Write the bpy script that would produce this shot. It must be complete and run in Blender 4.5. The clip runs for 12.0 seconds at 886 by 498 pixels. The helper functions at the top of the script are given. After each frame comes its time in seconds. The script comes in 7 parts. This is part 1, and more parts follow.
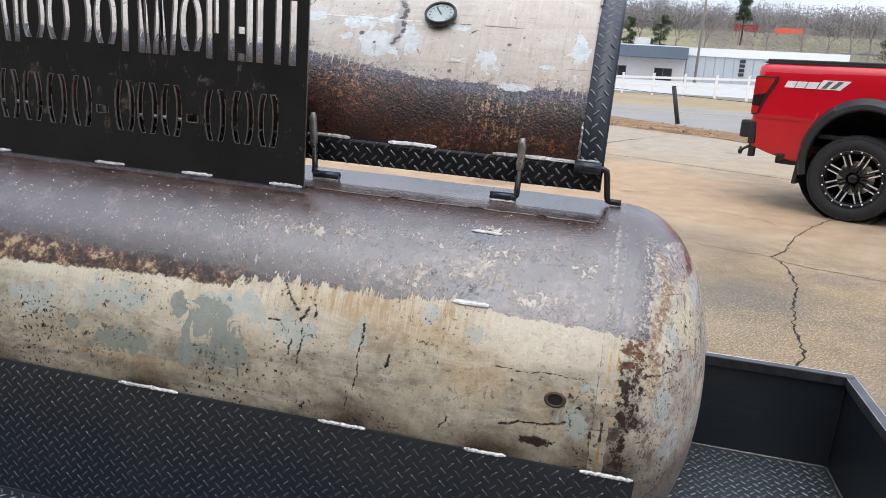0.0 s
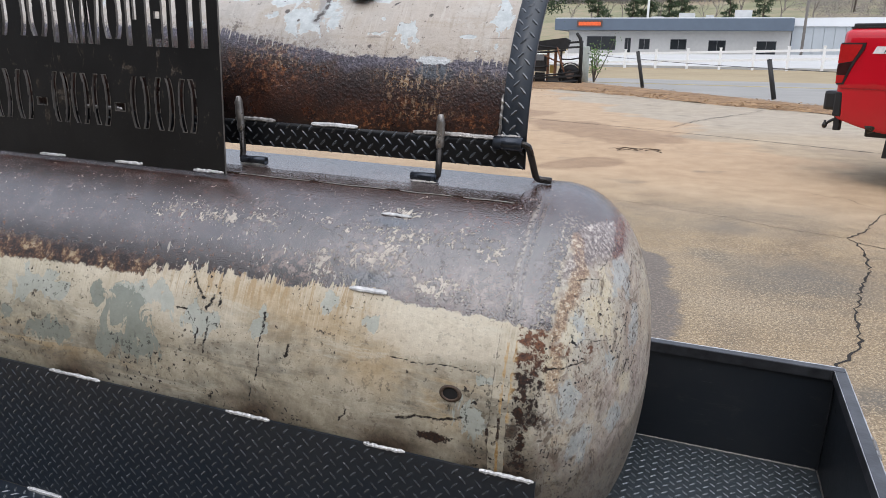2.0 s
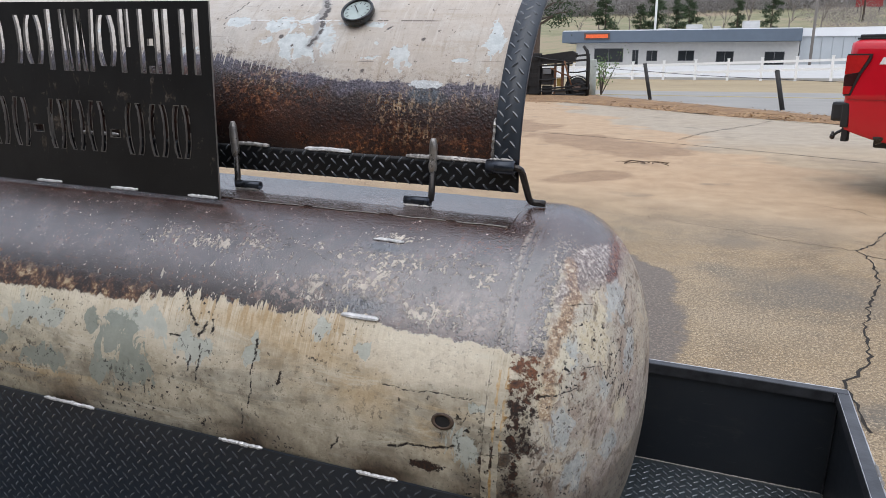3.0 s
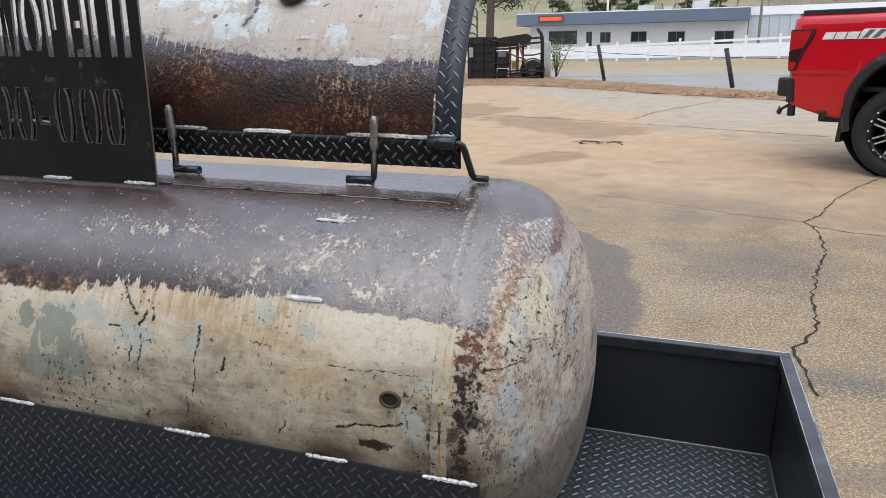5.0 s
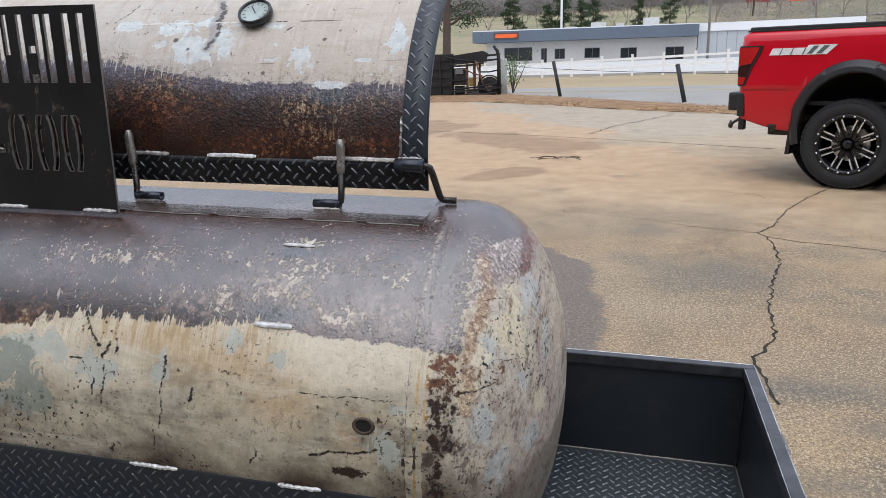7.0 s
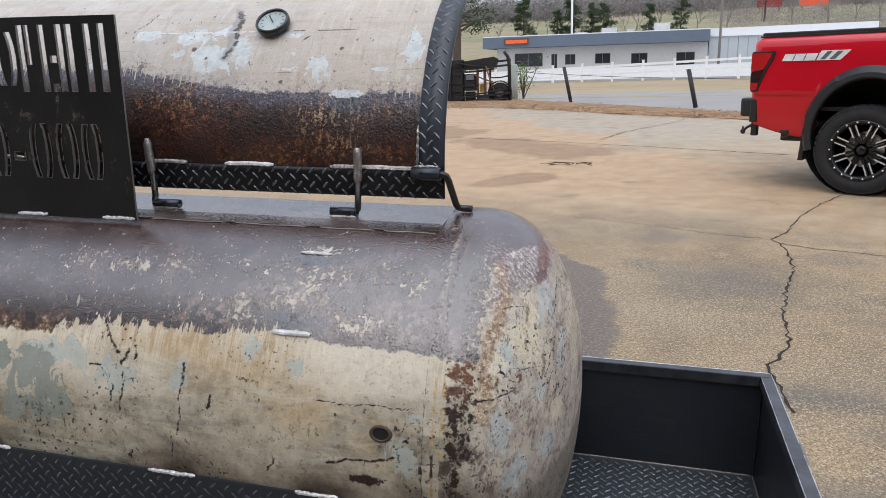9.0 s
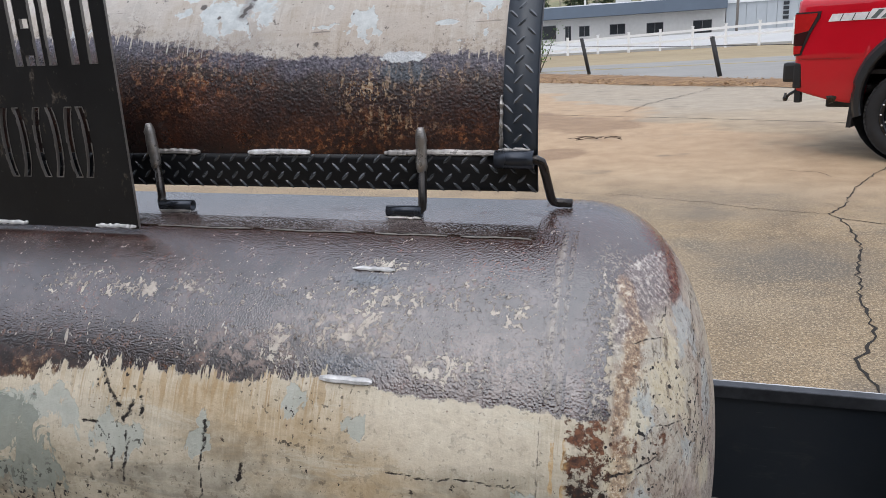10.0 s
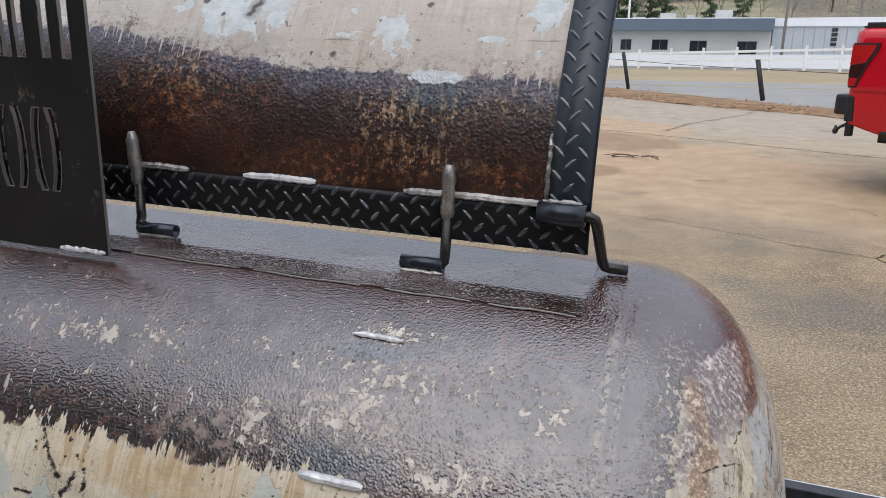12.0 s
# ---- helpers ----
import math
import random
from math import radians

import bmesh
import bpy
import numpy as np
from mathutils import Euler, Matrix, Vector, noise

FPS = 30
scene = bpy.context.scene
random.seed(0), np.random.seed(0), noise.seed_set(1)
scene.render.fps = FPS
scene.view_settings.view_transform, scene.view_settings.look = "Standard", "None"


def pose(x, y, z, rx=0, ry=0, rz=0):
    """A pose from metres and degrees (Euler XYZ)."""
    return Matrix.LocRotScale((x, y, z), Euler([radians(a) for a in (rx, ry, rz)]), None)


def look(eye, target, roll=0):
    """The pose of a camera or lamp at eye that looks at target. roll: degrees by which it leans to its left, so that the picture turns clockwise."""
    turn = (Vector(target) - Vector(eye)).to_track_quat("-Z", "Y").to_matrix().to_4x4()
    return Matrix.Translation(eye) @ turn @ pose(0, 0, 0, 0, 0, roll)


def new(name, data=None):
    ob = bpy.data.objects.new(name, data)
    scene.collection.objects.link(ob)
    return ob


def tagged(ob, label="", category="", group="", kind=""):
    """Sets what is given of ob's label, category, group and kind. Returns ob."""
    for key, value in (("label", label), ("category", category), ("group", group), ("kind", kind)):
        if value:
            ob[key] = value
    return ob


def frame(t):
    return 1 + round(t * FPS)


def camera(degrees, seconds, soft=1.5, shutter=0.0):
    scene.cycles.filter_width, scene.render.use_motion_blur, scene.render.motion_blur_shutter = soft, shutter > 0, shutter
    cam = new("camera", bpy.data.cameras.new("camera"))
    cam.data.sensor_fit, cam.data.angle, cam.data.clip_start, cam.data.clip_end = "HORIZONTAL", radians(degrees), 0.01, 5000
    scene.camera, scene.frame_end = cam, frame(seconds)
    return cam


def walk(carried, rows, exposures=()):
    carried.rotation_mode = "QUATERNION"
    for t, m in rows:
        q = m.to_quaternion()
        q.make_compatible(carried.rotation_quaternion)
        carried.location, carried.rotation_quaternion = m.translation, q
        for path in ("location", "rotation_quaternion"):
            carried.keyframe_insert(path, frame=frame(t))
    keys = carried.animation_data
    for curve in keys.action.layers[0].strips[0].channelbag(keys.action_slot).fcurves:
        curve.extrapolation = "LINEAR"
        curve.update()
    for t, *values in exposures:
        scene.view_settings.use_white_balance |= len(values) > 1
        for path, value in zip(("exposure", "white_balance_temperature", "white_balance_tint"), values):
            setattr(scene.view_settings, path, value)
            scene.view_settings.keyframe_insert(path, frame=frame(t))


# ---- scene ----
cam = camera(62.7, 12.0, soft=0.8)
PATH = [
    (0, (-0.025, -1.433, 1.291), (-0.442, 0.46, 0.797), 3.5),
    (0.5, (0.052, -1.409, 1.286), (-0.324, 0.491, 0.789), 1.5),
    (0.7, (0.059, -1.408, 1.292), (-0.304, 0.493, 0.789), 0.9),
    (1, (0.074, -1.401, 1.283), (-0.254, 0.507, 0.78), -0.0),
    (1.2, (0.112, -1.363, 1.284), (-0.223, 0.539, 0.767), 0.2),
    (1.5, (0.2, -1.32, 1.272), (-0.286, 0.548, 0.748), 1.4),
    (1.7, (0.246, -1.286, 1.274), (-0.353, 0.544, 0.738), 1.9),
    (2, (0.293, -1.259, 1.277), (-0.369, 0.551, 0.741), 0.7),
    (2.5, (0.314, -1.24, 1.296), (-0.382, 0.565, 0.788), 0.1),
    (4.3, (0.322, -1.228, 1.275), (-0.332, 0.596, 0.78), -0.6),
    (4.5, (0.324, -1.22, 1.27), (-0.317, 0.601, 0.749), -0.6),
    (5, (0.347, -1.219, 1.277), (-0.243, 0.615, 0.739), -1.2),
    (5.5, (0.354, -1.211, 1.28), (-0.163, 0.645, 0.744), -1.8),
    (6, (0.344, -1.214, 1.282), (-0.144, 0.652, 0.752), -1.9),
    (6.5, (0.333, -1.215, 1.287), (-0.149, 0.657, 0.774), -1.8),
    (7, (0.331, -1.219, 1.288), (-0.158, 0.655, 0.79), -1.6),
    (9, (0.32, -1.224, 1.294), (-0.196, 0.647, 0.811), -1.7),
    (9.5, (0.256, -1.107, 1.287), (-0.301, 0.746, 0.78), -2.9),
    (9.8, (0.163, -0.992, 1.272), (-0.393, 0.856, 0.742), -3.2),
    (10, (0.126, -0.936, 1.264), (-0.431, 0.908, 0.725), -3.5),
    (10.5, (0.103, -0.769, 1.224), (-0.47, 1.028, 0.557), -2.7),
    (11, (0.111, -0.698, 1.203), (-0.483, 1.072, 0.487), -1.0),
    (11.5, (0.099, -0.698, 1.224), (-0.5, 1.06, 0.482), 0.2),
    (12, (0.067, -0.74, 1.285), (-0.552, 1.086, 0.752), 0.5),
]
walk(cam, [(t, look(eye, target, roll)) for t, eye, target, roll in PATH], [(0, 0.2), (1.2, 0.17), (2, 0.03), (2.5, -0.02), (4.2, -0.16), (4.5, -0.0), (5, 0.06), (6, 0.01), (9, -0.04), (11, -0.16), (12, -0.14)])

# ---- world, sun, exposure ----
world = bpy.data.worlds.new("overcast")
scene.world = world
world.use_nodes = True
wt = world.node_tree
wt.nodes.clear()
w_out, w_bg = wt.nodes.new("ShaderNodeOutputWorld"), wt.nodes.new("ShaderNodeBackground")
w_sky, w_mix = wt.nodes.new("ShaderNodeTexSky"), wt.nodes.new("ShaderNodeMix")
w_sky.sky_type, w_sky.sun_disc = "NISHITA", False
w_sky.sun_elevation, w_sky.sun_rotation = radians(48), radians(200)
w_sky.air_density, w_sky.dust_density, w_sky.ozone_density = 1.0, 4.0, 1.0
w_co, w_no, w_ra = wt.nodes.new("ShaderNodeTexCoord"), wt.nodes.new("ShaderNodeTexNoise"), wt.nodes.new("ShaderNodeValToRGB")
w_map = wt.nodes.new("ShaderNodeMapping")
w_map.inputs["Scale"].default_value = (1.0, 1.0, 4.0)
w_no.inputs["Scale"].default_value, w_no.inputs["Detail"].default_value = 2.6, 6
w_ra.color_ramp.elements[0].position, w_ra.color_ramp.elements[0].color = 0.35, (6.05, 6.95, 8.7, 1)
w_ra.color_ramp.elements[1].position, w_ra.color_ramp.elements[1].color = 0.7, (10.3, 10.65, 11.95, 1)
w_mix.data_type = "RGBA"
w_mix.inputs["Factor"].default_value = 0.85
wt.links.new(w_co.outputs["Generated"], w_map.inputs["Vector"])
wt.links.new(w_map.outputs["Vector"], w_no.inputs["Vector"])
wt.links.new(w_no.outputs["Fac"], w_ra.inputs["Fac"])
wt.links.new(w_sky.outputs["Color"], w_mix.inputs["A"])
w_sep, w_rise, w_mul = wt.nodes.new("ShaderNodeSeparateXYZ"), wt.nodes.new("ShaderNodeMapRange"), wt.nodes.new("ShaderNodeVectorMath")
w_rise.inputs["From Min"].default_value, w_rise.inputs["From Max"].default_value = 0.0, 1.0
w_rise.inputs["To Min"].default_value, w_rise.inputs["To Max"].default_value = 0.72, 1.35
w_mul.operation = "SCALE"
wt.links.new(w_co.outputs["Generated"], w_sep.inputs[0])
wt.links.new(w_sep.outputs["Z"], w_rise.inputs["Value"])
wt.links.new(w_rise.outputs["Result"], w_mul.inputs["Scale"])
wt.links.new(w_ra.outputs["Color"], w_mul.inputs[0])
wt.links.new(w_mul.outputs["Vector"], w_mix.inputs["B"])
wt.links.new(w_mix.outputs["Result"], w_bg.inputs["Color"])
w_bg.inputs["Strength"].default_value = 0.145
wt.links.new(w_bg.outputs["Background"], w_out.inputs["Surface"])

sun = new("sun", bpy.data.lights.new("sun", "SUN"))
sun.data.energy, sun.data.angle, sun.data.color = 1.3, radians(70), (1.0, 0.985, 0.955)
sun.matrix_world = look((0, 0, 30), (-4, 10, 0))


# ---- materials ----
class Nodes:
    """Builds a node material step by step; sockets or plain values may be given as inputs."""

    def __init__(self, name):
        self.mat = bpy.data.materials.new(name)
        self.mat.use_nodes = True
        self.t = self.mat.node_tree
        self.t.nodes.clear()
        self.out = self.t.nodes.new("ShaderNodeOutputMaterial")

    def put(self, socket, value):
        if isinstance(value, bpy.types.NodeSocket):
            self.t.links.new(value, socket)
        elif value is not None:
            if socket.type == "RGBA" and isinstance(value, (tuple, list)) and len(value) == 3:
                value = (*value, 1)
            socket.default_value = value

    def coord(self, which="Object"):
        return self.t.nodes.new("ShaderNodeTexCoord").outputs[which]

    def stored(self, name):
        n = self.t.nodes.new("ShaderNodeAttribute")
        n.attribute_name = name
        return n.outputs["Vector"]

    def scaled(self, vec, sx=1, sy=1, sz=1, shift=(0, 0, 0)):
        n = self.t.nodes.new("ShaderNodeMapping")
        self.put(n.inputs["Vector"], vec)
        n.inputs["Scale"].default_value, n.inputs["Location"].default_value = (sx, sy, sz), shift
        return n.outputs["Vector"]

    def split(self, vec):
        n = self.t.nodes.new("ShaderNodeSeparateXYZ")
        self.put(n.inputs[0], vec)
        return n.outputs

    def join(self, x, y, z=0.0):
        n = self.t.nodes.new("ShaderNodeCombineXYZ")
        for a, b in zip(n.inputs, (x, y, z)):
            self.put(a, b)
        return n.outputs[0]

    def m(self, op, a, b=None, c=None, clamp=False):
        n = self.t.nodes.new("ShaderNodeMath")
        n.operation, n.use_clamp = op, clamp
        for s, v in zip(n.inputs, (a, b, c)):
            self.put(s, v)
        return n.outputs[0]

    def noise(self, vec, scale, detail=4, rough=0.55, lac=2.0, warp=0.0):
        n = self.t.nodes.new("ShaderNodeTexNoise")
        self.put(n.inputs["Vector"], vec)
        n.inputs["Scale"].default_value, n.inputs["Detail"].default_value = scale, detail
        n.inputs["Roughness"].default_value, n.inputs["Lacunarity"].default_value = rough, lac
        n.inputs["Distortion"].default_value = warp
        return n.outputs["Fac"]

    def cells(self, vec, scale, feature="F1", rand=1.0):
        n = self.t.nodes.new("ShaderNodeTexVoronoi")
        n.feature = feature
        self.put(n.inputs["Vector"], vec)
        n.inputs["Scale"].default_value, n.inputs["Randomness"].default_value = scale, rand
        return n.outputs["Distance"]

    def step(self, v, lo, hi):
        """0 below lo, 1 above hi (or the other way round)."""
        n = self.t.nodes.new("ShaderNodeMapRange")
        n.clamp = True
        self.put(n.inputs["Value"], v)
        for k, q in (("From Min", lo), ("From Max", hi), ("To Min", 0.0), ("To Max", 1.0)):
            self.put(n.inputs[k], q)
        return n.outputs["Result"]

    def ramp(self, v, stops):
        n = self.t.nodes.new("ShaderNodeValToRGB")
        r = n.color_ramp
        while len(r.elements) < len(stops):
            r.elements.new(0.5)
        for e, (p, c) in zip(r.elements, stops):
            e.position, e.color = p, (*c, 1)
        self.put(n.inputs["Fac"], v)
        return n.outputs["Color"]

    def mix(self, f, a, b):
        n = self.t.nodes.new("ShaderNodeMix")
        n.data_type = "RGBA"
        self.put(n.inputs["Factor"], f)
        self.put(n.inputs["A"], a)
        self.put(n.inputs["B"], b)
        return n.outputs["Result"]

    def bump(self, h, strength=0.3, dist=0.002, normal=None):
        n = self.t.nodes.new("ShaderNodeBump")
        n.inputs["Strength"].default_value, n.inputs["Distance"].default_value = strength, dist
        self.put(n.inputs["Height"], h)
        self.put(n.inputs["Normal"], normal)
        return n.outputs["Normal"]

    def done(self, color, rough=0.5, metal=0.0, normal=None, **more):
        b = self.t.nodes.new("ShaderNodeBsdfPrincipled")
        self.put(b.inputs["Base Color"], color)
        self.put(b.inputs["Roughness"], rough)
        self.put(b.inputs["Metallic"], metal)
        self.put(b.inputs["Normal"], normal)
        for k, v in more.items():
            self.put(b.inputs[k.replace("_", " ")], v)
        self.t.links.new(b.outputs[0], self.out.inputs["Surface"])
        return self.mat


def plain(name, color, rough=0.5, metal=0.0, spread=0.18, grain=40.0, relief=0.15, **more):
    """A surface of one colour with soft large and fine variation and a fine relief."""
    n = Nodes(name)
    co = n.coord()
    v = n.m("MULTIPLY_ADD", n.noise(co, grain / 8, 3), 0.6, n.m("MULTIPLY", n.noise(co, grain, 5), 0.4))
    dark, lite = tuple(c * (1 - spread) for c in color), tuple(min(1, c * (1 + spread)) for c in color)
    col = n.ramp(v, [(0.3, dark), (0.7, lite)])
    r = n.m("MULTIPLY_ADD", n.noise(co, grain / 3, 3), 0.25, rough - 0.12, clamp=True)
    return n.done(col, r, metal, n.bump(n.noise(co, grain * 4, 3), relief, 0.001), **more)


def blob(n, u, v, u0, v0, ru, rv, ragged, edge=0.25):
    """A ragged patch round (u0, v0); ragged is a noise of 0 to 1."""
    a = n.m("DIVIDE", n.m("SUBTRACT", u, u0), ru)
    b = n.m("DIVIDE", n.m("SUBTRACT", v, v0), rv)
    d = n.m("SQRT", n.m("ADD", n.m("MULTIPLY", a, a), n.m("MULTIPLY", b, b)))
    d = n.m("ADD", d, n.m("MULTIPLY", n.m("SUBTRACT", ragged, 0.5), 2.4))
    return n.step(d, 1 + edge, 1 - edge)


def most(n, *masks):
    out = masks[0]
    for k in masks[1:]:
        out = n.m("MAXIMUM", out, k)
    return out


def both(n, *masks):
    out = masks[0]
    for k in masks[1:]:
        out = n.m("MULTIPLY", out, k)
    return out


def near_spots(u, v, *spots):
    """How near each point lies to oval patches (u, v, half width, half height): 2 on the edge, 3 in the middle, 0 far off."""
    d = np.full(u.shape, 3.0)
    for a, b, ru, rv in spots:
        d = np.minimum(d, np.hypot((u - a) / ru, (v - b) / rv))
    return 3.0 - d


def near_marks(u, v, *marks):
    """The same for thin marks that run from a to b."""
    d = np.full(u.shape, 3.0)
    for a, b, w in marks:
        du, dv = b[0] - a[0], b[1] - a[1]
        t = np.clip(((u - a[0]) * du + (v - a[1]) * dv) / (du * du + dv * dv), 0, 1)
        d = np.minimum(d, np.hypot(u - a[0] - t * du, v - a[1] - t * dv) / w)
    return 3.0 - d


def lay(me_, name, *fields):
    """Stores up to three such fields on a mesh, for its paint."""
    full = np.zeros((len(me_.vertices), 3), np.float32)
    for k, f in enumerate(fields):
        full[:, k] = f
    me_.attributes.new(name, "FLOAT_VECTOR", "POINT").data.foreach_set("vector", full.ravel())


def tank_wear(me_, u, v):
    """Where the tank's paint is torn, scarred, stained and rusted; u along the tank, v up round it."""
    uw = u + 0.0022 * np.sin(v * 97 + u * 31) + 0.0011 * np.sin(v * 283 + u * 170 + 1.3) + 0.0006 * np.sin(v * 811 + 0.4)
    vw = v + 0.0020 * np.sin(u * 71 + v * 40) + 0.0009 * np.sin(u * 223 + 2.1) + 0.0005 * np.sin(u * 640)
    lay(me_, "tank_wear_0",
        near_spots(u, v, (-0.34, 0.15, 0.12, 0.05), (-0.46, 0.18, 0.10, 0.03), (-0.23, 0.10, 0.09, 0.05), (-0.95, 0.01, 0.16, 0.03), (-0.07, 0.06, 0.05, 0.04)),
        near_spots(u, v, (-0.11, 0.17, 0.13, 0.045)),
        near_spots(u, v, (-0.995, 0.125, 0.07, 0.028), (-0.70, 0.145, 0.07, 0.022), (-0.59, 0.125, 0.05, 0.026), (-0.449, 0.127, 0.014, 0.02), (-0.315, 0.19, 0.012, 0.022), (-0.228, 0.163, 0.016, 0.012), (-0.018, 0.105, 0.012, 0.012), (-0.02, 0.045, 0.03, 0.03), (-1.15, 0.10, 0.05, 0.025)))
    lay(me_, "tank_wear_1",
        near_spots(u, v, (-0.93, 0.036, 0.055, 0.024), (-0.755, 0.09, 0.052, 0.045), (-0.805, 0.03, 0.017, 0.016), (-0.69, 0.05, 0.022, 0.035), (-0.735, 0.13, 0.03, 0.02), (-0.83, 0.14, 0.012, 0.014), (-1.05, 0.06, 0.03, 0.014)),
        near_spots(u, v, (0.225, 0.10, 0.06, 0.05), (0.25, -0.05, 0.10, 0.08), (0.33, 0.22, 0.07, 0.25), (0.17, 0.44, 0.07, 0.08)),
        near_spots(u, v, (0.129, 0.225, 0.02, 0.035), (0.12, 0.08, 0.024, 0.06), (0.25, 0.035, 0.02, 0.03), (0.20, 0.39, 0.025, 0.06), (0.215, 0.17, 0.02, 0.03), (0.16, 0.0, 0.02, 0.04), (0.285, 0.30, 0.02, 0.08)))
    lay(me_, "tank_wear_2",
        near_spots(u, v, (0.166, 0.265, 0.035, 0.05), (0.168, 0.335, 0.016, 0.035), (0.11, 0.20, 0.014, 0.03), (0.10, 0.15, 0.016, 0.04), (0.27, 0.13, 0.03, 0.04)),
        near_marks(u, v, ((0.158, 0.60), (0.178, 0.47), 0.014), ((0.178, 0.47), (0.172, 0.43), 0.009)),
        near_marks(uw, v, ((0.088, 0.40), (0.116, 0.33), 0.012), ((0.112, 0.33), (0.098, 0.25), 0.013), ((0.098, 0.25), (0.09, 0.195), 0.010), ((0.098, 0.175), (0.097, 0.11), 0.011)))
    lay(me_, "tank_wear_3",
        near_spots(u, v, (-1.29, -0.05, 0.075, 0.04), (-0.88, -0.05, 0.075, 0.04), (-0.45, -0.05, 0.075, 0.04), (-0.18, -0.05, 0.075, 0.04), (0.037, -0.05, 0.075, 0.04)),
        near_marks(uw, v, ((-0.612, 0.207), (-0.596, 0.176), 0.003024), ((-0.596, 0.176), (-0.578, 0.158), 0.00396), ((-0.635, 0.132), (-0.606, 0.133), 0.00216), ((-0.607, 0.128), (-0.583, 0.10), 0.001584), ((-0.582, 0.10), (-0.582, 0.07), 0.00252), ((-0.56, 0.125), (-0.563, 0.055), 0.00252), ((-0.557, 0.165), (-0.565, 0.14), 0.00432), ((-0.543, 0.172), (-0.541, 0.15), 0.0036), ((-0.439, 0.15), (-0.442, 0.118), 0.00396), ((-0.442, 0.12), (-0.445, 0.022), 0.001872), ((-0.46, 0.03), (-0.462, -0.02), 0.001872), ((-0.262, 0.004), (-0.274, -0.02), 0.002736), ((-0.384, 0.10), (-0.384, 0.08), 0.0036), ((-0.687, 0.035), (-0.687, 0.0), 0.001872)),
        near_marks(u, vw, ((-0.185, 0.113), (-0.02, 0.118), 0.001584), ((-0.165, 0.012), (-0.045, 0.033), 0.00288), ((0.08, 0.136), (0.15, 0.163), 0.001872), ((0.138, 0.203), (0.225, 0.229), 0.001296), ((0.108, 0.312), (0.164, 0.342), 0.001296)))
    lay(me_, "tank_wear_4",
        near_marks(uw, v, ((0.216, 0.535), (0.235, 0.385), 0.00216), ((0.247, 0.331), (0.234, 0.232), 0.002448), ((0.284, 0.412), (0.262, 0.33), 0.002016), ((0.275, 0.20), (0.262, 0.15), 0.00288), ((0.305, 0.23), (0.295, 0.17), 0.00288), ((0.17, 0.46), (0.15, 0.36), 0.00144)),
        near_spots(u, v, (-0.025, 0.06, 0.035, 0.04), (-1.0, 0.155, 0.04, 0.006), (-0.96, 0.125, 0.05, 0.02), (-1.1, 0.02, 0.15, 0.06), (-0.65, 0.03, 0.10, 0.03)),
        near_spots(u, v, (-0.097, -0.012, 0.028, 0.0085)))
    lay(me_, "tank_wear_5",
        near_marks(uw, v, ((0.047, 0.19), (0.052, -0.03), 0.0105)),
        near_marks(uw, v, ((0.066, 0.20), (0.066, 0.05), 0.0105)),
        near_marks(uw, v, ((0.012, 0.045), (0.014, -0.02), 0.010)))
    lay(me_, "tank_wear_6",
        near_spots(u, v, (0.105, 0.178, 0.016, 0.012), (0.158, 0.186, 0.018, 0.014), (0.083, 0.05, 0.018, 0.014), (0.03, 0.03, 0.03, 0.012)),
        near_marks(uw, v, ((0.022, 0.17), (0.026, 0.05), 0.008)),
        near_marks(uw, v, ((0.016, 0.0), (0.018, -0.05), 0.008)))
    lay(me_, "tank_wear_7",
        near_marks(u, v, ((0.001, 0.20), (0.001, -0.05), 0.001584), ((0.01, 0.195), (0.011, 0.02), 0.001152)),
        near_spots(u, v, (-0.27, 0.22, 0.08, 0.1)),
        near_spots(u, v, (-0.19, 0.345, 0.20, 0.032), (-0.24, 0.388, 0.07, 0.02), (-0.25, 0.29, 0.09, 0.045), (-0.345, 0.27, 0.05, 0.03), (-0.39, 0.348, 0.04, 0.015), (-0.13, 0.245, 0.09, 0.03), (-0.03, 0.33, 0.04, 0.05), (-0.6, 0.33, 0.18, 0.03)))
    lay(me_, "tank_wear_8",
        near_spots(u, v, (-0.15, 0.245, 0.09, 0.025), (-0.06, 0.255, 0.06, 0.035), (-0.40, 0.245, 0.06, 0.025), (-0.26, 0.30, 0.05, 0.03), (0.032, 0.225, 0.014, 0.03)),
        near_spots(u, v, (-0.245, 0.242, 0.05, 0.018), (-0.245, 0.366, 0.045, 0.010)))


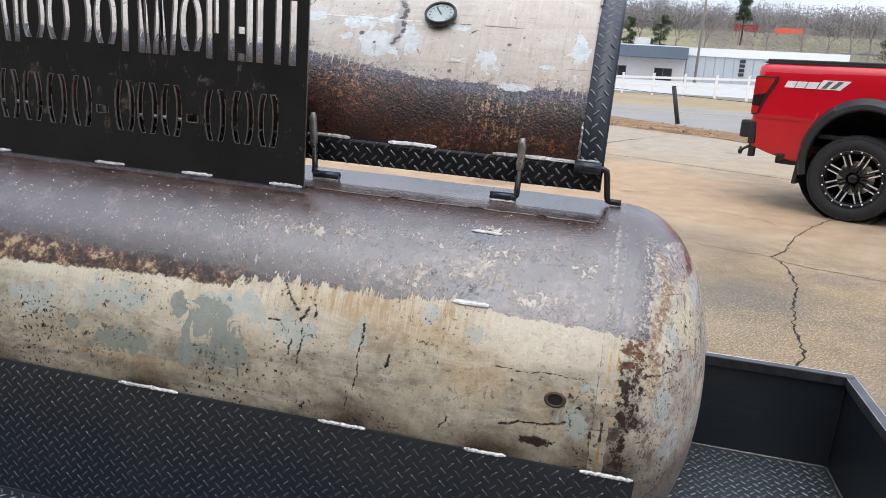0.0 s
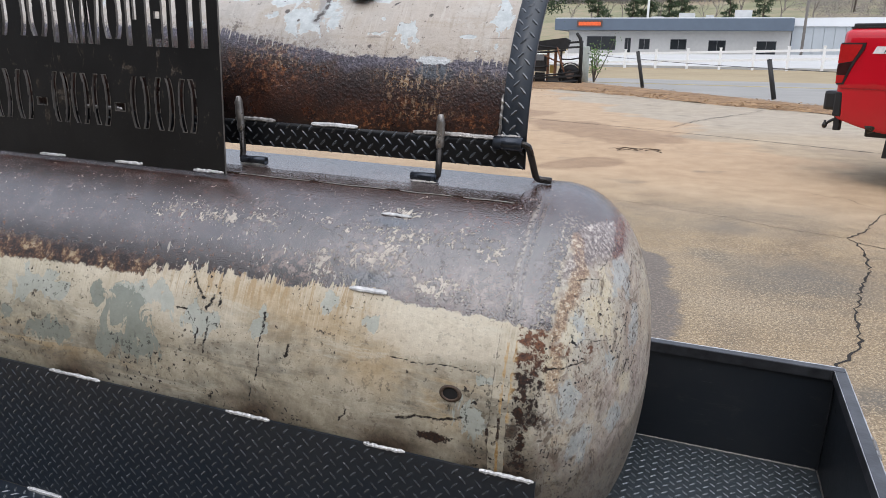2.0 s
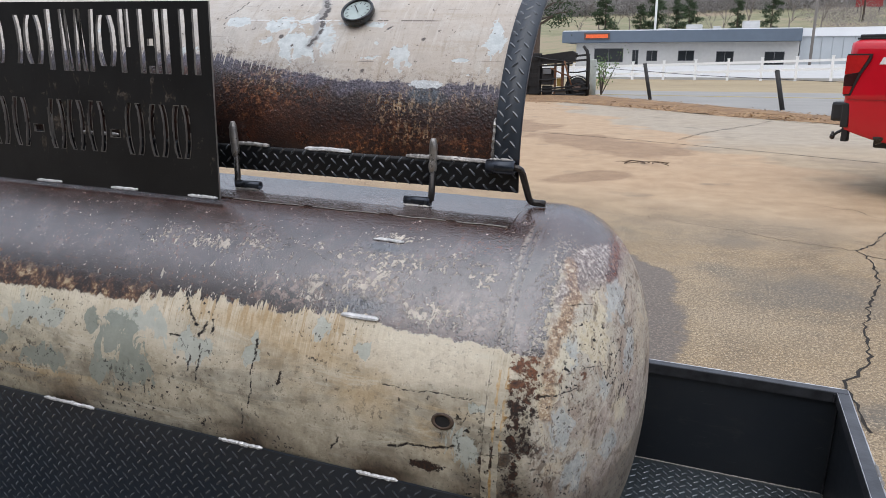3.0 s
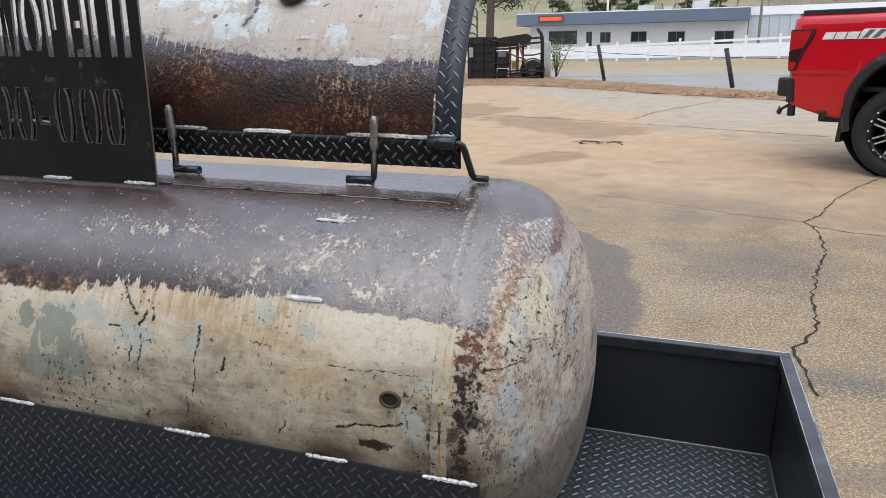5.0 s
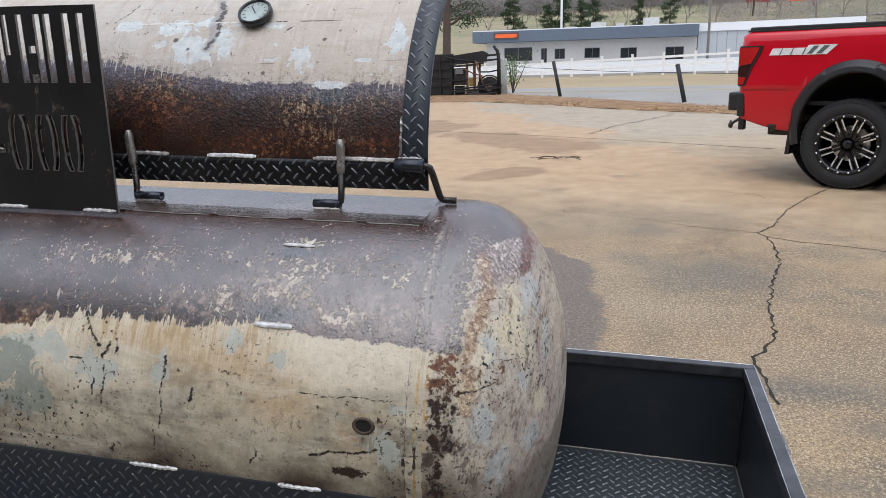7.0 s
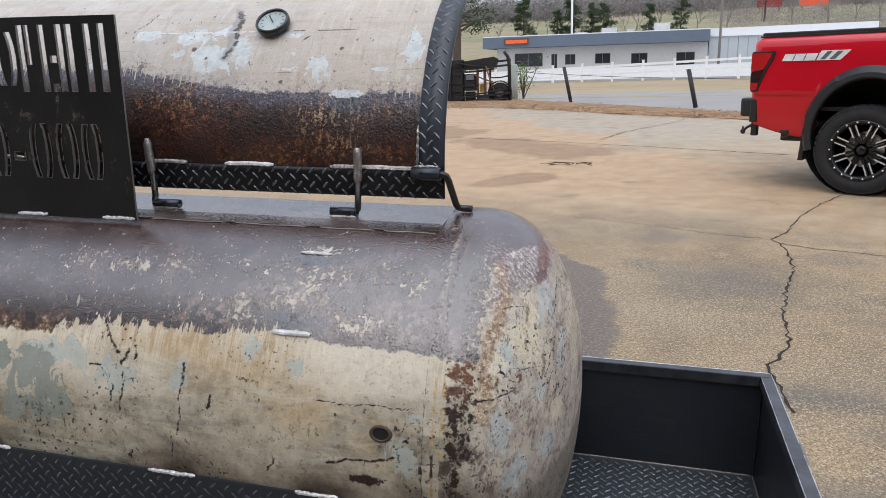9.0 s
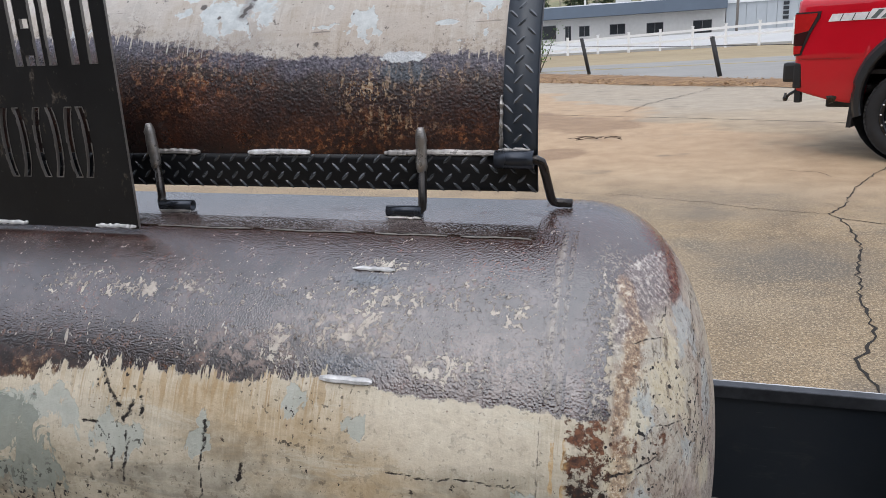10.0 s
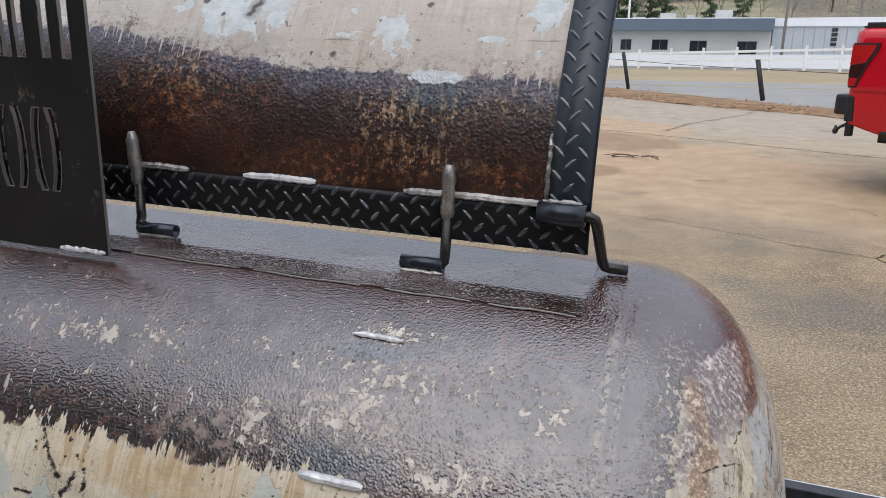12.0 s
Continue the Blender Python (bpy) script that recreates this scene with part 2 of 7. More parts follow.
def door_wear(me_, u, v):
    """The same for the door skin."""
    uw = u + 0.004 * np.sin(v * 88 + 1) + 0.002 * np.sin(v * 310 + u * 90) + 0.001 * np.sin(v * 700)
    lay(me_, "door_wear_0",
        near_spots(u, v, (-0.60, 0.275, 0.05, 0.02), (-0.57, 0.235, 0.04, 0.03), (-0.63, 0.235, 0.025, 0.012), (-0.555, 0.295, 0.045, 0.012), (-0.44, 0.285, 0.06, 0.008), (-0.735, 0.285, 0.025, 0.010), (-0.12, 0.245, 0.012, 0.04), (-0.186, 0.199, 0.02, 0.004), (-0.50, 0.26, 0.02, 0.04)),
        near_spots(u, v, (-0.247, 0.146, 0.036, 0.0085)),
        near_marks(uw, v, ((-0.533, 0.36), (-0.512, 0.279), 0.006), ((-0.512, 0.279), (-0.525, 0.225), 0.0045), ((-0.37, 0.262), (-0.345, 0.28), 0.002), ((-0.735, 0.36), (-0.77, 0.30), 0.002)))
    lay(me_, "door_wear_1",
        near_spots(u, v, (-0.605, 0.247, 0.006, 0.006), (-0.272, 0.245, 0.006, 0.005), (-0.57, 0.225, 0.004, 0.004), (-0.39, 0.17, 0.005, 0.005), (-0.42, 0.17, 0.003, 0.004)),
        near_marks(uw, v, ((-0.533, 0.36), (-0.522, 0.228), 0.011)),
        near_spots(u, v, (-0.247, 0.122, 0.04, 0.016)))
    lay(me_, "door_wear_2",
        near_spots(u, v, (-0.37, 0.018, 0.09, 0.026), (-0.29, 0.04, 0.05, 0.02), (-0.15, 0.025, 0.05, 0.025), (-0.62, 0.11, 0.10, 0.035)),
        near_spots(u, v, (-0.30, 0.095, 0.045, 0.035), (-0.235, 0.09, 0.035, 0.035), (-0.17, 0.118, 0.06, 0.014), (-0.62, 0.14, 0.06, 0.02), (-0.25, 0.04, 0.06, 0.012)))


def worn_to(n, near, ragged, edge=0.25, bite=2.4):
    """A ragged patch out of a stored field; ragged is a noise of 0 to 1."""
    return n.step(n.m("SUBTRACT", near, n.m("MULTIPLY", n.m("SUBTRACT", ragged, 0.5), bite)), 2 - edge, 2 + edge)


def tank_paint():
    """Weathered cream paint under a smoke-browned, oiled upper half; u runs along the tank, v up round it, in metres."""
    n = Nodes("weathered_tank_paint")
    flat, co = n.coord("UV"), n.coord()
    uv = n.split(flat)
    u, v = uv[0], uv[1]
    w = [s for k in range(9) for s in n.split(n.stored("tank_wear_%d" % k))]
    mid, fine, tiny = n.noise(co, 11, 6, 0.6), n.noise(co, 60, 5, 0.65), n.noise(co, 190, 4, 0.7)
    rag, torn, crumb = n.noise(co, 30, 7, 0.68), n.noise(co, 70, 6, 0.72), n.noise(co, 150, 5, 0.78)
    jag = n.m("MULTIPLY", n.m("SUBTRACT", n.noise(co, 60, 6, 0.72), 0.5), 0.045)
    soft = n.m("MULTIPLY_ADD", mid, 0.7, 0.15)
    tornv = n.m("MULTIPLY_ADD", n.noise(n.scaled(co, 26, 20, 16), 1.0, 7, 0.62, 2.0, 0.7), 2.6, -0.8)
    gap = n.m("MULTIPLY_ADD", n.noise(n.scaled(flat, 110, 130, 1), 1.0, 5, 0.7), 1.3, -0.03)
    hair = n.noise(n.scaled(flat, 300, 14, 1), 1.0, 4, 0.68)
    comb = n.noise(n.scaled(flat, 130, 12, 1), 1.0, 4, 0.6)
    dirt_shade = n.step(n.m("MULTIPLY_ADD", mid, 0.12, v), 0.235, 0.10)
    leftly = n.step(n.m("MULTIPLY_ADD", mid, 0.3, u), -0.62, -0.95)
    # cream coat, thin tan parts, long level smears and painted-in shade low down
    col = n.ramp(n.m("MULTIPLY_ADD", rag, 0.5, n.m("MULTIPLY", mid, 0.5)), [(0.38, (0.50, 0.425, 0.305)), (0.5, (0.60, 0.525, 0.40)), (0.62, (0.66, 0.59, 0.465))])
    col = n.mix(n.m("MULTIPLY", leftly, 0.45), col, (0.53, 0.505, 0.375))
    # the turned-under side gets its shade from this darker tone, with the dirt
    col = n.mix(n.m("MULTIPLY", dirt_shade, 0.72), col, n.ramp(n.m("MULTIPLY_ADD", torn, 0.5, n.m("MULTIPLY", rag, 0.5)), [(0.40, (0.20, 0.172, 0.122)), (0.5, (0.345, 0.305, 0.225)), (0.60, (0.48, 0.435, 0.335))]))
    tan = worn_to(n, w[0], soft, 0.6)
    col = n.mix(n.m("MULTIPLY", tan, 0.7), col, n.ramp(fine, [(0.35, (0.37, 0.255, 0.125)), (0.65, (0.50, 0.375, 0.225))]))
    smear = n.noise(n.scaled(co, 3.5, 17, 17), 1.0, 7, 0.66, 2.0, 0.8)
    col = n.mix(both(n, n.step(smear, 0.47, 0.56), n.m("MULTIPLY_ADD", dirt_shade, 0.75, 0.12)), col, n.ramp(rag, [(0.38, (0.19, 0.17, 0.13)), (0.62, (0.36, 0.335, 0.27))]))
    pale = n.noise(n.scaled(co, 5, 22, 22, (1.3, 0.2, 0.6)), 1.0, 7, 0.7, 2.0, 0.6)
    col = n.mix(n.m("MULTIPLY", n.step(pale, 0.55, 0.62), 0.5), col, (0.60, 0.56, 0.455))
    # brushed and run streaks down the side
    col = n.mix(n.m("MULTIPLY", n.m("MULTIPLY", n.step(hair, 0.54, 0.66), n.step(v, 0.08, 0.17)), 0.36), col, (0.33, 0.245, 0.14))
    col = n.mix(n.m("MULTIPLY", n.m("MULTIPLY", n.step(hair, 0.45, 0.36), n.step(v, 0.08, 0.17)), 0.3), col, (0.74, 0.68, 0.55))
    runs = both(n, n.step(v, 0.145, 0.18), n.step(u, -0.72, -0.6), n.step(u, -0.18, -0.3))
    col = n.mix(n.m("MULTIPLY", both(n, runs, n.step(comb, 0.52, 0.57)), 0.75), col, (0.40, 0.275, 0.14))
    clean = worn_to(n, w[1], n.m("MULTIPLY_ADD", rag, 0.8, 0.1), 0.1)
    col = n.mix(n.m("MULTIPLY", clean, 0.6), col, n.ramp(fine, [(0.35, (0.58, 0.51, 0.40)), (0.65, (0.70, 0.63, 0.50))]))
    col = n.mix(n.m("MULTIPLY", n.step(torn, 0.57, 0.61), n.m("MULTIPLY_ADD", dirt_shade, 0.55, 0.15)), col, (0.16, 0.13, 0.09))
    # torn patches: pale undercoat and darker grey-green primer
    light = worn_to(n, w[2], tornv, 0.05)
    dark = worn_to(n, w[3], tornv, 0.05)
    col = n.mix(n.m("MULTIPLY", light, 0.8), col, n.ramp(n.m("MULTIPLY_ADD", fine, 0.4, n.m("MULTIPLY", mid, 0.6)), [(0.35, (0.36, 0.385, 0.34)), (0.65, (0.47, 0.495, 0.45))]))
    col = n.mix(n.m("MULTIPLY", dark, 0.92), col, n.ramp(n.m("MULTIPLY_ADD", fine, 0.4, n.m("MULTIPLY", mid, 0.6)), [(0.35, (0.20, 0.22, 0.185)), (0.65, (0.29, 0.31, 0.27))]))
    grey = most(n, light, dark)
    # the dished end: scraped cream, grey, tan and pink-brown
    end = n.step(n.m("MULTIPLY_ADD", rag, 0.06, u), 0.098, 0.115)
    e1 = n.noise(n.scaled(co, 18, 12, 12), 1.0, 8, 0.74, 2.1, 0.9)
    ce = n.ramp(e1, [(0.32, (0.22, 0.16, 0.12)), (0.43, (0.37, 0.305, 0.24)), (0.50, (0.45, 0.41, 0.34)), (0.58, (0.56, 0.485, 0.355)), (0.68, (0.36, 0.27, 0.20))])
    pink = worn_to(n, w[4], soft, 0.7)
    ce = n.mix(n.m("MULTIPLY", pink, 0.6), ce, n.ramp(torn, [(0.38, (0.20, 0.135, 0.115)), (0.62, (0.47, 0.365, 0.32))]))
    blue = worn_to(n, w[5], tornv, 0.12)
    ce = n.mix(n.m("MULTIPLY", blue, 0.75), ce, n.ramp(torn, [(0.38, (0.31, 0.335, 0.33)), (0.62, (0.50, 0.525, 0.51))]))
    butter = worn_to(n, w[6], tornv, 0.15)
    ce = n.mix(n.m("MULTIPLY", butter, 0.7), ce, n.ramp(torn, [(0.38, (0.50, 0.41, 0.26)), (0.62, (0.70, 0.62, 0.45))]))
    scrape = n.noise(n.scaled(co, 80, 12, 26), 1.0, 5, 0.72, 2.0, 0.5)
    ce = n.mix(n.m("MULTIPLY", n.step(scrape, 0.57, 0.61), 0.7), ce, (0.12, 0.085, 0.06))
    ce = n.mix(n.m("MULTIPLY", n.step(scrape, 0.43, 0.39), 0.5), ce, (0.66, 0.61, 0.50))
    ce = n.mix(n.m("MULTIPLY", n.step(n.noise(co, 85, 6, 0.76), 0.57, 0.6), 0.7), ce, (0.10, 0.065, 0.045))
    ce = n.mix(n.m("MULTIPLY", n.step(tiny, 0.55, 0.62), 0.35), ce, (0.60, 0.54, 0.43))
    # pitted pink-brown shoulder over it, with chalk flecks and a redder rim
    shoulder = both(n, n.step(n.m("ADD", n.m("MULTIPLY_ADD", u, -1.5, v), jag), 0.145, 0.185), n.step(n.m("ADD", u, n.m("MULTIPLY", jag, 0.8)), 0.205, 0.185))
    sc = n.ramp(crumb, [(0.40, (0.06, 0.036, 0.032)), (0.48, (0.155, 0.11, 0.10)), (0.54, (0.30, 0.245, 0.22)), (0.59, (0.60, 0.54, 0.47))])
    ce = n.mix(n.m("MULTIPLY", shoulder, 0.9), ce, sc)
    rim = worn_to(n, w[7], n.m("MULTIPLY_ADD", rag, 0.8, 0.1), 0.3, 3.0)
    ce = n.mix(n.m("MULTIPLY", rim, 0.9), ce, n.ramp(crumb, [(0.42, (0.04, 0.014, 0.009)), (0.53, (0.14, 0.045, 0.024)), (0.6, (0.33, 0.20, 0.14))]))
    band = worn_to(n, w[8], n.m("MULTIPLY_ADD", rag, 0.7, 0.15), 0.3, 3.0)
    ce = n.mix(n.m("MULTIPLY", band, 0.75), ce, n.ramp(crumb, [(0.40, (0.09, 0.045, 0.025)), (0.48, (0.24, 0.13, 0.07)), (0.55, (0.41, 0.27, 0.15)), (0.60, (0.64, 0.55, 0.42))]))
    col = n.mix(end, col, ce)
    # darker brown along the lower edge, deepest in halos over each stitch weld
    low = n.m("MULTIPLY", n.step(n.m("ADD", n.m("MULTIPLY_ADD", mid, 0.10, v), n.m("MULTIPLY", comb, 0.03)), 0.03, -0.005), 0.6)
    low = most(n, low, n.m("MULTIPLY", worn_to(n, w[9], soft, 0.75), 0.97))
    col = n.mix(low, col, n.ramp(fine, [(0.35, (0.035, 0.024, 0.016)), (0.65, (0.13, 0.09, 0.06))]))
    # pits, black runs and scars
    pits = both(n, n.step(n.noise(co, 140, 2, 0.5), 0.635, 0.645), n.step(n.noise(co, 7, 4), 0.45, 0.58), n.m("MULTIPLY_ADD", clean, -0.8, 1.0))
    pit2 = both(n, n.step(n.noise(co, 62, 5, 0.7), 0.64, 0.648), n.step(n.noise(co, 5, 3), 0.49, 0.56), n.m("MULTIPLY_ADD", clean, -0.85, 1.0))
    scars = worn_to(n, w[10], gap, 0.3, 3.0)
    scars = most(n, scars, worn_to(n, w[11], gap, 0.3, 3.0))
    scars = most(n, scars, worn_to(n, w[12], gap, 0.3, 3.0))
    spots = both(n, worn_to(n, w[13], soft, 0.6), n.step(n.noise(co, 88, 4, 0.62), 0.60, 0.615))
    scars = most(n, scars, pits, pit2, spots)
    col = n.mix(scars, col, n.ramp(fine, [(0.35, (0.006, 0.006, 0.007)), (0.7, (0.03, 0.02, 0.014))]))
    # rust: the burnt spot, two scabbed columns beside the seam, blooms on the end
    rust = worn_to(n, w[14], n.noise(co, 90, 4, 0.7), 0.12)
    cols = most(n, worn_to(n, w[15], n.m("MULTIPLY_ADD", torn, 4.2, -1.50), 0.3, 3.0), worn_to(n, w[16], n.m("MULTIPLY_ADD", torn, 4.2, -1.48), 0.3, 3.0), worn_to(n, w[17], n.m("MULTIPLY_ADD", torn, 4.2, -1.50), 0.3, 3.0))
    blooms = both(n, worn_to(n, w[18], rag, 0.2), n.step(torn, 0.45, 0.49))
    col = n.mix(most(n, rust, cols, n.m("MULTIPLY", blooms, 0.85)), col, n.mix(n.step(v, 0.12, 0.17), n.ramp(tiny, [(0.36, (0.010, 0.008, 0.008)), (0.55, (0.035, 0.018, 0.012)), (0.72, (0.13, 0.05, 0.022))]), n.ramp(tiny, [(0.36, (0.05, 0.02, 0.012)), (0.6, (0.21, 0.085, 0.04))])))
    rust = most(n, rust, cols)
    ochre = most(n, worn_to(n, w[19], n.m("MULTIPLY_ADD", torn, 1.4, -0.18), 0.3, 3.0), worn_to(n, w[20], n.m("MULTIPLY_ADD", torn, 1.4, -0.18), 0.3, 3.0))
    col = n.mix(n.m("MULTIPLY", ochre, 0.7), col, n.ramp(tiny, [(0.35, (0.40, 0.21, 0.055)), (0.65, (0.60, 0.42, 0.20))]))
    groove = worn_to(n, w[21], gap, 0.3, 3.0)
    col = n.mix(n.m("MULTIPLY", groove, 0.7), col, (0.06, 0.05, 0.04))
    # browned upper half: thin paint drips reach up into it
    spike = n.m("POWER", n.step(n.noise(n.scaled(flat, 105, 12, 1), 1.0, 4, 0.65), 0.47, 0.66), 0.8)
    spike = both(n, spike, n.step(u, -0.18, -0.3), n.step(u, -0.8, -0.68), n.step(n.noise(n.scaled(flat, 11, 1, 1), 1.0, 3), 0.3, 0.55))
    lip = n.m("ADD", n.m("MULTIPLY", spike, 0.026), n.m("MULTIPLY", n.m("SUBTRACT", n.noise(n.scaled(flat, 9, 1, 1), 1.0, 5, 0.65), 0.5), 0.026))
    lip = n.m("SUBTRACT", lip, n.m("MULTIPLY_ADD", n.step(u, -0.64, -0.74), 0.026, n.m("MULTIPLY", n.step(u, -0.9, -1.25), 0.014)))
    lip = n.m("ADD", lip, n.m("MULTIPLY", worn_to(n, w[22], 0.5, 0.6), 0.012))
    hgt = n.m("SUBTRACT", n.m("SUBTRACT", n.m("MULTIPLY_ADD", jag, 0.7, v), 0.206), lip)
    over = n.m("ADD", n.m("SUBTRACT", n.m("MULTIPLY_ADD", n.step(v, 0.40, 0.55), 0.075, 0.078), u), n.m("MULTIPLY", jag, 1.3))
    brown = n.m("MULTIPLY", n.step(hgt, -0.0015, 0.002), n.step(over, -0.001, 0.002))
    bcol = n.ramp(n.noise(co, 24, 7, 0.66), [(0.34, (0.018, 0.009, 0.008)), (0.5, (0.048, 0.030, 0.027)), (0.66, (0.10, 0.072, 0.066))])
    # darker red-brown towards the top paints in the door's dark reflection
    bcol = n.mix(n.m("MULTIPLY", n.step(n.m("MULTIPLY_ADD", mid, 0.1, v), 0.43, 0.5), 0.65), bcol, (0.044, 0.016, 0.010))
    bcol = n.mix(both(n, n.step(n.noise(co, 95, 5, 0.75), 0.56, 0.6), n.step(n.noise(co, 8, 4), 0.48, 0.6)), bcol, (0.11, 0.04, 0.024))
    calm = n.m("MULTIPLY_ADD", jag, 0.6, n.m("SUBTRACT", v, 0.206))
    # dark rust band over the lip, deepened to paint in a dark reflection
    edge = n.m("MULTIPLY", n.step(n.m("MULTIPLY_ADD", rag, 0.09, calm), 0.125, 0.075), n.step(n.m("MULTIPLY_ADD", mid, 0.35, u), -0.06, -0.24))
    bcol = n.mix(n.m("MULTIPLY", edge, 0.9), bcol, n.ramp(torn, [(0.46, (0.010, 0.006, 0.005)), (0.56, (0.03, 0.013, 0.008)), (0.66, (0.13, 0.055, 0.024))]))
    # mottled rust and tan along the lip, wider and paler away from the box
    scorched = both(n, n.step(n.m("MULTIPLY_ADD", rag, 0.07, n.m("MULTIPLY_ADD", u, 0.02, v)), 0.245, 0.228), n.step(n.m("MULTIPLY_ADD", mid, 0.2, u), -0.50, -0.62))
    mott = n.m("MULTIPLY_ADD", n.step(u, -0.75, -1.15), 0.03, n.m("MULTIPLY_ADD", torn, 0.5, n.m("MULTIPLY", rag, 0.5)))
    bcol = n.mix(n.m("MULTIPLY", scorched, 0.93), bcol, n.ramp(mott, [(0.46, (0.015, 0.008, 0.007)), (0.52, (0.06, 0.026, 0.015)), (0.56, (0.18, 0.095, 0.045)), (0.605, (0.43, 0.33, 0.20))]))
    # chalk flecks where the film has worn through
    zone = worn_to(n, w[23], soft, 0.8)
    faint = worn_to(n, w[24], soft, 0.8)
    flaky = n.m("MULTIPLY_ADD", n.noise(co, 22, 6, 0.7), 0.4, n.m("MULTIPLY", n.noise(n.scaled(co, 105, 105, 80), 1.0, 5, 0.74, 2.0, 0.6), 0.6))
    worn = n.step(n.m("ADD", flaky, n.m("MULTIPLY", n.m("SUBTRACT", zone, 1.0), 0.13)), 0.502, 0.516)
    column = both(n, n.step(n.m("ADD", u, n.m("MULTIPLY", jag, 0.7)), 0.045, 0.062), n.step(v, 0.48, 0.38))
    worn = most(n, worn, n.m("MULTIPLY", both(n, column, n.step(crumb, 0.52, 0.55)), 0.85), n.m("MULTIPLY", n.step(n.noise(co, 115, 5, 0.75), 0.64, 0.66), 0.6))
    dash = both(n, n.step(n.noise(n.scaled(flat, 95, 34, 1), 1.0, 3, 0.6), 0.635, 0.65), n.step(calm, 0.115, 0.09), n.step(u, -0.30, -0.38), n.step(u, -0.75, -0.66))
    worn = most(n, worn, dash)
    ring = both(n, most(n, both(n, n.step(u, -0.002, 0.004), n.step(u, 0.013, 0.008)), n.m("MULTIPLY", both(n, n.step(u, 0.016, 0.019), n.step(u, 0.025, 0.022)), 0.6)), n.step(n.noise(co, 130, 4, 0.7), 0.44, 0.52), n.step(v, 0.5, 0.4))
    worn = most(n, worn, n.m("MULTIPLY", ring, 0.5))
    bcol = n.mix(n.m("MULTIPLY", faint, n.m("MULTIPLY", n.step(torn, 0.47, 0.56), 0.55)), bcol, (0.30, 0.225, 0.19))
    bcol = n.mix(n.m("MULTIPLY", worn, 0.9), bcol, n.ramp(n.m("MULTIPLY_ADD", mid, 0.5, n.m("MULTIPLY", fine, 0.5)), [(0.40, (0.34, 0.285, 0.245)), (0.5, (0.53, 0.465, 0.39)), (0.60, (0.68, 0.61, 0.51))]))
    scorch = worn_to(n, w[25], rag, 0.5)
    bcol = n.mix(n.m("MULTIPLY", scorch, 0.9), bcol, n.ramp(tiny, [(0.4, (0.010, 0.012, 0.018)), (0.7, (0.085, 0.10, 0.125))]))
    col = n.mix(brown, col, bcol)
    # gloss: the baked, oiled film on top shines like dark glass, the paint is dull
    film = most(n, brown, n.m("MULTIPLY", both(n, end, shoulder), 0.55))
    wet = both(n, film, n.m("MULTIPLY_ADD", worn, -0.8, 1.0), n.m("MULTIPLY_ADD", scorched, -0.7, 1.0), n.m("MULTIPLY_ADD", edge, -0.3, 1.0))
    rough = n.mix(wet, n.m("MULTIPLY_ADD", fine, 0.3, 0.36), n.m("MULTIPLY_ADD", mid, 0.14, n.m("MULTIPLY_ADD", n.step(v, 0.36, 0.46), -0.05, 0.05)))
    beads = n.m("SUBTRACT", 1.0, n.m("MINIMUM", n.m("MULTIPLY", n.cells(co, 290), 1.5), 1.0))
    beads = n.m("MULTIPLY_ADD", n.noise(co, 320, 2, 0.5), 0.8, n.m("MULTIPLY", beads, n.m("MULTIPLY_ADD", mid, 0.9, 0.3)))
    h = n.m("MULTIPLY", n.m("MULTIPLY", beads, wet), 0.26)
    h = n.m("ADD", h, n.m("MULTIPLY", n.m("MULTIPLY_ADD", fine, 0.7, n.m("MULTIPLY", tiny, 0.5)), n.m("MULTIPLY_ADD", wet, -0.85, 1.0)))
    h = n.m("SUBTRACT", h, n.m("MULTIPLY", n.m("ADD", scars, rust), 0.7))
    h = n.m("ADD", h, n.m("MULTIPLY", n.m("SUBTRACT", 1.0, grey), 0.45))
    return n.done(col, rough, 0.0, n.bump(h, 0.8, 0.0022), IOR=n.m("MULTIPLY_ADD", wet, 0.65, 1.45))


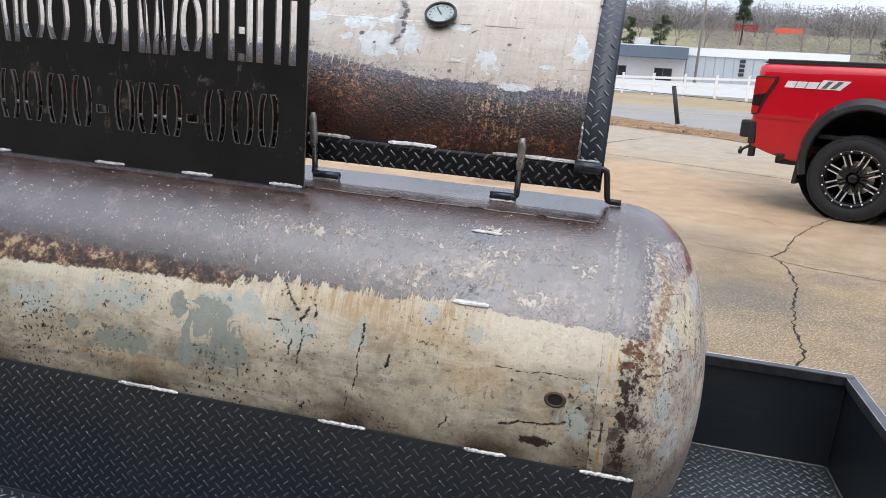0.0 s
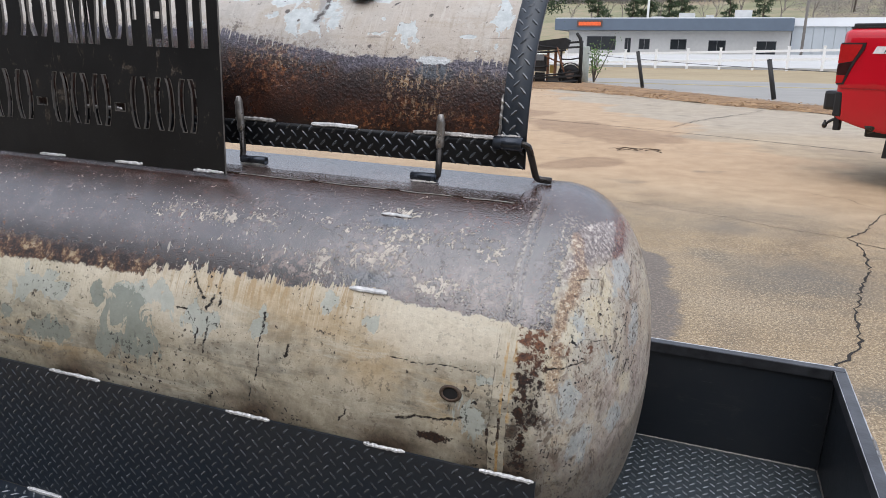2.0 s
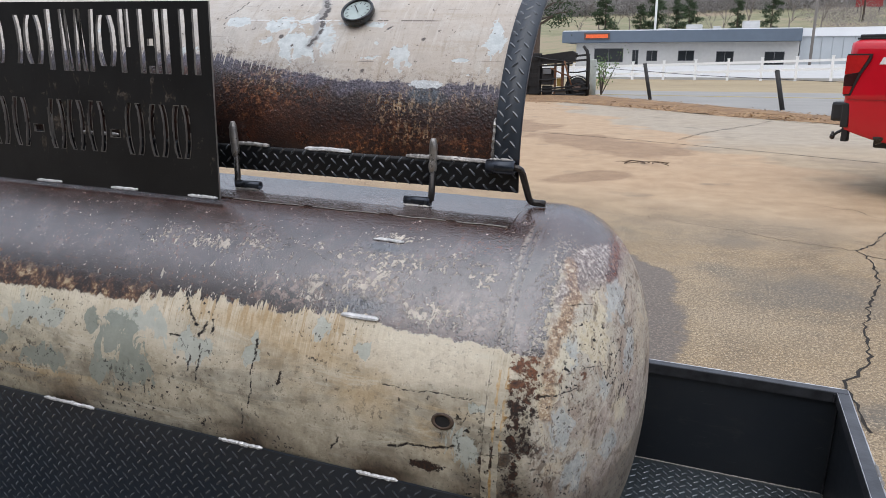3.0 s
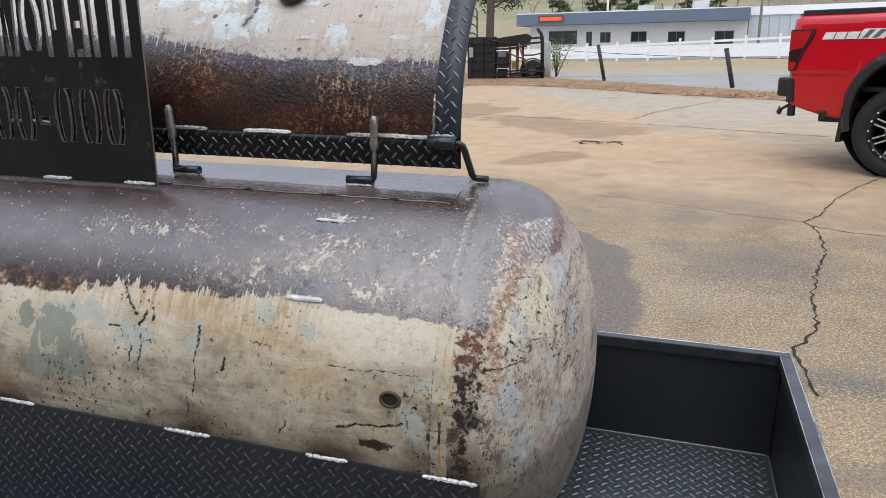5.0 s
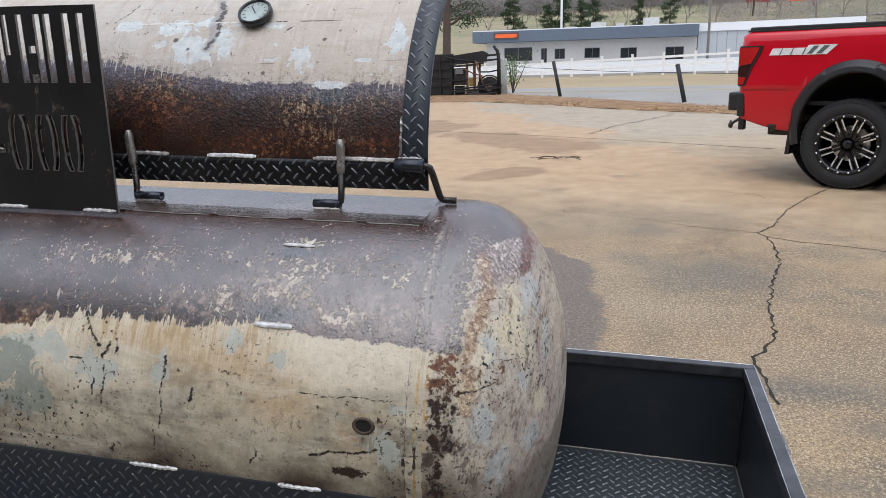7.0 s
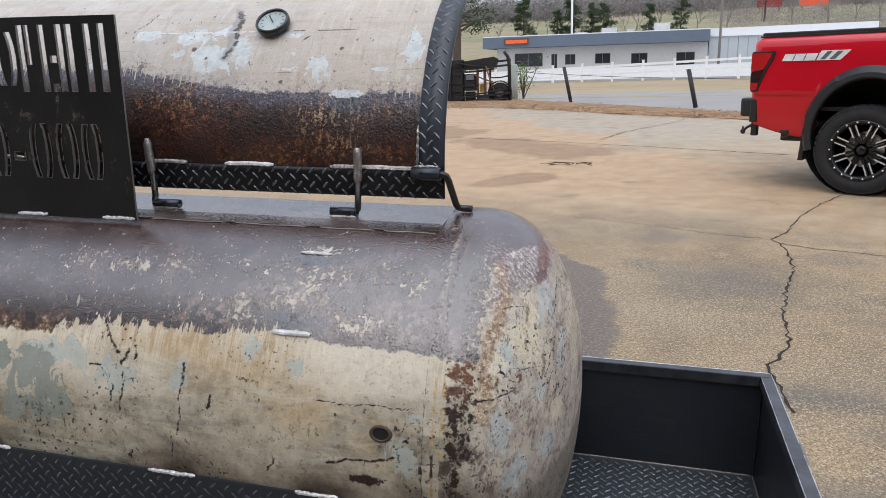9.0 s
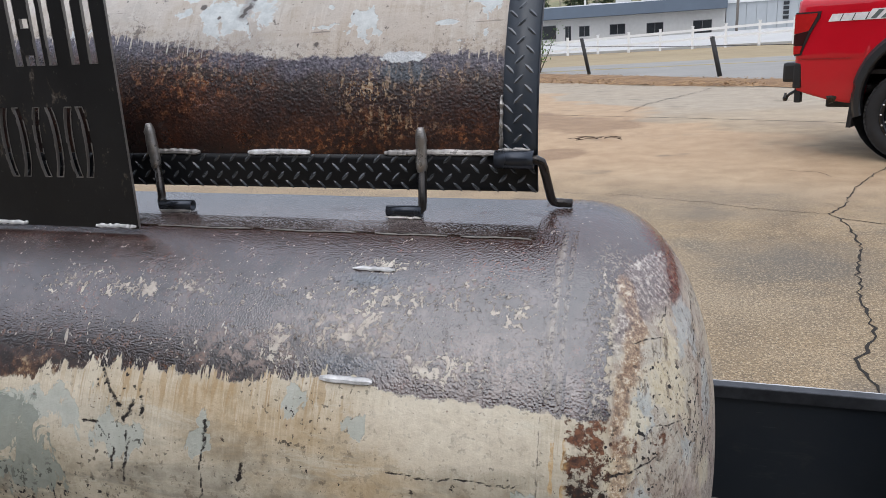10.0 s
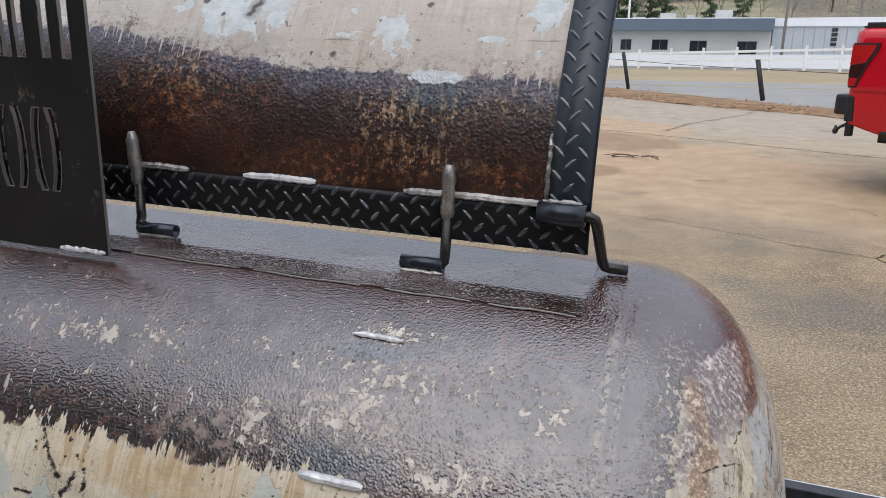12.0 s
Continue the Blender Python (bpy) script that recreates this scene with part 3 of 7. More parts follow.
def door_paint():
    """Door skin: chalky cream above, heat-browned and rusted below; v runs up the curve in metres."""
    n = Nodes("scorched_door_paint")
    flat, co = n.coord("UV"), n.coord()
    uv = n.split(flat)
    u, v = uv[0], uv[1]
    w = [s for k in range(3) for s in n.split(n.stored("door_wear_%d" % k))]
    mid, fine, tiny = n.noise(co, 13, 6, 0.6), n.noise(co, 65, 5, 0.65), n.noise(co, 200, 4, 0.7)
    drip = n.noise(n.scaled(flat, 95, 7, 1), 1.0, 6, 0.7)
    rag, torn, crumb = n.noise(co, 26, 7, 0.7), n.noise(co, 75, 6, 0.74), n.noise(co, 140, 6, 0.78)
    soft = n.m("MULTIPLY_ADD", mid, 0.7, 0.15)
    gap = n.m("MULTIPLY_ADD", n.noise(n.scaled(flat, 90, 110, 1), 1.0, 4, 0.65), 1.0, 0.03)
    # chalky coat, pinker towards the box end, with swept and run marks
    col = n.ramp(mid, [(0.32, (0.40, 0.36, 0.32)), (0.5, (0.49, 0.445, 0.395)), (0.68, (0.43, 0.37, 0.305))])
    col = n.mix(n.m("MULTIPLY", n.step(n.m("MULTIPLY_ADD", mid, 0.2, u), -0.45, -0.2), 0.4), col, (0.50, 0.415, 0.335))
    col = n.mix(n.m("MULTIPLY", n.step(n.noise(n.scaled(flat, 3, 30, 1), 1, 5, 0.65), 0.5, 0.66), 0.45), col, (0.39, 0.315, 0.24))
    col = n.mix(n.m("MULTIPLY", n.step(n.noise(n.scaled(flat, 9, 14, 1), 1, 6, 0.72), 0.53, 0.6), 0.5), col, (0.56, 0.53, 0.48))
    col = n.mix(n.m("MULTIPLY", n.step(drip, 0.55, 0.68), 0.4), col, (0.30, 0.235, 0.175))
    col = n.mix(n.m("MULTIPLY", n.step(drip, 0.45, 0.36), 0.4), col, (0.60, 0.565, 0.51))
    col = n.mix(n.m("MULTIPLY", n.step(tiny, 0.58, 0.66), 0.35), col, (0.24, 0.19, 0.15))
    calm = n.m("MULTIPLY_ADD", n.noise(co, 22, 7, 0.62, 2.0, 0.7), 2.6, -0.8)
    pale = worn_to(n, w[0], calm, 0.05)
    tab = worn_to(n, w[1], n.m("MULTIPLY_ADD", torn, 0.8, 0.1), 0.06)
    pale = most(n, pale, n.m("MULTIPLY", n.step(n.noise(co, 9, 5, 0.6), 0.655, 0.66), 0.9))
    col = n.mix(both(n, pale, n.step(v, 0.125, 0.135)), col, n.ramp(fine, [(0.35, (0.46, 0.49, 0.485)), (0.65, (0.60, 0.625, 0.615))]))
    pits = n.step(n.noise(co, 70, 3, 0.6), 0.68, 0.70)
    crackle = both(n, n.step(n.noise(co, 24, 6, 0.75), 0.64, 0.655), n.step(v, 0.33, 0.2))
    crack = worn_to(n, w[2], gap, 0.3, 3.0)
    scratch = n.step(n.noise(n.scaled(flat, 6, 160, 1), 1, 3, 0.6), 0.69, 0.71)
    dimples = worn_to(n, w[3], n.m("MULTIPLY_ADD", rag, 0.5, 0.25), 0.2)
    col = n.mix(most(n, n.m("MULTIPLY", pits, 0.8), n.m("MULTIPLY", crackle, 0.8), n.m("MULTIPLY", scratch, 0.6), dimples), col, (0.10, 0.085, 0.075))
    scar = worn_to(n, w[4], n.m("MULTIPLY_ADD", rag, 0.8, 0.1), 0.3, 3.0)
    col = n.mix(n.m("MULTIPLY", scar, 0.7), col, (0.27, 0.26, 0.255))
    col = n.mix(crack, col, (0.08, 0.07, 0.066))
    line = both(n, n.step(n.m("ABSOLUTE", n.m("SUBTRACT", v, 0.294)), 0.0017, 0.0012), n.step(n.noise(n.scaled(flat, 55, 1, 1), 1, 3), 0.47, 0.5), n.step(u, -0.74, -0.72), n.step(u, -0.24, -0.27))
    col = n.mix(line, col, n.mix(n.step(u, -0.45, -0.40), (0.62, 0.62, 0.60), (0.10, 0.08, 0.065)))
    # lip of the scorched part: higher towards the sign, with cream runs down over it
    rise = n.m("MULTIPLY", n.step(u, -0.47, -0.75), 0.05)
    wave = n.m("ADD", n.m("MULTIPLY", n.m("SUBTRACT", n.noise(n.scaled(flat, 11, 1, 1), 1, 3), 0.5), 0.03), n.m("MULTIPLY", n.m("SUBTRACT", torn, 0.5), 0.03))
    runs = both(n, n.step(n.noise(n.scaled(flat, 150, 6, 1, (7, 1, 0)), 1, 3, 0.6), 0.56, 0.64), most(n, n.step(u, -0.52, -0.6), n.m("MULTIPLY", n.step(u, -0.20, -0.16), 0.6)))
    hgt = n.m("ADD", n.m("SUBTRACT", n.m("SUBTRACT", v, 0.150), rise), n.m("ADD", wave, n.m("MULTIPLY", runs, 0.02)))
    burnt = n.step(hgt, 0.0025, -0.0025)
    bcol = n.ramp(n.m("MULTIPLY_ADD", crumb, 0.6, n.m("MULTIPLY", n.noise(co, 9, 5, 0.6), 0.4)), [(0.36, (0.006, 0.004, 0.004)), (0.48, (0.020, 0.008, 0.006)), (0.56, (0.045, 0.016, 0.009)), (0.68, (0.11, 0.036, 0.016))])
    under = both(n, n.step(n.m("MULTIPLY_ADD", rag, 0.05, hgt), -0.012, 0.006), n.step(n.noise(n.scaled(flat, 8, 14, 1), 1, 4), 0.36, 0.46))
    bcol = n.mix(n.m("MULTIPLY", under, 0.9), bcol, n.ramp(crumb, [(0.40, (0.016, 0.014, 0.026)), (0.5, (0.05, 0.042, 0.066)), (0.6, (0.14, 0.125, 0.155))]))
    bcol = n.mix(n.m("MULTIPLY", worn_to(n, w[5], rag, 0.3), 0.95), bcol, n.ramp(crumb, [(0.42, (0.008, 0.010, 0.015)), (0.58, (0.08, 0.10, 0.125))]))
    glow = worn_to(n, w[6], soft, 0.8)
    bcol = n.mix(both(n, glow, n.step(torn, 0.51, 0.55)), bcol, n.ramp(crumb, [(0.42, (0.06, 0.018, 0.008)), (0.53, (0.16, 0.052, 0.018)), (0.62, (0.36, 0.19, 0.085))]))
    flecks = worn_to(n, w[7], soft, 0.7)
    spot = both(n, n.step(n.m("MULTIPLY_ADD", n.noise(n.scaled(flat, 110, 34, 1), 1, 5, 0.74), 0.55, n.m("MULTIPLY", crumb, 0.45)), 0.525, 0.545), flecks)
    bcol = n.mix(n.m("MULTIPLY", spot, 0.9), bcol, n.ramp(tiny, [(0.4, (0.20, 0.095, 0.04)), (0.62, (0.44, 0.33, 0.21))]))
    bcol = n.mix(n.m("MULTIPLY", n.step(n.m("MULTIPLY_ADD", mid, 0.06, v), 0.045, 0.02), n.m("MULTIPLY_ADD", glow, -0.9, 0.9, clamp=True)), bcol, (0.014, 0.010, 0.0095))
    bcol = n.mix(n.m("MULTIPLY", n.step(n.noise(co, 120, 4, 0.7), 0.65, 0.665), 0.55), bcol, (0.26, 0.16, 0.10))
    singe = both(n, n.step(n.noise(co, 80, 6, 0.75), 0.53, 0.555), n.step(hgt, 0.032, 0.0))
    col = n.mix(n.m("MULTIPLY", singe, 0.8), col, n.ramp(tiny, [(0.4, (0.085, 0.065, 0.065)), (0.65, (0.23, 0.16, 0.11))]))
    col = n.mix(burnt, col, bcol)
    col = n.mix(n.m("MULTIPLY", tab, 0.9), col, n.ramp(fine, [(0.35, (0.47, 0.49, 0.50)), (0.65, (0.62, 0.635, 0.64))]))
    rough = n.mix(burnt, n.m("MULTIPLY_ADD", fine, 0.3, 0.42), n.m("MULTIPLY_ADD", mid, 0.3, 0.16))
    dots = n.m("SUBTRACT", 1.0, n.m("MINIMUM", n.m("MULTIPLY", n.cells(co, 200), 1.6), 1.0))
    h = n.m("ADD", n.m("MULTIPLY", n.m("MULTIPLY_ADD", dots, 0.6, n.noise(co, 150, 3, 0.6)), n.m("MULTIPLY", burnt, 0.6)), n.m("MULTIPLY_ADD", fine, 0.7, n.m("MULTIPLY", tiny, 0.4)))
    h = n.m("SUBTRACT", h, n.m("MULTIPLY_ADD", pale, 0.5, n.m("MULTIPLY", crack, 0.6)))
    return n.done(col, rough, 0.0, n.bump(h, 0.6, 0.002), IOR=n.m("MULTIPLY_ADD", burnt, 0.15, 1.45))


def black_steel(name, color=(0.011, 0.0145, 0.0195), rough=0.34, dusty=0.3, spec=0.6):
    """Hot-rolled plate: blue-black mill scale, smears and dust."""
    n = Nodes(name)
    co = n.coord()
    a, b = n.noise(co, 5, 5, 0.6), n.noise(co, 70, 4, 0.65)
    col = n.mix(n.m("MULTIPLY", n.step(a, 0.45, 0.75), dusty), color, (0.04, 0.04, 0.042))
    col = n.mix(n.m("MULTIPLY", n.step(b, 0.6, 0.72), 0.3), col, (0.025, 0.018, 0.015))
    scuff = n.step(n.noise(n.scaled(co, 9, 9, 26), 1.0, 7, 0.72, 2.0, 0.6), 0.6, 0.68)
    col = n.mix(n.m("MULTIPLY", scuff, dusty), col, (0.055, 0.052, 0.05))
    line = n.step(n.noise(n.scaled(co, 14, 14, 300), 1.0, 3, 0.6), 0.70, 0.72)
    col = n.mix(n.m("MULTIPLY", line, dusty), col, (0.09, 0.09, 0.092))
    r = n.m("ADD", n.m("ADD", n.m("MULTIPLY_ADD", a, 0.22, rough - 0.1), n.m("MULTIPLY", b, 0.1)), n.m("MULTIPLY", scuff, 0.12))
    return n.done(col, r, 0.1, n.bump(n.m("ADD", b, n.m("MULTIPLY", a, 2)), 0.12, 0.001), Specular_IOR_Level=spec)


def strip_paint():
    """Thin steel cover strip under a beaded film of brown oil."""
    n = Nodes("oiled_cover_strip")
    co = n.coord()
    mid = n.noise(co, 9, 5, 0.6)
    col = n.ramp(mid, [(0.38, (0.030, 0.017, 0.013)), (0.52, (0.055, 0.036, 0.031)), (0.66, (0.10, 0.08, 0.075))])
    beads = n.m("SUBTRACT", 1.0, n.m("MINIMUM", n.m("MULTIPLY", n.cells(co, 270), 1.5), 1.0))
    h = n.m("MULTIPLY_ADD", n.noise(co, 300, 2, 0.5), 0.8, n.m("MULTIPLY", beads, mid))
    return n.done(col, n.m("MULTIPLY_ADD", mid, 0.16, 0.05), 0.0, n.bump(h, 0.7, 0.0011), IOR=2.3)


M_TANK, M_DOOR, M_STRIP = tank_paint(), door_paint(), strip_paint()
M_STEEL = black_steel("black_mill_scale_steel")
M_TREAD = black_steel("tread_plate_steel", (0.013, 0.0195, 0.029), 0.3, 0.25, 0.65)
# shaded copy of the tread plate; the bottom trim's dim reflection is in its colour
M_TREAD_SHADED = black_steel("shaded_tread_plate", (0.0075, 0.0085, 0.0105), 0.36, 0.2, 0.3)
# lit copies for the deck: sky reflection is put into the paler colour
M_DECK = black_steel("sky_lit_deck_plate", (0.034, 0.043, 0.05), 0.26, 0.3, 1.0)
M_DLUG = black_steel("sky_lit_deck_lugs", (0.12, 0.132, 0.14), 0.22, 0.3, 1.0)
# lugs paler than their plate, painting in the glints on them
M_LUG = black_steel("glint_tread_lugs", (0.058, 0.064, 0.071), 0.13, 0.3, 1.0)


def sign_paint():
    """Dull black plate, smeared with brown grime below and round the cuts."""
    n = Nodes("sign_plate_steel")
    co = n.coord()
    z = n.split(co)[2]
    run = n.noise(n.scaled(co, 34, 34, 17), 1.0, 7, 0.7, 2.0, 0.6)
    low = n.m("MULTIPLY", n.step(z, 1.045, 1.085), n.step(z, 1.29, 1.24))
    dirt = n.m("MULTIPLY", n.step(run, 0.585, 0.62), low)
    col = n.ramp(n.noise(co, 9, 5), [(0.35, (0.007, 0.007, 0.0075)), (0.7, (0.014, 0.014, 0.0145))])
    col = n.mix(n.m("MULTIPLY", dirt, 0.75), col, n.ramp(n.noise(co, 120, 4, 0.7), [(0.38, (0.025, 0.017, 0.012)), (0.55, (0.085, 0.068, 0.055)), (0.68, (0.19, 0.17, 0.15))]))
    col = n.mix(n.m("MULTIPLY", n.step(n.noise(co, 160, 3, 0.7), 0.68, 0.72), 0.5), col, (0.11, 0.10, 0.09))
    return n.done(col, n.m("MULTIPLY_ADD", run, 0.3, 0.32), 0.0, n.bump(n.noise(co, 90, 4), 0.15, 0.001), Specular_IOR_Level=0.35)


M_SIGN = sign_paint()
M_CUT = plain("torch_cut_edge", (0.22, 0.205, 0.19), 0.45, 0.6)
M_EDGE = plain("ground_steel_edge", (0.055, 0.057, 0.063), 0.35, 0.5, 0.7, 30, 0.3)
M_BRIGHT = plain("bright_edge_steel", (0.42, 0.42, 0.43), 0.32, 0.6, 0.6, 60, 0.5)
M_WELD = plain("bright_weld_bead", (0.50, 0.49, 0.48), 0.34, 0.5, 0.5, 110, 0.9)
M_ROD = plain("oiled_round_bar", (0.045, 0.04, 0.037), 0.28, 0.7, 0.4, 60, 0.3)
M_ROD2 = plain("welded_grey_bar", (0.30, 0.28, 0.26), 0.3, 0.65, 0.5, 90, 0.7)
M_TUBE = plain("blued_tube", (0.035, 0.04, 0.05), 0.25, 0.6, 0.3)


# ---- helpers for shapes ----
def part(name, bm, material, parent, label="", smooth=False):
    """Links a bmesh as one mesh object under a thing or a part."""
    me = bpy.data.meshes.new(name)
    bmesh.ops.recalc_face_normals(bm, faces=bm.faces)
    bm.to_mesh(me)
    bm.free()
    for p in me.polygons:
        p.use_smooth = smooth
    ob = new(name, me)
    for mt in material if isinstance(material, (list, tuple)) else (material,):
        me.materials.append(mt)
    if parent is not None:
        ob.parent = parent
    return tagged(ob, label)


def thing(name, label, category, m=None, group="", kind=""):
    ob = new(name)
    ob.empty_display_size = 0.1
    ob.matrix_world = m if m is not None else Matrix()
    return tagged(ob, label, category, group, kind)


def box(x0, x1, y0, y1, z0, z1, bevel=0.0, bm=None):
    b = bm or bmesh.new()
    vs = [b.verts.new((x, y, z)) for x in (x0, x1) for y in (y0, y1) for z in (z0, z1)]
    fs = [b.faces.new([vs[i] for i in q]) for q in ((0, 1, 3, 2), (4, 6, 7, 5), (0, 4, 5, 1), (2, 3, 7, 6), (0, 2, 6, 4), (1, 5, 7, 3))]
    if bevel:
        es = {e for f in fs for e in f.edges}
        bmesh.ops.bevel(b, geom=list(es), offset=bevel, segments=2, affect="EDGES", profile=0.6)
    return b


def tube(points, radius, segs=10, bm=None, squash=1.0):
    """A round bar along a line of points; radius may be one value or one for each point."""
    b = bm or bmesh.new()
    pts = [Vector(p) for p in points]
    rad = radius if isinstance(radius, (list, tuple)) else [radius] * len(pts)
    rings, side = [], None
    for i, p in enumerate(pts):
        d = (pts[min(i + 1, len(pts) - 1)] - pts[max(i - 1, 0)]).normalized()
        if side is None:
            side = d.orthogonal().normalized()
        side = (side - d * side.dot(d)).normalized()
        up = d.cross(side)
        rings.append([b.verts.new(p + rad[i] * (math.cos(a) * side + squash * math.sin(a) * up)) for a in (2 * math.pi * k / segs for k in range(segs))])
    for r, q in zip(rings, rings[1:]):
        for k in range(segs):
            b.faces.new((r[k], r[(k + 1) % segs], q[(k + 1) % segs], q[k]))
    b.faces.new(rings[0][::-1])
    b.faces.new(rings[-1])
    return b


def lathe(profile, segs=48, axis="y", centre=(0, 0, 0), bm=None, close=False):
    """Turns (along, radius) pairs round an axis."""
    b = bm or bmesh.new()
    rings = []
    for a, r in profile:
        ring = []
        for k in range(segs):
            t = 2 * math.pi * k / segs
            c, s = r * math.cos(t), r * math.sin(t)
            q = {"x": (a, c, s), "y": (c, a, s), "z": (c, s, a)}[axis]
            ring.append(b.verts.new(Vector(q) + Vector(centre)))
        rings.append(ring)
    for r, q in zip(rings, rings[1:] + ([rings[0]] if close else [])):
        for k in range(segs):
            b.faces.new((r[k], r[(k + 1) % segs], q[(k + 1) % segs], q[k]))
    return b


def prism(outline, y0, y1, bm=None):
    """An outline in x and z, drawn out from y0 to y1."""
    b = bm or bmesh.new()
    a = [b.verts.new((x, y0, z)) for x, z in outline]
    c = [b.verts.new((x, y1, z)) for x, z in outline]
    n = len(a)
    for i in range(n):
        b.faces.new((a[i], a[(i + 1) % n], c[(i + 1) % n], c[i]))
    b.faces.new(a[::-1])
    b.faces.new(c)
    return b


def bead(points, radius, seed=0, squash=0.6, step=0.004):
    """A lumpy weld bead along a line of points."""
    rng = random.Random(seed)
    pts = [Vector(p) for p in points]
    fine = []
    for a, b in zip(pts, pts[1:]):
        k = max(2, int((b - a).length / step))
        fine += [a.lerp(b, i / k) for i in range(k)]
    fine.append(pts[-1])
    n = len(fine)
    lump = 1.0 if radius < 0.005 else 0.35
    rad = [radius * (1 + lump * (0.4 * rng.random() - 0.22 + 0.06 * math.sin(i * 1.9 + seed))) * (0.55 + 0.45 * min(1, min(i, n - 1 - i) / 2)) for i in range(n)]
    fine = [p + Vector([(rng.random() - 0.5) * radius * 0.42 * lump for _ in range(3)]) for p in fine]
    return tube(fine, rad, 7, squash=squash)


def tread(place, u0, u1, v0, v1, pitch=0.0275, length=0.0195, width=0.0050, height=0.0015, keep=None):
    """Raised lens-shaped lugs, crosswise in turn, over a surface that place(u, v) maps to a point, two directions and a normal."""
    verts, faces, rng = [], [], random.Random(7)
    shape = [(-0.5, 0, 0), (-0.25, 0.5, 0), (0.25, 0.5, 0), (0.5, 0, 0), (0.25, -0.5, 0), (-0.25, -0.5, 0), (-0.24, 0, 1), (0.24, 0, 1)]
    quads = [(0, 1, 6), (1, 2, 7, 6), (2, 3, 7), (3, 4, 7), (4, 5, 6, 7), (5, 0, 6)]
    nu, nv = int((u1 - u0) / (pitch / 2)), int((v1 - v0) / (pitch / 2))
    for i in range(nu + 1):
        for j in range(nv + 1):
            if (i + j) % 2:
                continue
            u, v = u0 + (i + 0.5) * pitch / 2, v0 + (j + 0.5) * pitch / 2
            if u > u1 - 0.004 or v > v1 - 0.004 or (keep and not keep(u, v)):
                continue
            p, eu, ev, nn = place(u, v)
            a = radians(45 if i % 2 else -45)
            d, e = math.cos(a) * eu + math.sin(a) * ev, -math.sin(a) * eu + math.cos(a) * ev
            hh = height * (0.8 + 0.4 * rng.random())
            base = len(verts)
            verts += [p + d * (x * length) + e * (y * width) + nn * (z * hh + 0.0002) for x, y, z in shape]
            faces += [tuple(base + k for k in f) for f in quads]
    b = bmesh.new()
    vs = [b.verts.new(v) for v in verts]
    for f in faces:
        b.faces.new([vs[k] for k in f])
    return b


# ---- the trailer and the cooker on it stand with a slight fall towards the box end ----
FALL = 0.022
TR = Matrix.Translation((-0.8 * FALL, 0, 0)) @ Matrix.Rotation(math.atan(FALL), 4, "Y")
AY, AZ, R = 0.146, 0.648, 0.373
SEAM, LEFT = 0.012, -1.93
DECK, LOWDECK, RIM = 0.373, 0.283, 0.623


def on_tank(x, deg, lift=0.0):
    a = radians(deg)
    return Vector((x, AY - (R + lift) * math.cos(a), AZ + (R + lift) * math.sin(a)))


trailer = thing("trailer", "low black steel trailer with tread-plate deck and box walls", "trailer", TR)
part("deck_plate", box(0.09, 0.606, -0.62, 0.405, DECK - 0.006, DECK), M_DECK, trailer, "black diamond tread plate deck")
part("front_deck_plate", box(-2.1, 0.088, -0.62, -0.2315, LOWDECK - 0.006, LOWDECK), M_TREAD, trailer, "black diamond tread plate deck")
part("deck_step", box(0.0885, 0.0945, -0.62, 0.405, LOWDECK - 0.006, DECK - 0.007), M_STEEL, trailer)


def deck_place(u, v):
    return Vector((u, v, DECK if u > 0.09 else LOWDECK)), Vector((1, 0, 0)), Vector((0, 1, 0)), Vector((0, 0, 1))


lugs = part("deck_tread", tread(deck_place, 0.1, 0.6, -0.5, 0.4), M_DLUG, trailer, "raised deck lugs, paler for painted-in sky glint")
lugs2 = part("front_deck_tread", tread(deck_place, -1.75, 0.08, -0.5, -0.24), M_DLUG, trailer, "raised deck lugs, paler for painted-in sky glint")
for o in (lugs, lugs2):
    tagged(o, kind="stuff")
part("rear_wall", box(0.08, 0.62, 0.406, 0.414, DECK - 0.03, RIM - 0.024), M_STEEL, trailer, "blue-black sheet steel box wall")
part("end_wall", box(0.607, 0.615, -0.62, 0.4055, DECK - 0.03, RIM - 0.024), M_STEEL, trailer, "blue-black sheet steel box wall")
part("rear_rim", box(0.08, 0.6235, 0.397, 0.4225, RIM - 0.025, RIM, 0.003), M_EDGE, trailer, "square steel tube rim")
part("end_rim", box(0.598, 0.6235, -0.62, 0.3965, RIM - 0.025, RIM, 0.003), M_EDGE, trailer, "square steel tube rim")
part("weld_bead", bead([(0.1, 0.404, DECK + 0.002), (0.6, 0.404, DECK + 0.001)], 0.0019, 5), M_CUT, trailer, "thin weld along the deck edge")
part("weld_bead", bead([(0.604, 0.404, DECK + 0.002), (0.604, -0.4, DECK + 0.001)], 0.0019, 6), M_CUT, trailer, "thin weld along the deck edge")
part("weld_bead", bead([(0.605, 0.403, DECK), (0.605, 0.403, RIM - 0.03)], 0.003, 8), M_EDGE, trailer)
for k, (p0, p1) in enumerate((((0.1, 0.4215, RIM - 0.0004), (0.62, 0.4215, RIM - 0.0004)), ((0.6225, 0.42, RIM - 0.0004), (0.6225, -0.6, RIM - 0.0004)), ((0.599, 0.395, RIM - 0.0004), (0.599, -0.6, RIM - 0.0004)))):
    part("bright_edge", bead([p0, p1], 0.0013 if k < 2 else 0.0009, 300 + k, 0.6, 0.012), M_BRIGHT, trailer, "thin bright line along the rim corner")
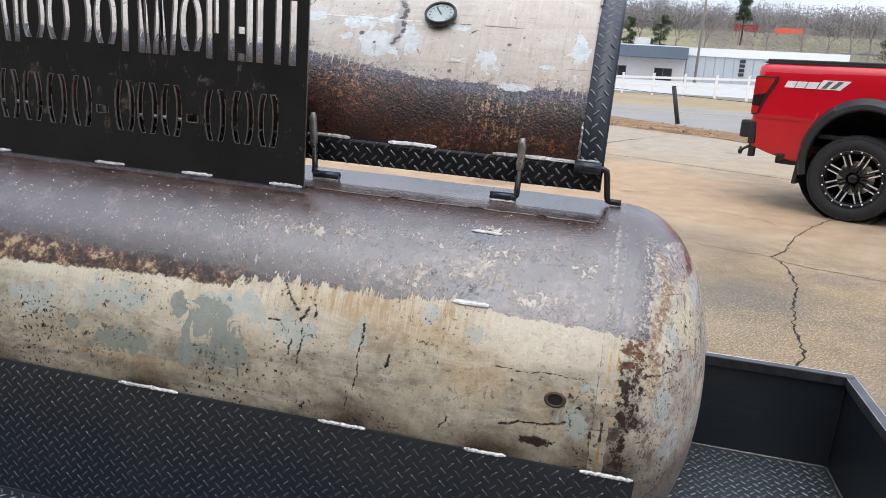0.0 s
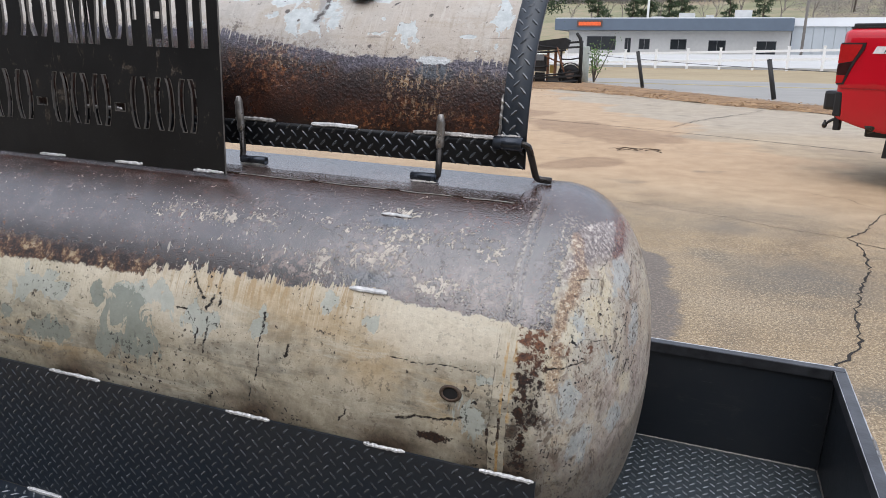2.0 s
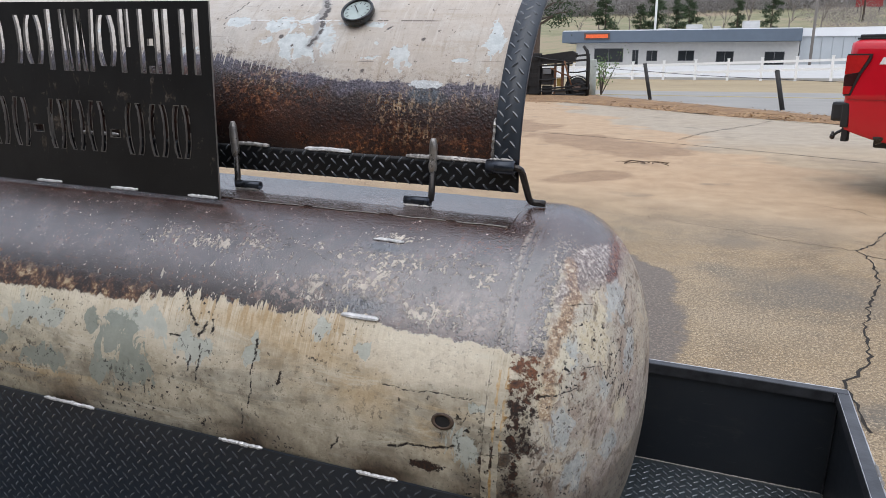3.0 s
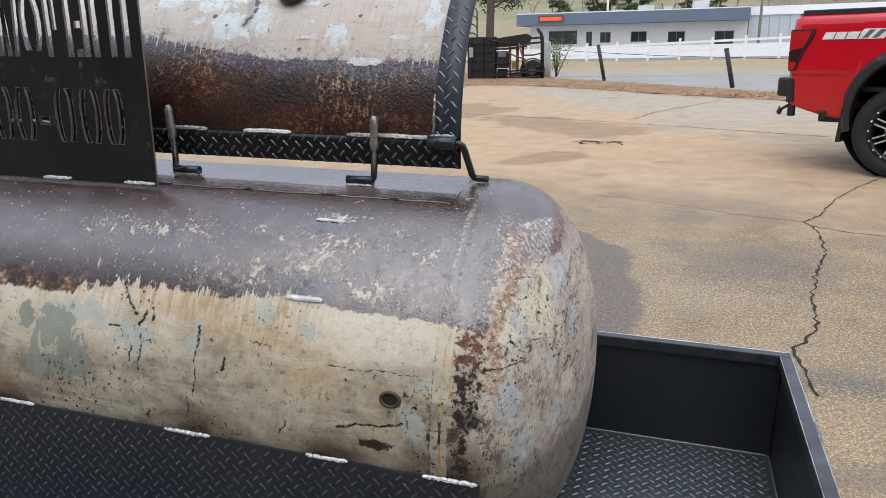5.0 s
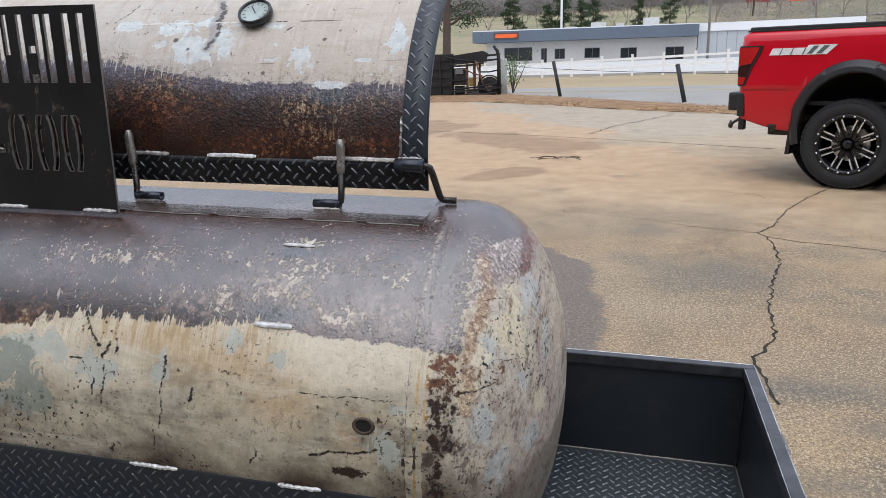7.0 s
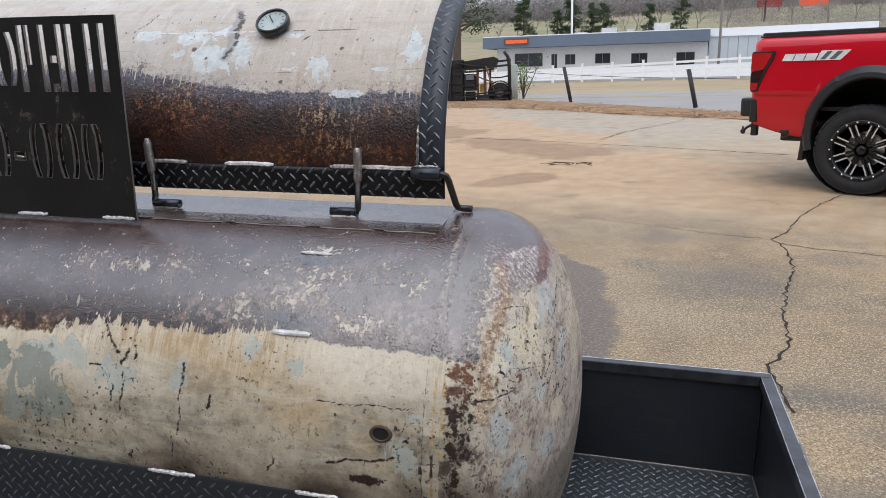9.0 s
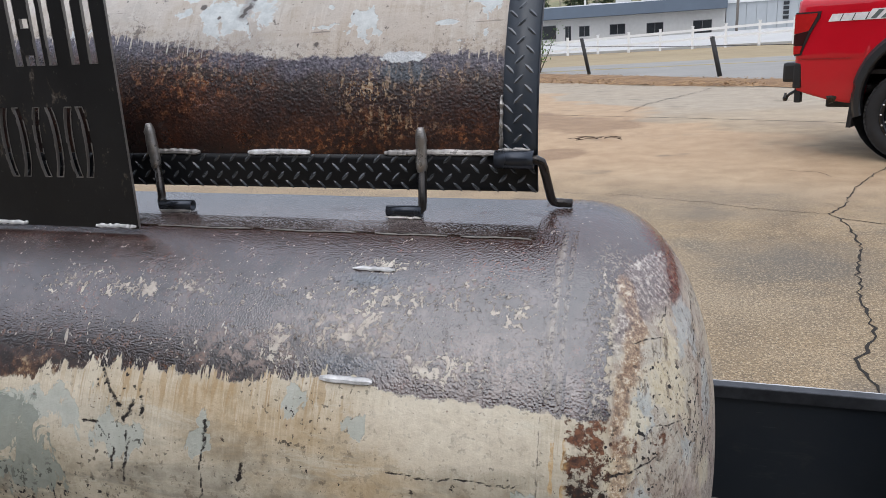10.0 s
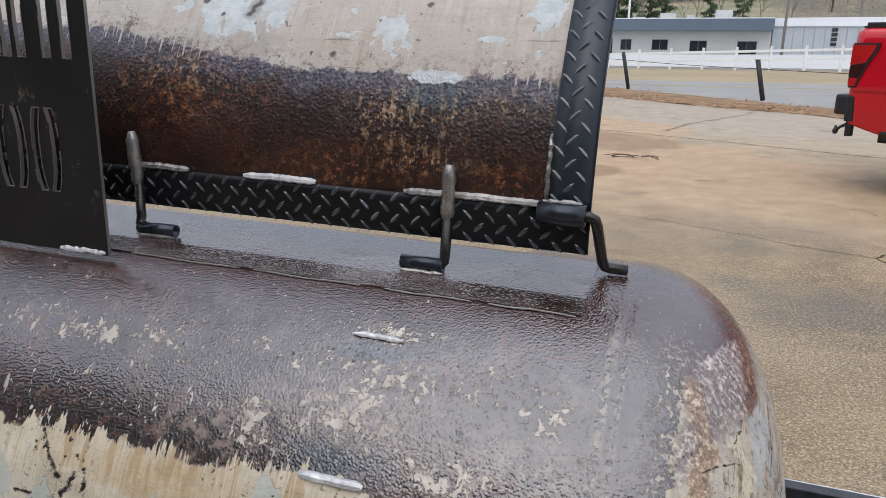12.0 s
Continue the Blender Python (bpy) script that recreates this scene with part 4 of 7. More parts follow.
part("weld_bead", bead([(0.6235, 0.11, RIM - 0.001), (0.6235, 0.03, RIM - 0.001)], 0.004, 310), M_CUT, trailer, "rough weld on the rim")
part("weld_bead", bead([(0.596, 0.3955, RIM - 0.004), (0.596, 0.3955, RIM - 0.022)], 0.0045, 311), M_EDGE, trailer, "dark weld in the rim corner")
for y in (-0.55, 0.34):
    part("frame_rail", box(-2.1, 0.6, y - 0.03, y + 0.03, LOWDECK - 0.086, LOWDECK - 0.008, 0.004), M_STEEL, trailer)
for x in (-1.9, 0.45):
    for y in (-0.55, 0.34):
        part("support_leg", box(x - 0.03, x + 0.03, y - 0.025, y + 0.025, FALL * x - 0.004, LOWDECK - 0.088, 0.003), M_STEEL, trailer)

# slanted tread-plate skirt between deck and tank
S_TOP, S_LOW = Vector((0, -0.231, 0.596)), Vector((0, -0.231, LOWDECK + 0.001))
S_UP = (S_TOP - S_LOW).normalized()
S_OUT = Vector((0, -S_UP.z, S_UP.y))
S_LEN = (S_TOP - S_LOW).length
b = bmesh.new()
q = [b.verts.new(Vector((x, 0, 0)) + p + S_OUT * o) for o in (0, -0.005) for x, p in ((-1.9, S_LOW), (0.086, S_LOW), (0.086, S_TOP), (-1.9, S_TOP))]
for f in ((0, 1, 2, 3), (7, 6, 5, 4), (0, 4, 5, 1), (1, 5, 6, 2), (2, 6, 7, 3), (3, 7, 4, 0)):
    b.faces.new([q[k] for k in f])
skirt = part("skirt_plate", b, M_TREAD, trailer, "black diamond tread plate under the tank")


def skirt_place(u, v):
    return Vector((u, 0, 0)) + S_LOW + S_UP * v, Vector((1, 0, 0)), S_UP, S_OUT


tagged(part("skirt_tread", tread(skirt_place, -1.75, 0.083, 0.004, S_LEN - 0.004), M_LUG, skirt), kind="stuff")
for k, (x0, x1) in enumerate(((-1.34, -1.245), (-0.95, -0.815), (-0.512, -0.416), (-0.223, -0.144), (-0.01, 0.084))):
    part("weld_bead", bead([(x0, -0.2325, 0.598), (x1, -0.2325, 0.598)], 0.0038, 20 + k), M_WELD, skirt, "bright stitch weld")
for k, (x0, x1) in enumerate(((-1.06, -0.96), (-0.6, -0.5), (-0.15, -0.05))):
    part("weld_bead", bead([(x0, -0.234, LOWDECK + 0.003), (x1, -0.234, LOWDECK + 0.003)], 0.005, 30 + k), M_WELD, skirt, "bright stitch weld")

# ---- the tank cooker ----
cooker = thing("tank_cooker", "weathered propane tank smoker with its long door swung open", "smoker", TR)
prof = []
for k in range(131):  # dished ends, squarer than an ellipse
    a = math.pi / 2 * k / 130
    prof.append((0.211 * math.cos(a) ** (2 / 2.24), R * math.sin(a) ** (2 / 2.24)))
prof[0] = (0.211, 0.0005)
arc, acc = [], 0.0
for (x0, r0), (x1, r1) in zip(prof[::-1], prof[::-1][1:]):
    acc += math.hypot(x1 - x0, r1 - r0)
    arc.append(acc)
right = [(SEAM + x, r, SEAM + d) for (x, r), d in zip(prof[::-1][1:], arc)]
left = [(LEFT - x, r, LEFT - d) for (x, r), d in zip(prof[::-1][1:], arc)]
body = [(x, R, x) for x in np.r_[np.linspace(LEFT, -1.36, 12)[:-1], np.linspace(-1.36, SEAM, 520)].tolist()]
rows = left[::-1] + body + right
ANGLES = [-90 + 3 * k for k in range(24)] + [-18 + 0.4 * k for k in range(290)] + [98 + 3 * k for k in range(58)]
SEG = len(ANGLES)
verts, faces, uvs = [], [], []
for x, r, u in rows:
    for deg in ANGLES:
        a = radians(deg)
        verts.append((x, AY - r * math.cos(a), AZ + r * math.sin(a)))
for i in range(len(rows) - 1):
    for k in range(SEG):
        d0, d1 = ANGLES[k], ANGLES[k + 1] if k + 1 < SEG else 270
        mid = (rows[i][0] + rows[i + 1][0]) / 2
        if 96 < (d0 + d1) / 2 < 182 and -1.74 < mid < -0.1:
            continue  # the door opening, on the far side
        k2 = (k + 1) % SEG
        faces.append((i * SEG + k, i * SEG + k2, (i + 1) * SEG + k2, (i + 1) * SEG + k))
        v0, v1 = radians(d0) * R, radians(d1) * R
        uvs.append((rows[i][2], v0, rows[i][2], v1, rows[i + 1][2], v1, rows[i + 1][2], v0))
me = bpy.data.meshes.new("shell")
me.from_pydata(verts, [], faces)
layer = me.uv_layers.new(name="UVMap")
layer.data.foreach_set("uv", np.array(uvs, np.float32).ravel())
me.polygons.foreach_set("use_smooth", [True] * len(me.polygons))
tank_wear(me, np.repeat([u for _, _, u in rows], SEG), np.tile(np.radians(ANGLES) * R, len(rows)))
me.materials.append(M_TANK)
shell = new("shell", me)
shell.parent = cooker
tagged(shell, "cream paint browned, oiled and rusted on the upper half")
mod = shell.modifiers.new("wall", "SOLIDIFY")
mod.thickness, mod.offset = 0.006, 1.0 if me.polygons[0].normal.x > 0 else -1.0


def ridge(xc, half, tall, d0, d1, steps=150):
    """A low rounded ridge round the tank."""
    bb = bmesh.new()
    uvl = bb.loops.layers.uv.new("UVMap")
    rg = random.Random(17)
    offs = [(-1, -0.0006), (-0.5, tall * 0.7), (0, tall), (0.5, tall * 0.7), (1, -0.0006)]
    grid = []
    for i in range(steps + 1):
        w = half * rg.uniform(0.8, 1.2)
        grid.append([bb.verts.new(on_tank(xc + o * w, d0 + (d1 - d0) * i / steps, h)) for o, h in offs])
    for r0, r1 in zip(grid, grid[1:]):
        for k in range(4):
            face = bb.faces.new((r0[k], r0[k + 1], r1[k + 1], r1[k]))
            for lp in face.loops:
                lp[uvl].uv = (lp.vert.co.x, math.atan2(lp.vert.co.z - AZ, AY - lp.vert.co.y) * R)
    return bb


part("seam_weld", ridge(SEAM - 0.004, 0.010, 0.0004, -80, 120), M_TANK, cooker, "painted-over girth weld", True)
part("seam_weld", ridge(SEAM + 0.011, 0.006, 0.0002, -80, 120), M_TANK, cooker, "painted-over girth weld", True)
bm_ = bmesh.new()
line_ = [(0.0225, 0.9968), (0.0211, 1.0026), (0.0361, 1.0076), (0.0519, 1.0120), (0.155, 1.0256), (0.1545, 1.0185)]
for x in np.linspace(-1.8, -0.034, 40).tolist():
    for y, z in line_:
        bm_.verts.new((x, y, z + 0.0003 * math.sin(x * 23) + 0.0002 * math.sin(x * 61)))
bm_.verts.ensure_lookup_table()
for i in range(39):
    for k in range(6):
        k2 = (k + 1) % 6
        bm_.faces.new([bm_.verts[q] for q in (i * 6 + k, i * 6 + k2, i * 6 + 6 + k2, i * 6 + 6 + k)])
for i in (0, 39):
    bm_.faces.new([bm_.verts[i * 6 + k] for k in range(6)])
part("hinge_strip", bm_, M_STRIP, cooker, "oiled brown flat cover strip along the door opening")
for k, (x0, x1) in enumerate(((-0.64, -0.47), (-0.45, -0.3), (-0.27, -0.16), (-0.14, -0.04))):
    part("weld_bead", bead([on_tank(x0 + (x1 - x0) * i / 8, 70.4 + 0.15 * math.sin(i + k), 0.0015) for i in range(9)], 0.0013, 200 + k), M_CUT, cooker, "thin broken weld along the cover strip")
# plug hole with a burnt lip
hole = on_tank(-0.069, 11.2)
nrm = (on_tank(-0.069, 11.2, 1) - hole).normalized()
turn = nrm.to_track_quat("Z", "Y").to_matrix().to_4x4()
b = lathe([(0.0005, 0.020), (0.0035, 0.017), (0.003, 0.0135), (-0.004, 0.0125), (-0.03, 0.012)], 28, "z")
bmesh.ops.transform(b, matrix=Matrix.Translation(hole) @ turn @ Matrix.Diagonal((1, 0.72, 1, 1)), verts=b.verts)
plug = part("plug_hole", b, plain("burnt_lip", (0.07, 0.045, 0.03), 0.6, 0.2, 0.6, 150, 0.6), cooker, "open threaded hole with a rusty lip", True)
# black disc over the mouth paints in the dark of the hole
b = lathe([(0.0012, 0.0001), (0.0012, 0.0132)], 24, "z")
bmesh.ops.transform(b, matrix=Matrix.Translation(hole) @ turn @ Matrix.Diagonal((1, 0.72, 1, 1)), verts=b.verts)
part("bore", b, plain("bore_shade", (0.006, 0.005, 0.005), 0.8), plug)
for k, (x0, x1, d, rr) in enumerate(((-0.284, -0.212, 34.0, 0.0054), (-0.278, -0.216, 58.9, 0.0034))):
    part("weld_bead", bead([on_tank(x0 + (x1 - x0) * i / 6, d, 0.0015) for i in range(7)], rr, 40 + k, 0.45), M_WELD, cooker, "bright tack weld left by a bracket")

# ---- the door, swung up over the tank ----
DY, DZ = 0.464, 1.104


def on_door(x, deg, lift=0.0):
    a = radians(deg)
    return Vector((x, DY - (R + lift) * math.cos(a), DZ + (R + lift) * math.sin(a)))


def curved(x0, x1, d0, d1, lift, thick, steps, cols=4):
    bb = bmesh.new()
    uvl = bb.loops.layers.uv.new("UVMap")
    grid = [[[bb.verts.new(on_door(x0 + (x1 - x0) * j / cols, d0 + (d1 - d0) * i / steps, h)) for h in (lift - thick, lift)] for j in range(cols + 1)] for i in range(steps + 1)]
    fs = []
    for i in range(steps):
        for j in range(cols):
            fs.append([grid[i][j][1], grid[i][j + 1][1], grid[i + 1][j + 1][1], grid[i + 1][j][1]])
            fs.append([grid[i][j][0], grid[i + 1][j][0], grid[i + 1][j + 1][0], grid[i][j + 1][0]])
        fs.append([grid[i][0][0], grid[i][0][1], grid[i + 1][0][1], grid[i + 1][0][0]])
        fs.append([grid[i][cols][1], grid[i][cols][0], grid[i + 1][cols][0], grid[i + 1][cols][1]])
    for j in range(cols):
        fs.append([grid[0][j][0], grid[0][j + 1][0], grid[0][j + 1][1], grid[0][j][1]])
        fs.append([grid[steps][j][1], grid[steps][j + 1][1], grid[steps][j + 1][0], grid[steps][j][0]])
    for f in fs:
        face = bb.faces.new(f)
        for lp in face.loops:
            c = lp.vert.co
            lp[uvl].uv = (c.x, math.atan2(c.z - DZ, DY - c.y) * R)
    return bb


D_LEFT, D_TOP = -1.79, 88
door = part("door", curved(D_LEFT + 0.03, -0.07, -2.5, D_TOP, 0.0, 0.006, 110, 260), M_DOOR, cooker, "curved door skin, cream above and scorched rust-brown below", True)
dc = np.array([vt.co for vt in door.data.vertices])
door_wear(door.data, dc[:, 0], np.arctan2(dc[:, 2] - DZ, DY - dc[:, 1]) * R)


def trim_place(u, v):
    a = v / R
    p = on_door(u, math.degrees(a), 0.0045)
    nn = Vector((0, -math.cos(a), math.sin(a)))
    return p, Vector((1, 0, 0)), Vector((0, math.sin(a), math.cos(a))), nn


DEG = math.degrees(1 / R)
trim = part("bottom_trim", curved(D_LEFT, -0.0425, -7.9, 0.2, 0.0045, 0.004, 6, 4), M_TREAD_SHADED, door, "black tread plate strip", True)
side = part("side_trim", curved(-0.0915, -0.0425, 0.25, D_TOP, 0.0045, 0.004, 44, 1), M_TREAD, door, "black tread plate strip", True)
side2 = part("side_trim", curved(D_LEFT, D_LEFT + 0.049, 0.25, D_TOP, 0.0045, 0.004, 44, 1), M_TREAD, door, "black tread plate strip", True)
for o, args in ((trim, (D_LEFT, -0.0425, -0.053, 0.001)), (side, (-0.0905, -0.043, 0.004, D_TOP / DEG))):
    tagged(part("trim_tread", tread(trim_place, *args), M_LUG, o, "raised tread lugs"), kind="stuff")
edge = curved(-0.0424, -0.0412, -7.9, D_TOP, 0.0048, 0.0045, 50, 1)
part("cut_edge", edge, M_EDGE, door, "bright cut edge", True)
for k, (x0, x1) in enumerate(((-0.69, -0.59), (-0.503, -0.395), (-0.272, -0.092), (-1.12, -1.0), (-1.5, -1.4))):
    part("weld_bead", bead([on_door(x0, 0.6, 0.004), on_door((x0 + x1) / 2, 0.8, 0.004), on_door(x1, 0.6, 0.004)], 0.0052, 50 + k), M_WELD if k == 1 else M_ROD2, door, "grey stitch weld")
part("weld_bead", bead([on_door(-0.0935, 1 + 2 * i, 0.004) for i in range(7)], 0.0036, 60), M_ROD2, door, "grey stitch weld")
part("weld_bead", bead([on_door(-0.0935, 60 + 2 * i, 0.004) for i in range(7)], 0.0036, 61), M_ROD2, door, "grey stitch weld")

# dial thermometer
tc = on_door(-0.435, 46.9, 0.002)
tn = Vector((0, -math.cos(radians(46.9)), math.sin(radians(46.9))))
tm = Matrix.Translation(tc) @ tn.to_track_quat("Z", "Y").to_matrix().to_4x4()


def dial_bm(profile, segs=40):
    bb = lathe(profile, segs, "z")
    bmesh.ops.transform(bb, matrix=tm, verts=bb.verts)
    return bb


gauge = part("thermometer", dial_bm([(0.0, 0.030), (0.006, 0.036), (0.016, 0.036), (0.019, 0.034), (0.0175, 0.0305), (0.014, 0.0302)]), plain("dark_chrome_bezel", (0.05, 0.052, 0.055), 0.25, 0.8), cooker, "round dial thermometer with a dark bezel", True)
part("dial", dial_bm([(0.0138, 0.0001), (0.0138, 0.0304)]), plain("dial_face", (0.36, 0.42, 0.40), 0.5, 0.0, 0.25, 60), gauge, "pale green-grey dial face")
bb = bmesh.new()
for k in range(11):
    a = radians(-135 + 27 * k)
    tick = box(-0.0008, 0.0008, 0.021, 0.026, 0.0142, 0.0146)
    bmesh.ops.transform(tick, matrix=Matrix.Rotation(-a, 4, "Z"), verts=tick.verts)
    tmp = bpy.data.meshes.new("tick")
    tick.to_mesh(tmp)
    bb.from_mesh(tmp)
    tick.free()
    bpy.data.meshes.remove(tmp)
bmesh.ops.transform(bb, matrix=tm, verts=bb.verts)
part("dial_marks", bb, plain("dial_ink", (0.03, 0.03, 0.035), 0.6), gauge)
bb = box(-0.0012, 0.0012, -0.006, 0.021, 0.0152, 0.0158)
bmesh.ops.transform(bb, matrix=tm @ Matrix.Rotation(radians(35), 4, "Z"), verts=bb.verts)
part("needle", bb, plain("needle_black", (0.02, 0.02, 0.02), 0.5), gauge)

# ---- hinges ----
for hx, inner, top, tall in ((-0.664, 0.06, -0.676, 1.152), (-0.211, -0.055, -0.211, 1.143), (-1.2, -0.055, -1.205, 1.15)):
    hinge = thing("hinge", "bent round-bar hinge in a short pipe sleeve", "hinge", TR, "door hinges")
    hinge.parent = None
    foot = on_tank(hx, 78.3, 0.0105)
    end = foot + Vector((inner, 0, 0))
    bend = [end * 0.15 + foot * 0.85, foot + Vector((0.004 if inner > 0 else -0.004, 0, 0.001)), foot + Vector((0, 0.001, 0.005)), foot + Vector((0, 0.004, 0.014))]
    knee = Vector((hx + (top - hx) * 0.45, 0.079, 1.088))
    part("bar", tube(bend + [knee], 0.0066, 12), M_ROD, hinge, "dark oiled round bar", True)
    part("welded_bar", bead([knee - Vector((0, 0.001, 0.012)), Vector(((knee.x + top) / 2, 0.0785, 1.115)), Vector((top, 0.079, tall + 0.004))], 0.0088, 70 + int(hx * 10), 1.0, 0.006), M_ROD2, hinge, "bar end buried in grey weld", True)
    part("sleeve", lathe([(min(foot.x, end.x), 0.0062), (min(foot.x, end.x), 0.0088), (max(foot.x, end.x), 0.0088), (max(foot.x, end.x), 0.0062)], 20, "x", (0, foot.y, foot.z), close=True), M_TUBE, hinge, "short dark pipe sleeve", True)
    part("weld_bead", bead([foot + Vector((0, -0.008, -0.008)), end + Vector((0, -0.008, -0.008))], 0.0026, 80), M_ROD2, hinge, "grey weld under the sleeve")

stop = thing("door_stop", "bent bar door stop in a blued pipe sleeve", "hinge", TR)
part("sleeve", lathe([(-0.1, 0.008), (-0.1, 0.0135), (-0.045, 0.0135), (-0.045, 0.008)], 24, "x", (0, 0.0745, 1.101), close=True), M_TUBE, stop, "blued pipe sleeve welded to the trim", True)
part("bar", tube([(-0.06, 0.0745, 1.101), (-0.041, 0.0745, 1.101), (-0.0345, 0.077, 1.0975), (-0.032, 0.083, 1.088), (-0.026, 0.116, 1.038), (-0.024, 0.124, 1.031), (-0.018, 0.127, 1.0285), (0.004, 0.1275, 1.028)], 0.0066, 12), M_ROD, stop, "dark bent bar", True)
part("weld_bead", bead([(-0.096, 0.0755, 1.1145), (-0.05, 0.0755, 1.1145)], 0.0036, 90), M_ROD2, stop, "grey weld")

# ---- cut-out sign plate standing on the tank ----
P_LEFT, P_RIGHT, P_LOW, P_TOP = -1.8, -0.657, 1.0, 1.395
CUT_LOW, CUT_TOP = 1.253, 1.380


def bar_cut(x0, x1, z0, z1, lean=0.0):
    return [(x0, z0), (x1, z0), (x1 + lean, z1), (x0 + lean, z1)]


def bow_cut(x0, x1, z0, z1, wide, side_):
    """A bowed upright bar, bulging to the left (-1) or right (1)."""
    a, c = (x1 - x0) / 2, (x0 + x1) / 2
    zs_ = [z0 + 0.012 + (z1 - z0 - 0.024) * k / 12 for k in range(13)]
    bow = [a * (1 - 0.3 * abs(2 * k / 12 - 1) ** 2.6) for k in range(13)]
    outer = [(c + side_ * o, z) for o, z in zip(bow, zs_)]
    inner = [(c + side_ * (o - wide), z) for o, z in zip(bow, zs_)]
    return outer + inner[::-1]


upper, lower = [], []
for x0, x1 in ((-0.697, -0.684), (-0.729, -0.717), (-0.771, -0.758), (-0.794, -0.781), (-0.834, -0.822), (-0.885, -0.873), (-1.046, -1.033), (-1.086, -1.072)):
    upper.append(bar_cut(x0 - 0.001, x1 + 0.001, CUT_LOW, CUT_TOP))
for x0, lean in ((-0.966, 0.010), (-0.984, -0.010), (-1.006, 0.008), (-1.024, -0.010)):
    upper.append(bar_cut(x0 - 0.006, x0 + 0.006, CUT_LOW, CUT_TOP, lean))
for x0, x1, sides in ((-0.948, -0.895, (-1, 1)), (-1.155, -1.099, (-1, 1)), (-1.207, -1.161, (1,)), (-1.275, -1.216, (-1, 1)), (-1.339, -1.280, (-1, 1)), (-1.52, -1.47, (-1, 1))):
    for s in sides:
        upper.append(bow_cut(x0, x1, CUT_LOW, CUT_TOP, 0.0145, s))
for x0, x1, lean in ((-1.36, -1.347, 0.0), (-1.384, -1.371, -0.012), (-1.43, -1.417, 0.0), (-1.456, -1.443, 0.0), (-0.867, -0.857, 0.0)):
    upper.append(bar_cut(x0, x1, CUT_LOW if x0 < -1 else 1.305, CUT_TOP, lean))
upper.append(bar_cut(-0.813, -0.798, CUT_LOW, 1.268))
upper.append(bar_cut(-0.813, -0.798, 1.308, 1.322))
for x0, x1 in ((-0.765, -0.719), (-0.826, -0.776), (-0.890, -0.840), (-0.995, -0.945), (-1.054, -1.004), (-1.110, -1.060), (-1.219, -1.169), (-1.285, -1.233), (-1.348, -1.298), (-1.41, -1.358)):
    for s in (-1, 1):
        lower.append(bow_cut(x0, x1, 1.069, 1.202, 0.0125, s))
for x0, x1 in ((-0.934, -0.906), (-1.157, -1.127)):
    lower.append(bar_cut(x0, x1, 1.115, 1.132))
curve = bpy.data.curves.new("sign_outline", "CURVE")
curve.dimensions, curve.fill_mode, curve.extrude = "2D", "BOTH", 0.0025
for outline in [[(P_LEFT, P_LOW), (P_RIGHT, P_LOW), (P_RIGHT, P_TOP), (P_LEFT, P_TOP)]] + upper + lower:
    sp_ = curve.splines.new("POLY")
    sp_.points.add(len(outline) - 1)
    for pt, (px, pz) in zip(sp_.points, outline):
        pt.co = (px, pz, 0, 1)
    sp_.use_cyclic_u = True
tmp_ob = bpy.data.objects.new("sign_outline", curve)
tmp_me = bpy.data.meshes.new_from_object(tmp_ob)
b = bmesh.new()
b.from_mesh(tmp_me)
bpy.data.objects.remove(tmp_ob)
bpy.data.curves.remove(curve)
bpy.data.meshes.remove(tmp_me)
bmesh.ops.remove_doubles(b, verts=b.verts, dist=0.00005)
bmesh.ops.transform(b, matrix=Matrix.Translation((0, -0.0005, 0)) @ Matrix.Rotation(radians(90), 4, "X"), verts=b.verts)
bmesh.ops.recalc_face_normals(b, faces=b.faces)
b.normal_update()
for f in b.faces:
    f.material_index = 1 if abs(f.normal.y) < 0.5 else 0
sign = part("sign_plate", b, [M_SIGN, M_CUT], cooker, "black steel sign plate with two rows of cut-out bars")
for k, (x0, x1) in enumerate(((-1.46, -1.39), (-1.165, -1.09), (-0.945, -0.87), (-0.735, -0.66))):
    part("weld_bead", bead([(x0, -0.005, 1.004), (x1, -0.005, 1.004)], 0.004, 100 + k), M_WELD, sign, "bright stitch weld")
# pale lines round the cuts stand in for light on their edges
bb = bmesh.new()
rg = random.Random(44)
for group_, rr in ((upper, 0.0005), (lower, 0.0009)):
    for outline in group_:
        loop_ = outline + outline[:1]
        for p0, p1 in zip(loop_, loop_[1:]):
            k = max(1, int(math.hypot(p1[0] - p0[0], p1[1] - p0[1]) / 0.012))
            for i in range(k):
                if rg.random() < 0.82:
                    q0, q1 = (tuple(p0[c] + (p1[c] - p0[c]) * (i + e) / k for c in (0, 1)) for e in (0, 1))
                    w_ = rr * rg.uniform(0.6, 1.4)
                    tube([(q0[0], -0.0032, q0[1]), (q1[0], -0.0032 - 0.0004 * rg.random(), q1[1])], w_, 4, bb)
tagged(part("cut_glint", bb, M_CUT, sign, "fine grey lines for the light caught on the cut edges"), kind="stuff")


# ---- ground, pavement, road ----
# added unseen wall closing the yard behind the camera; cuts sky light and reflections
M_UNSEEN_WALL = plain("unseen_wall", (0.045, 0.041, 0.038), 0.8, 0.0, 0.15, 2)
tagged(part("wall_sky_block", box(-4.6, 14, -6.6, -6.4, -0.03, 4.6), M_UNSEEN_WALL, None), "plain dull grey wall, added unseen to block sky light", "wall", kind="structure")
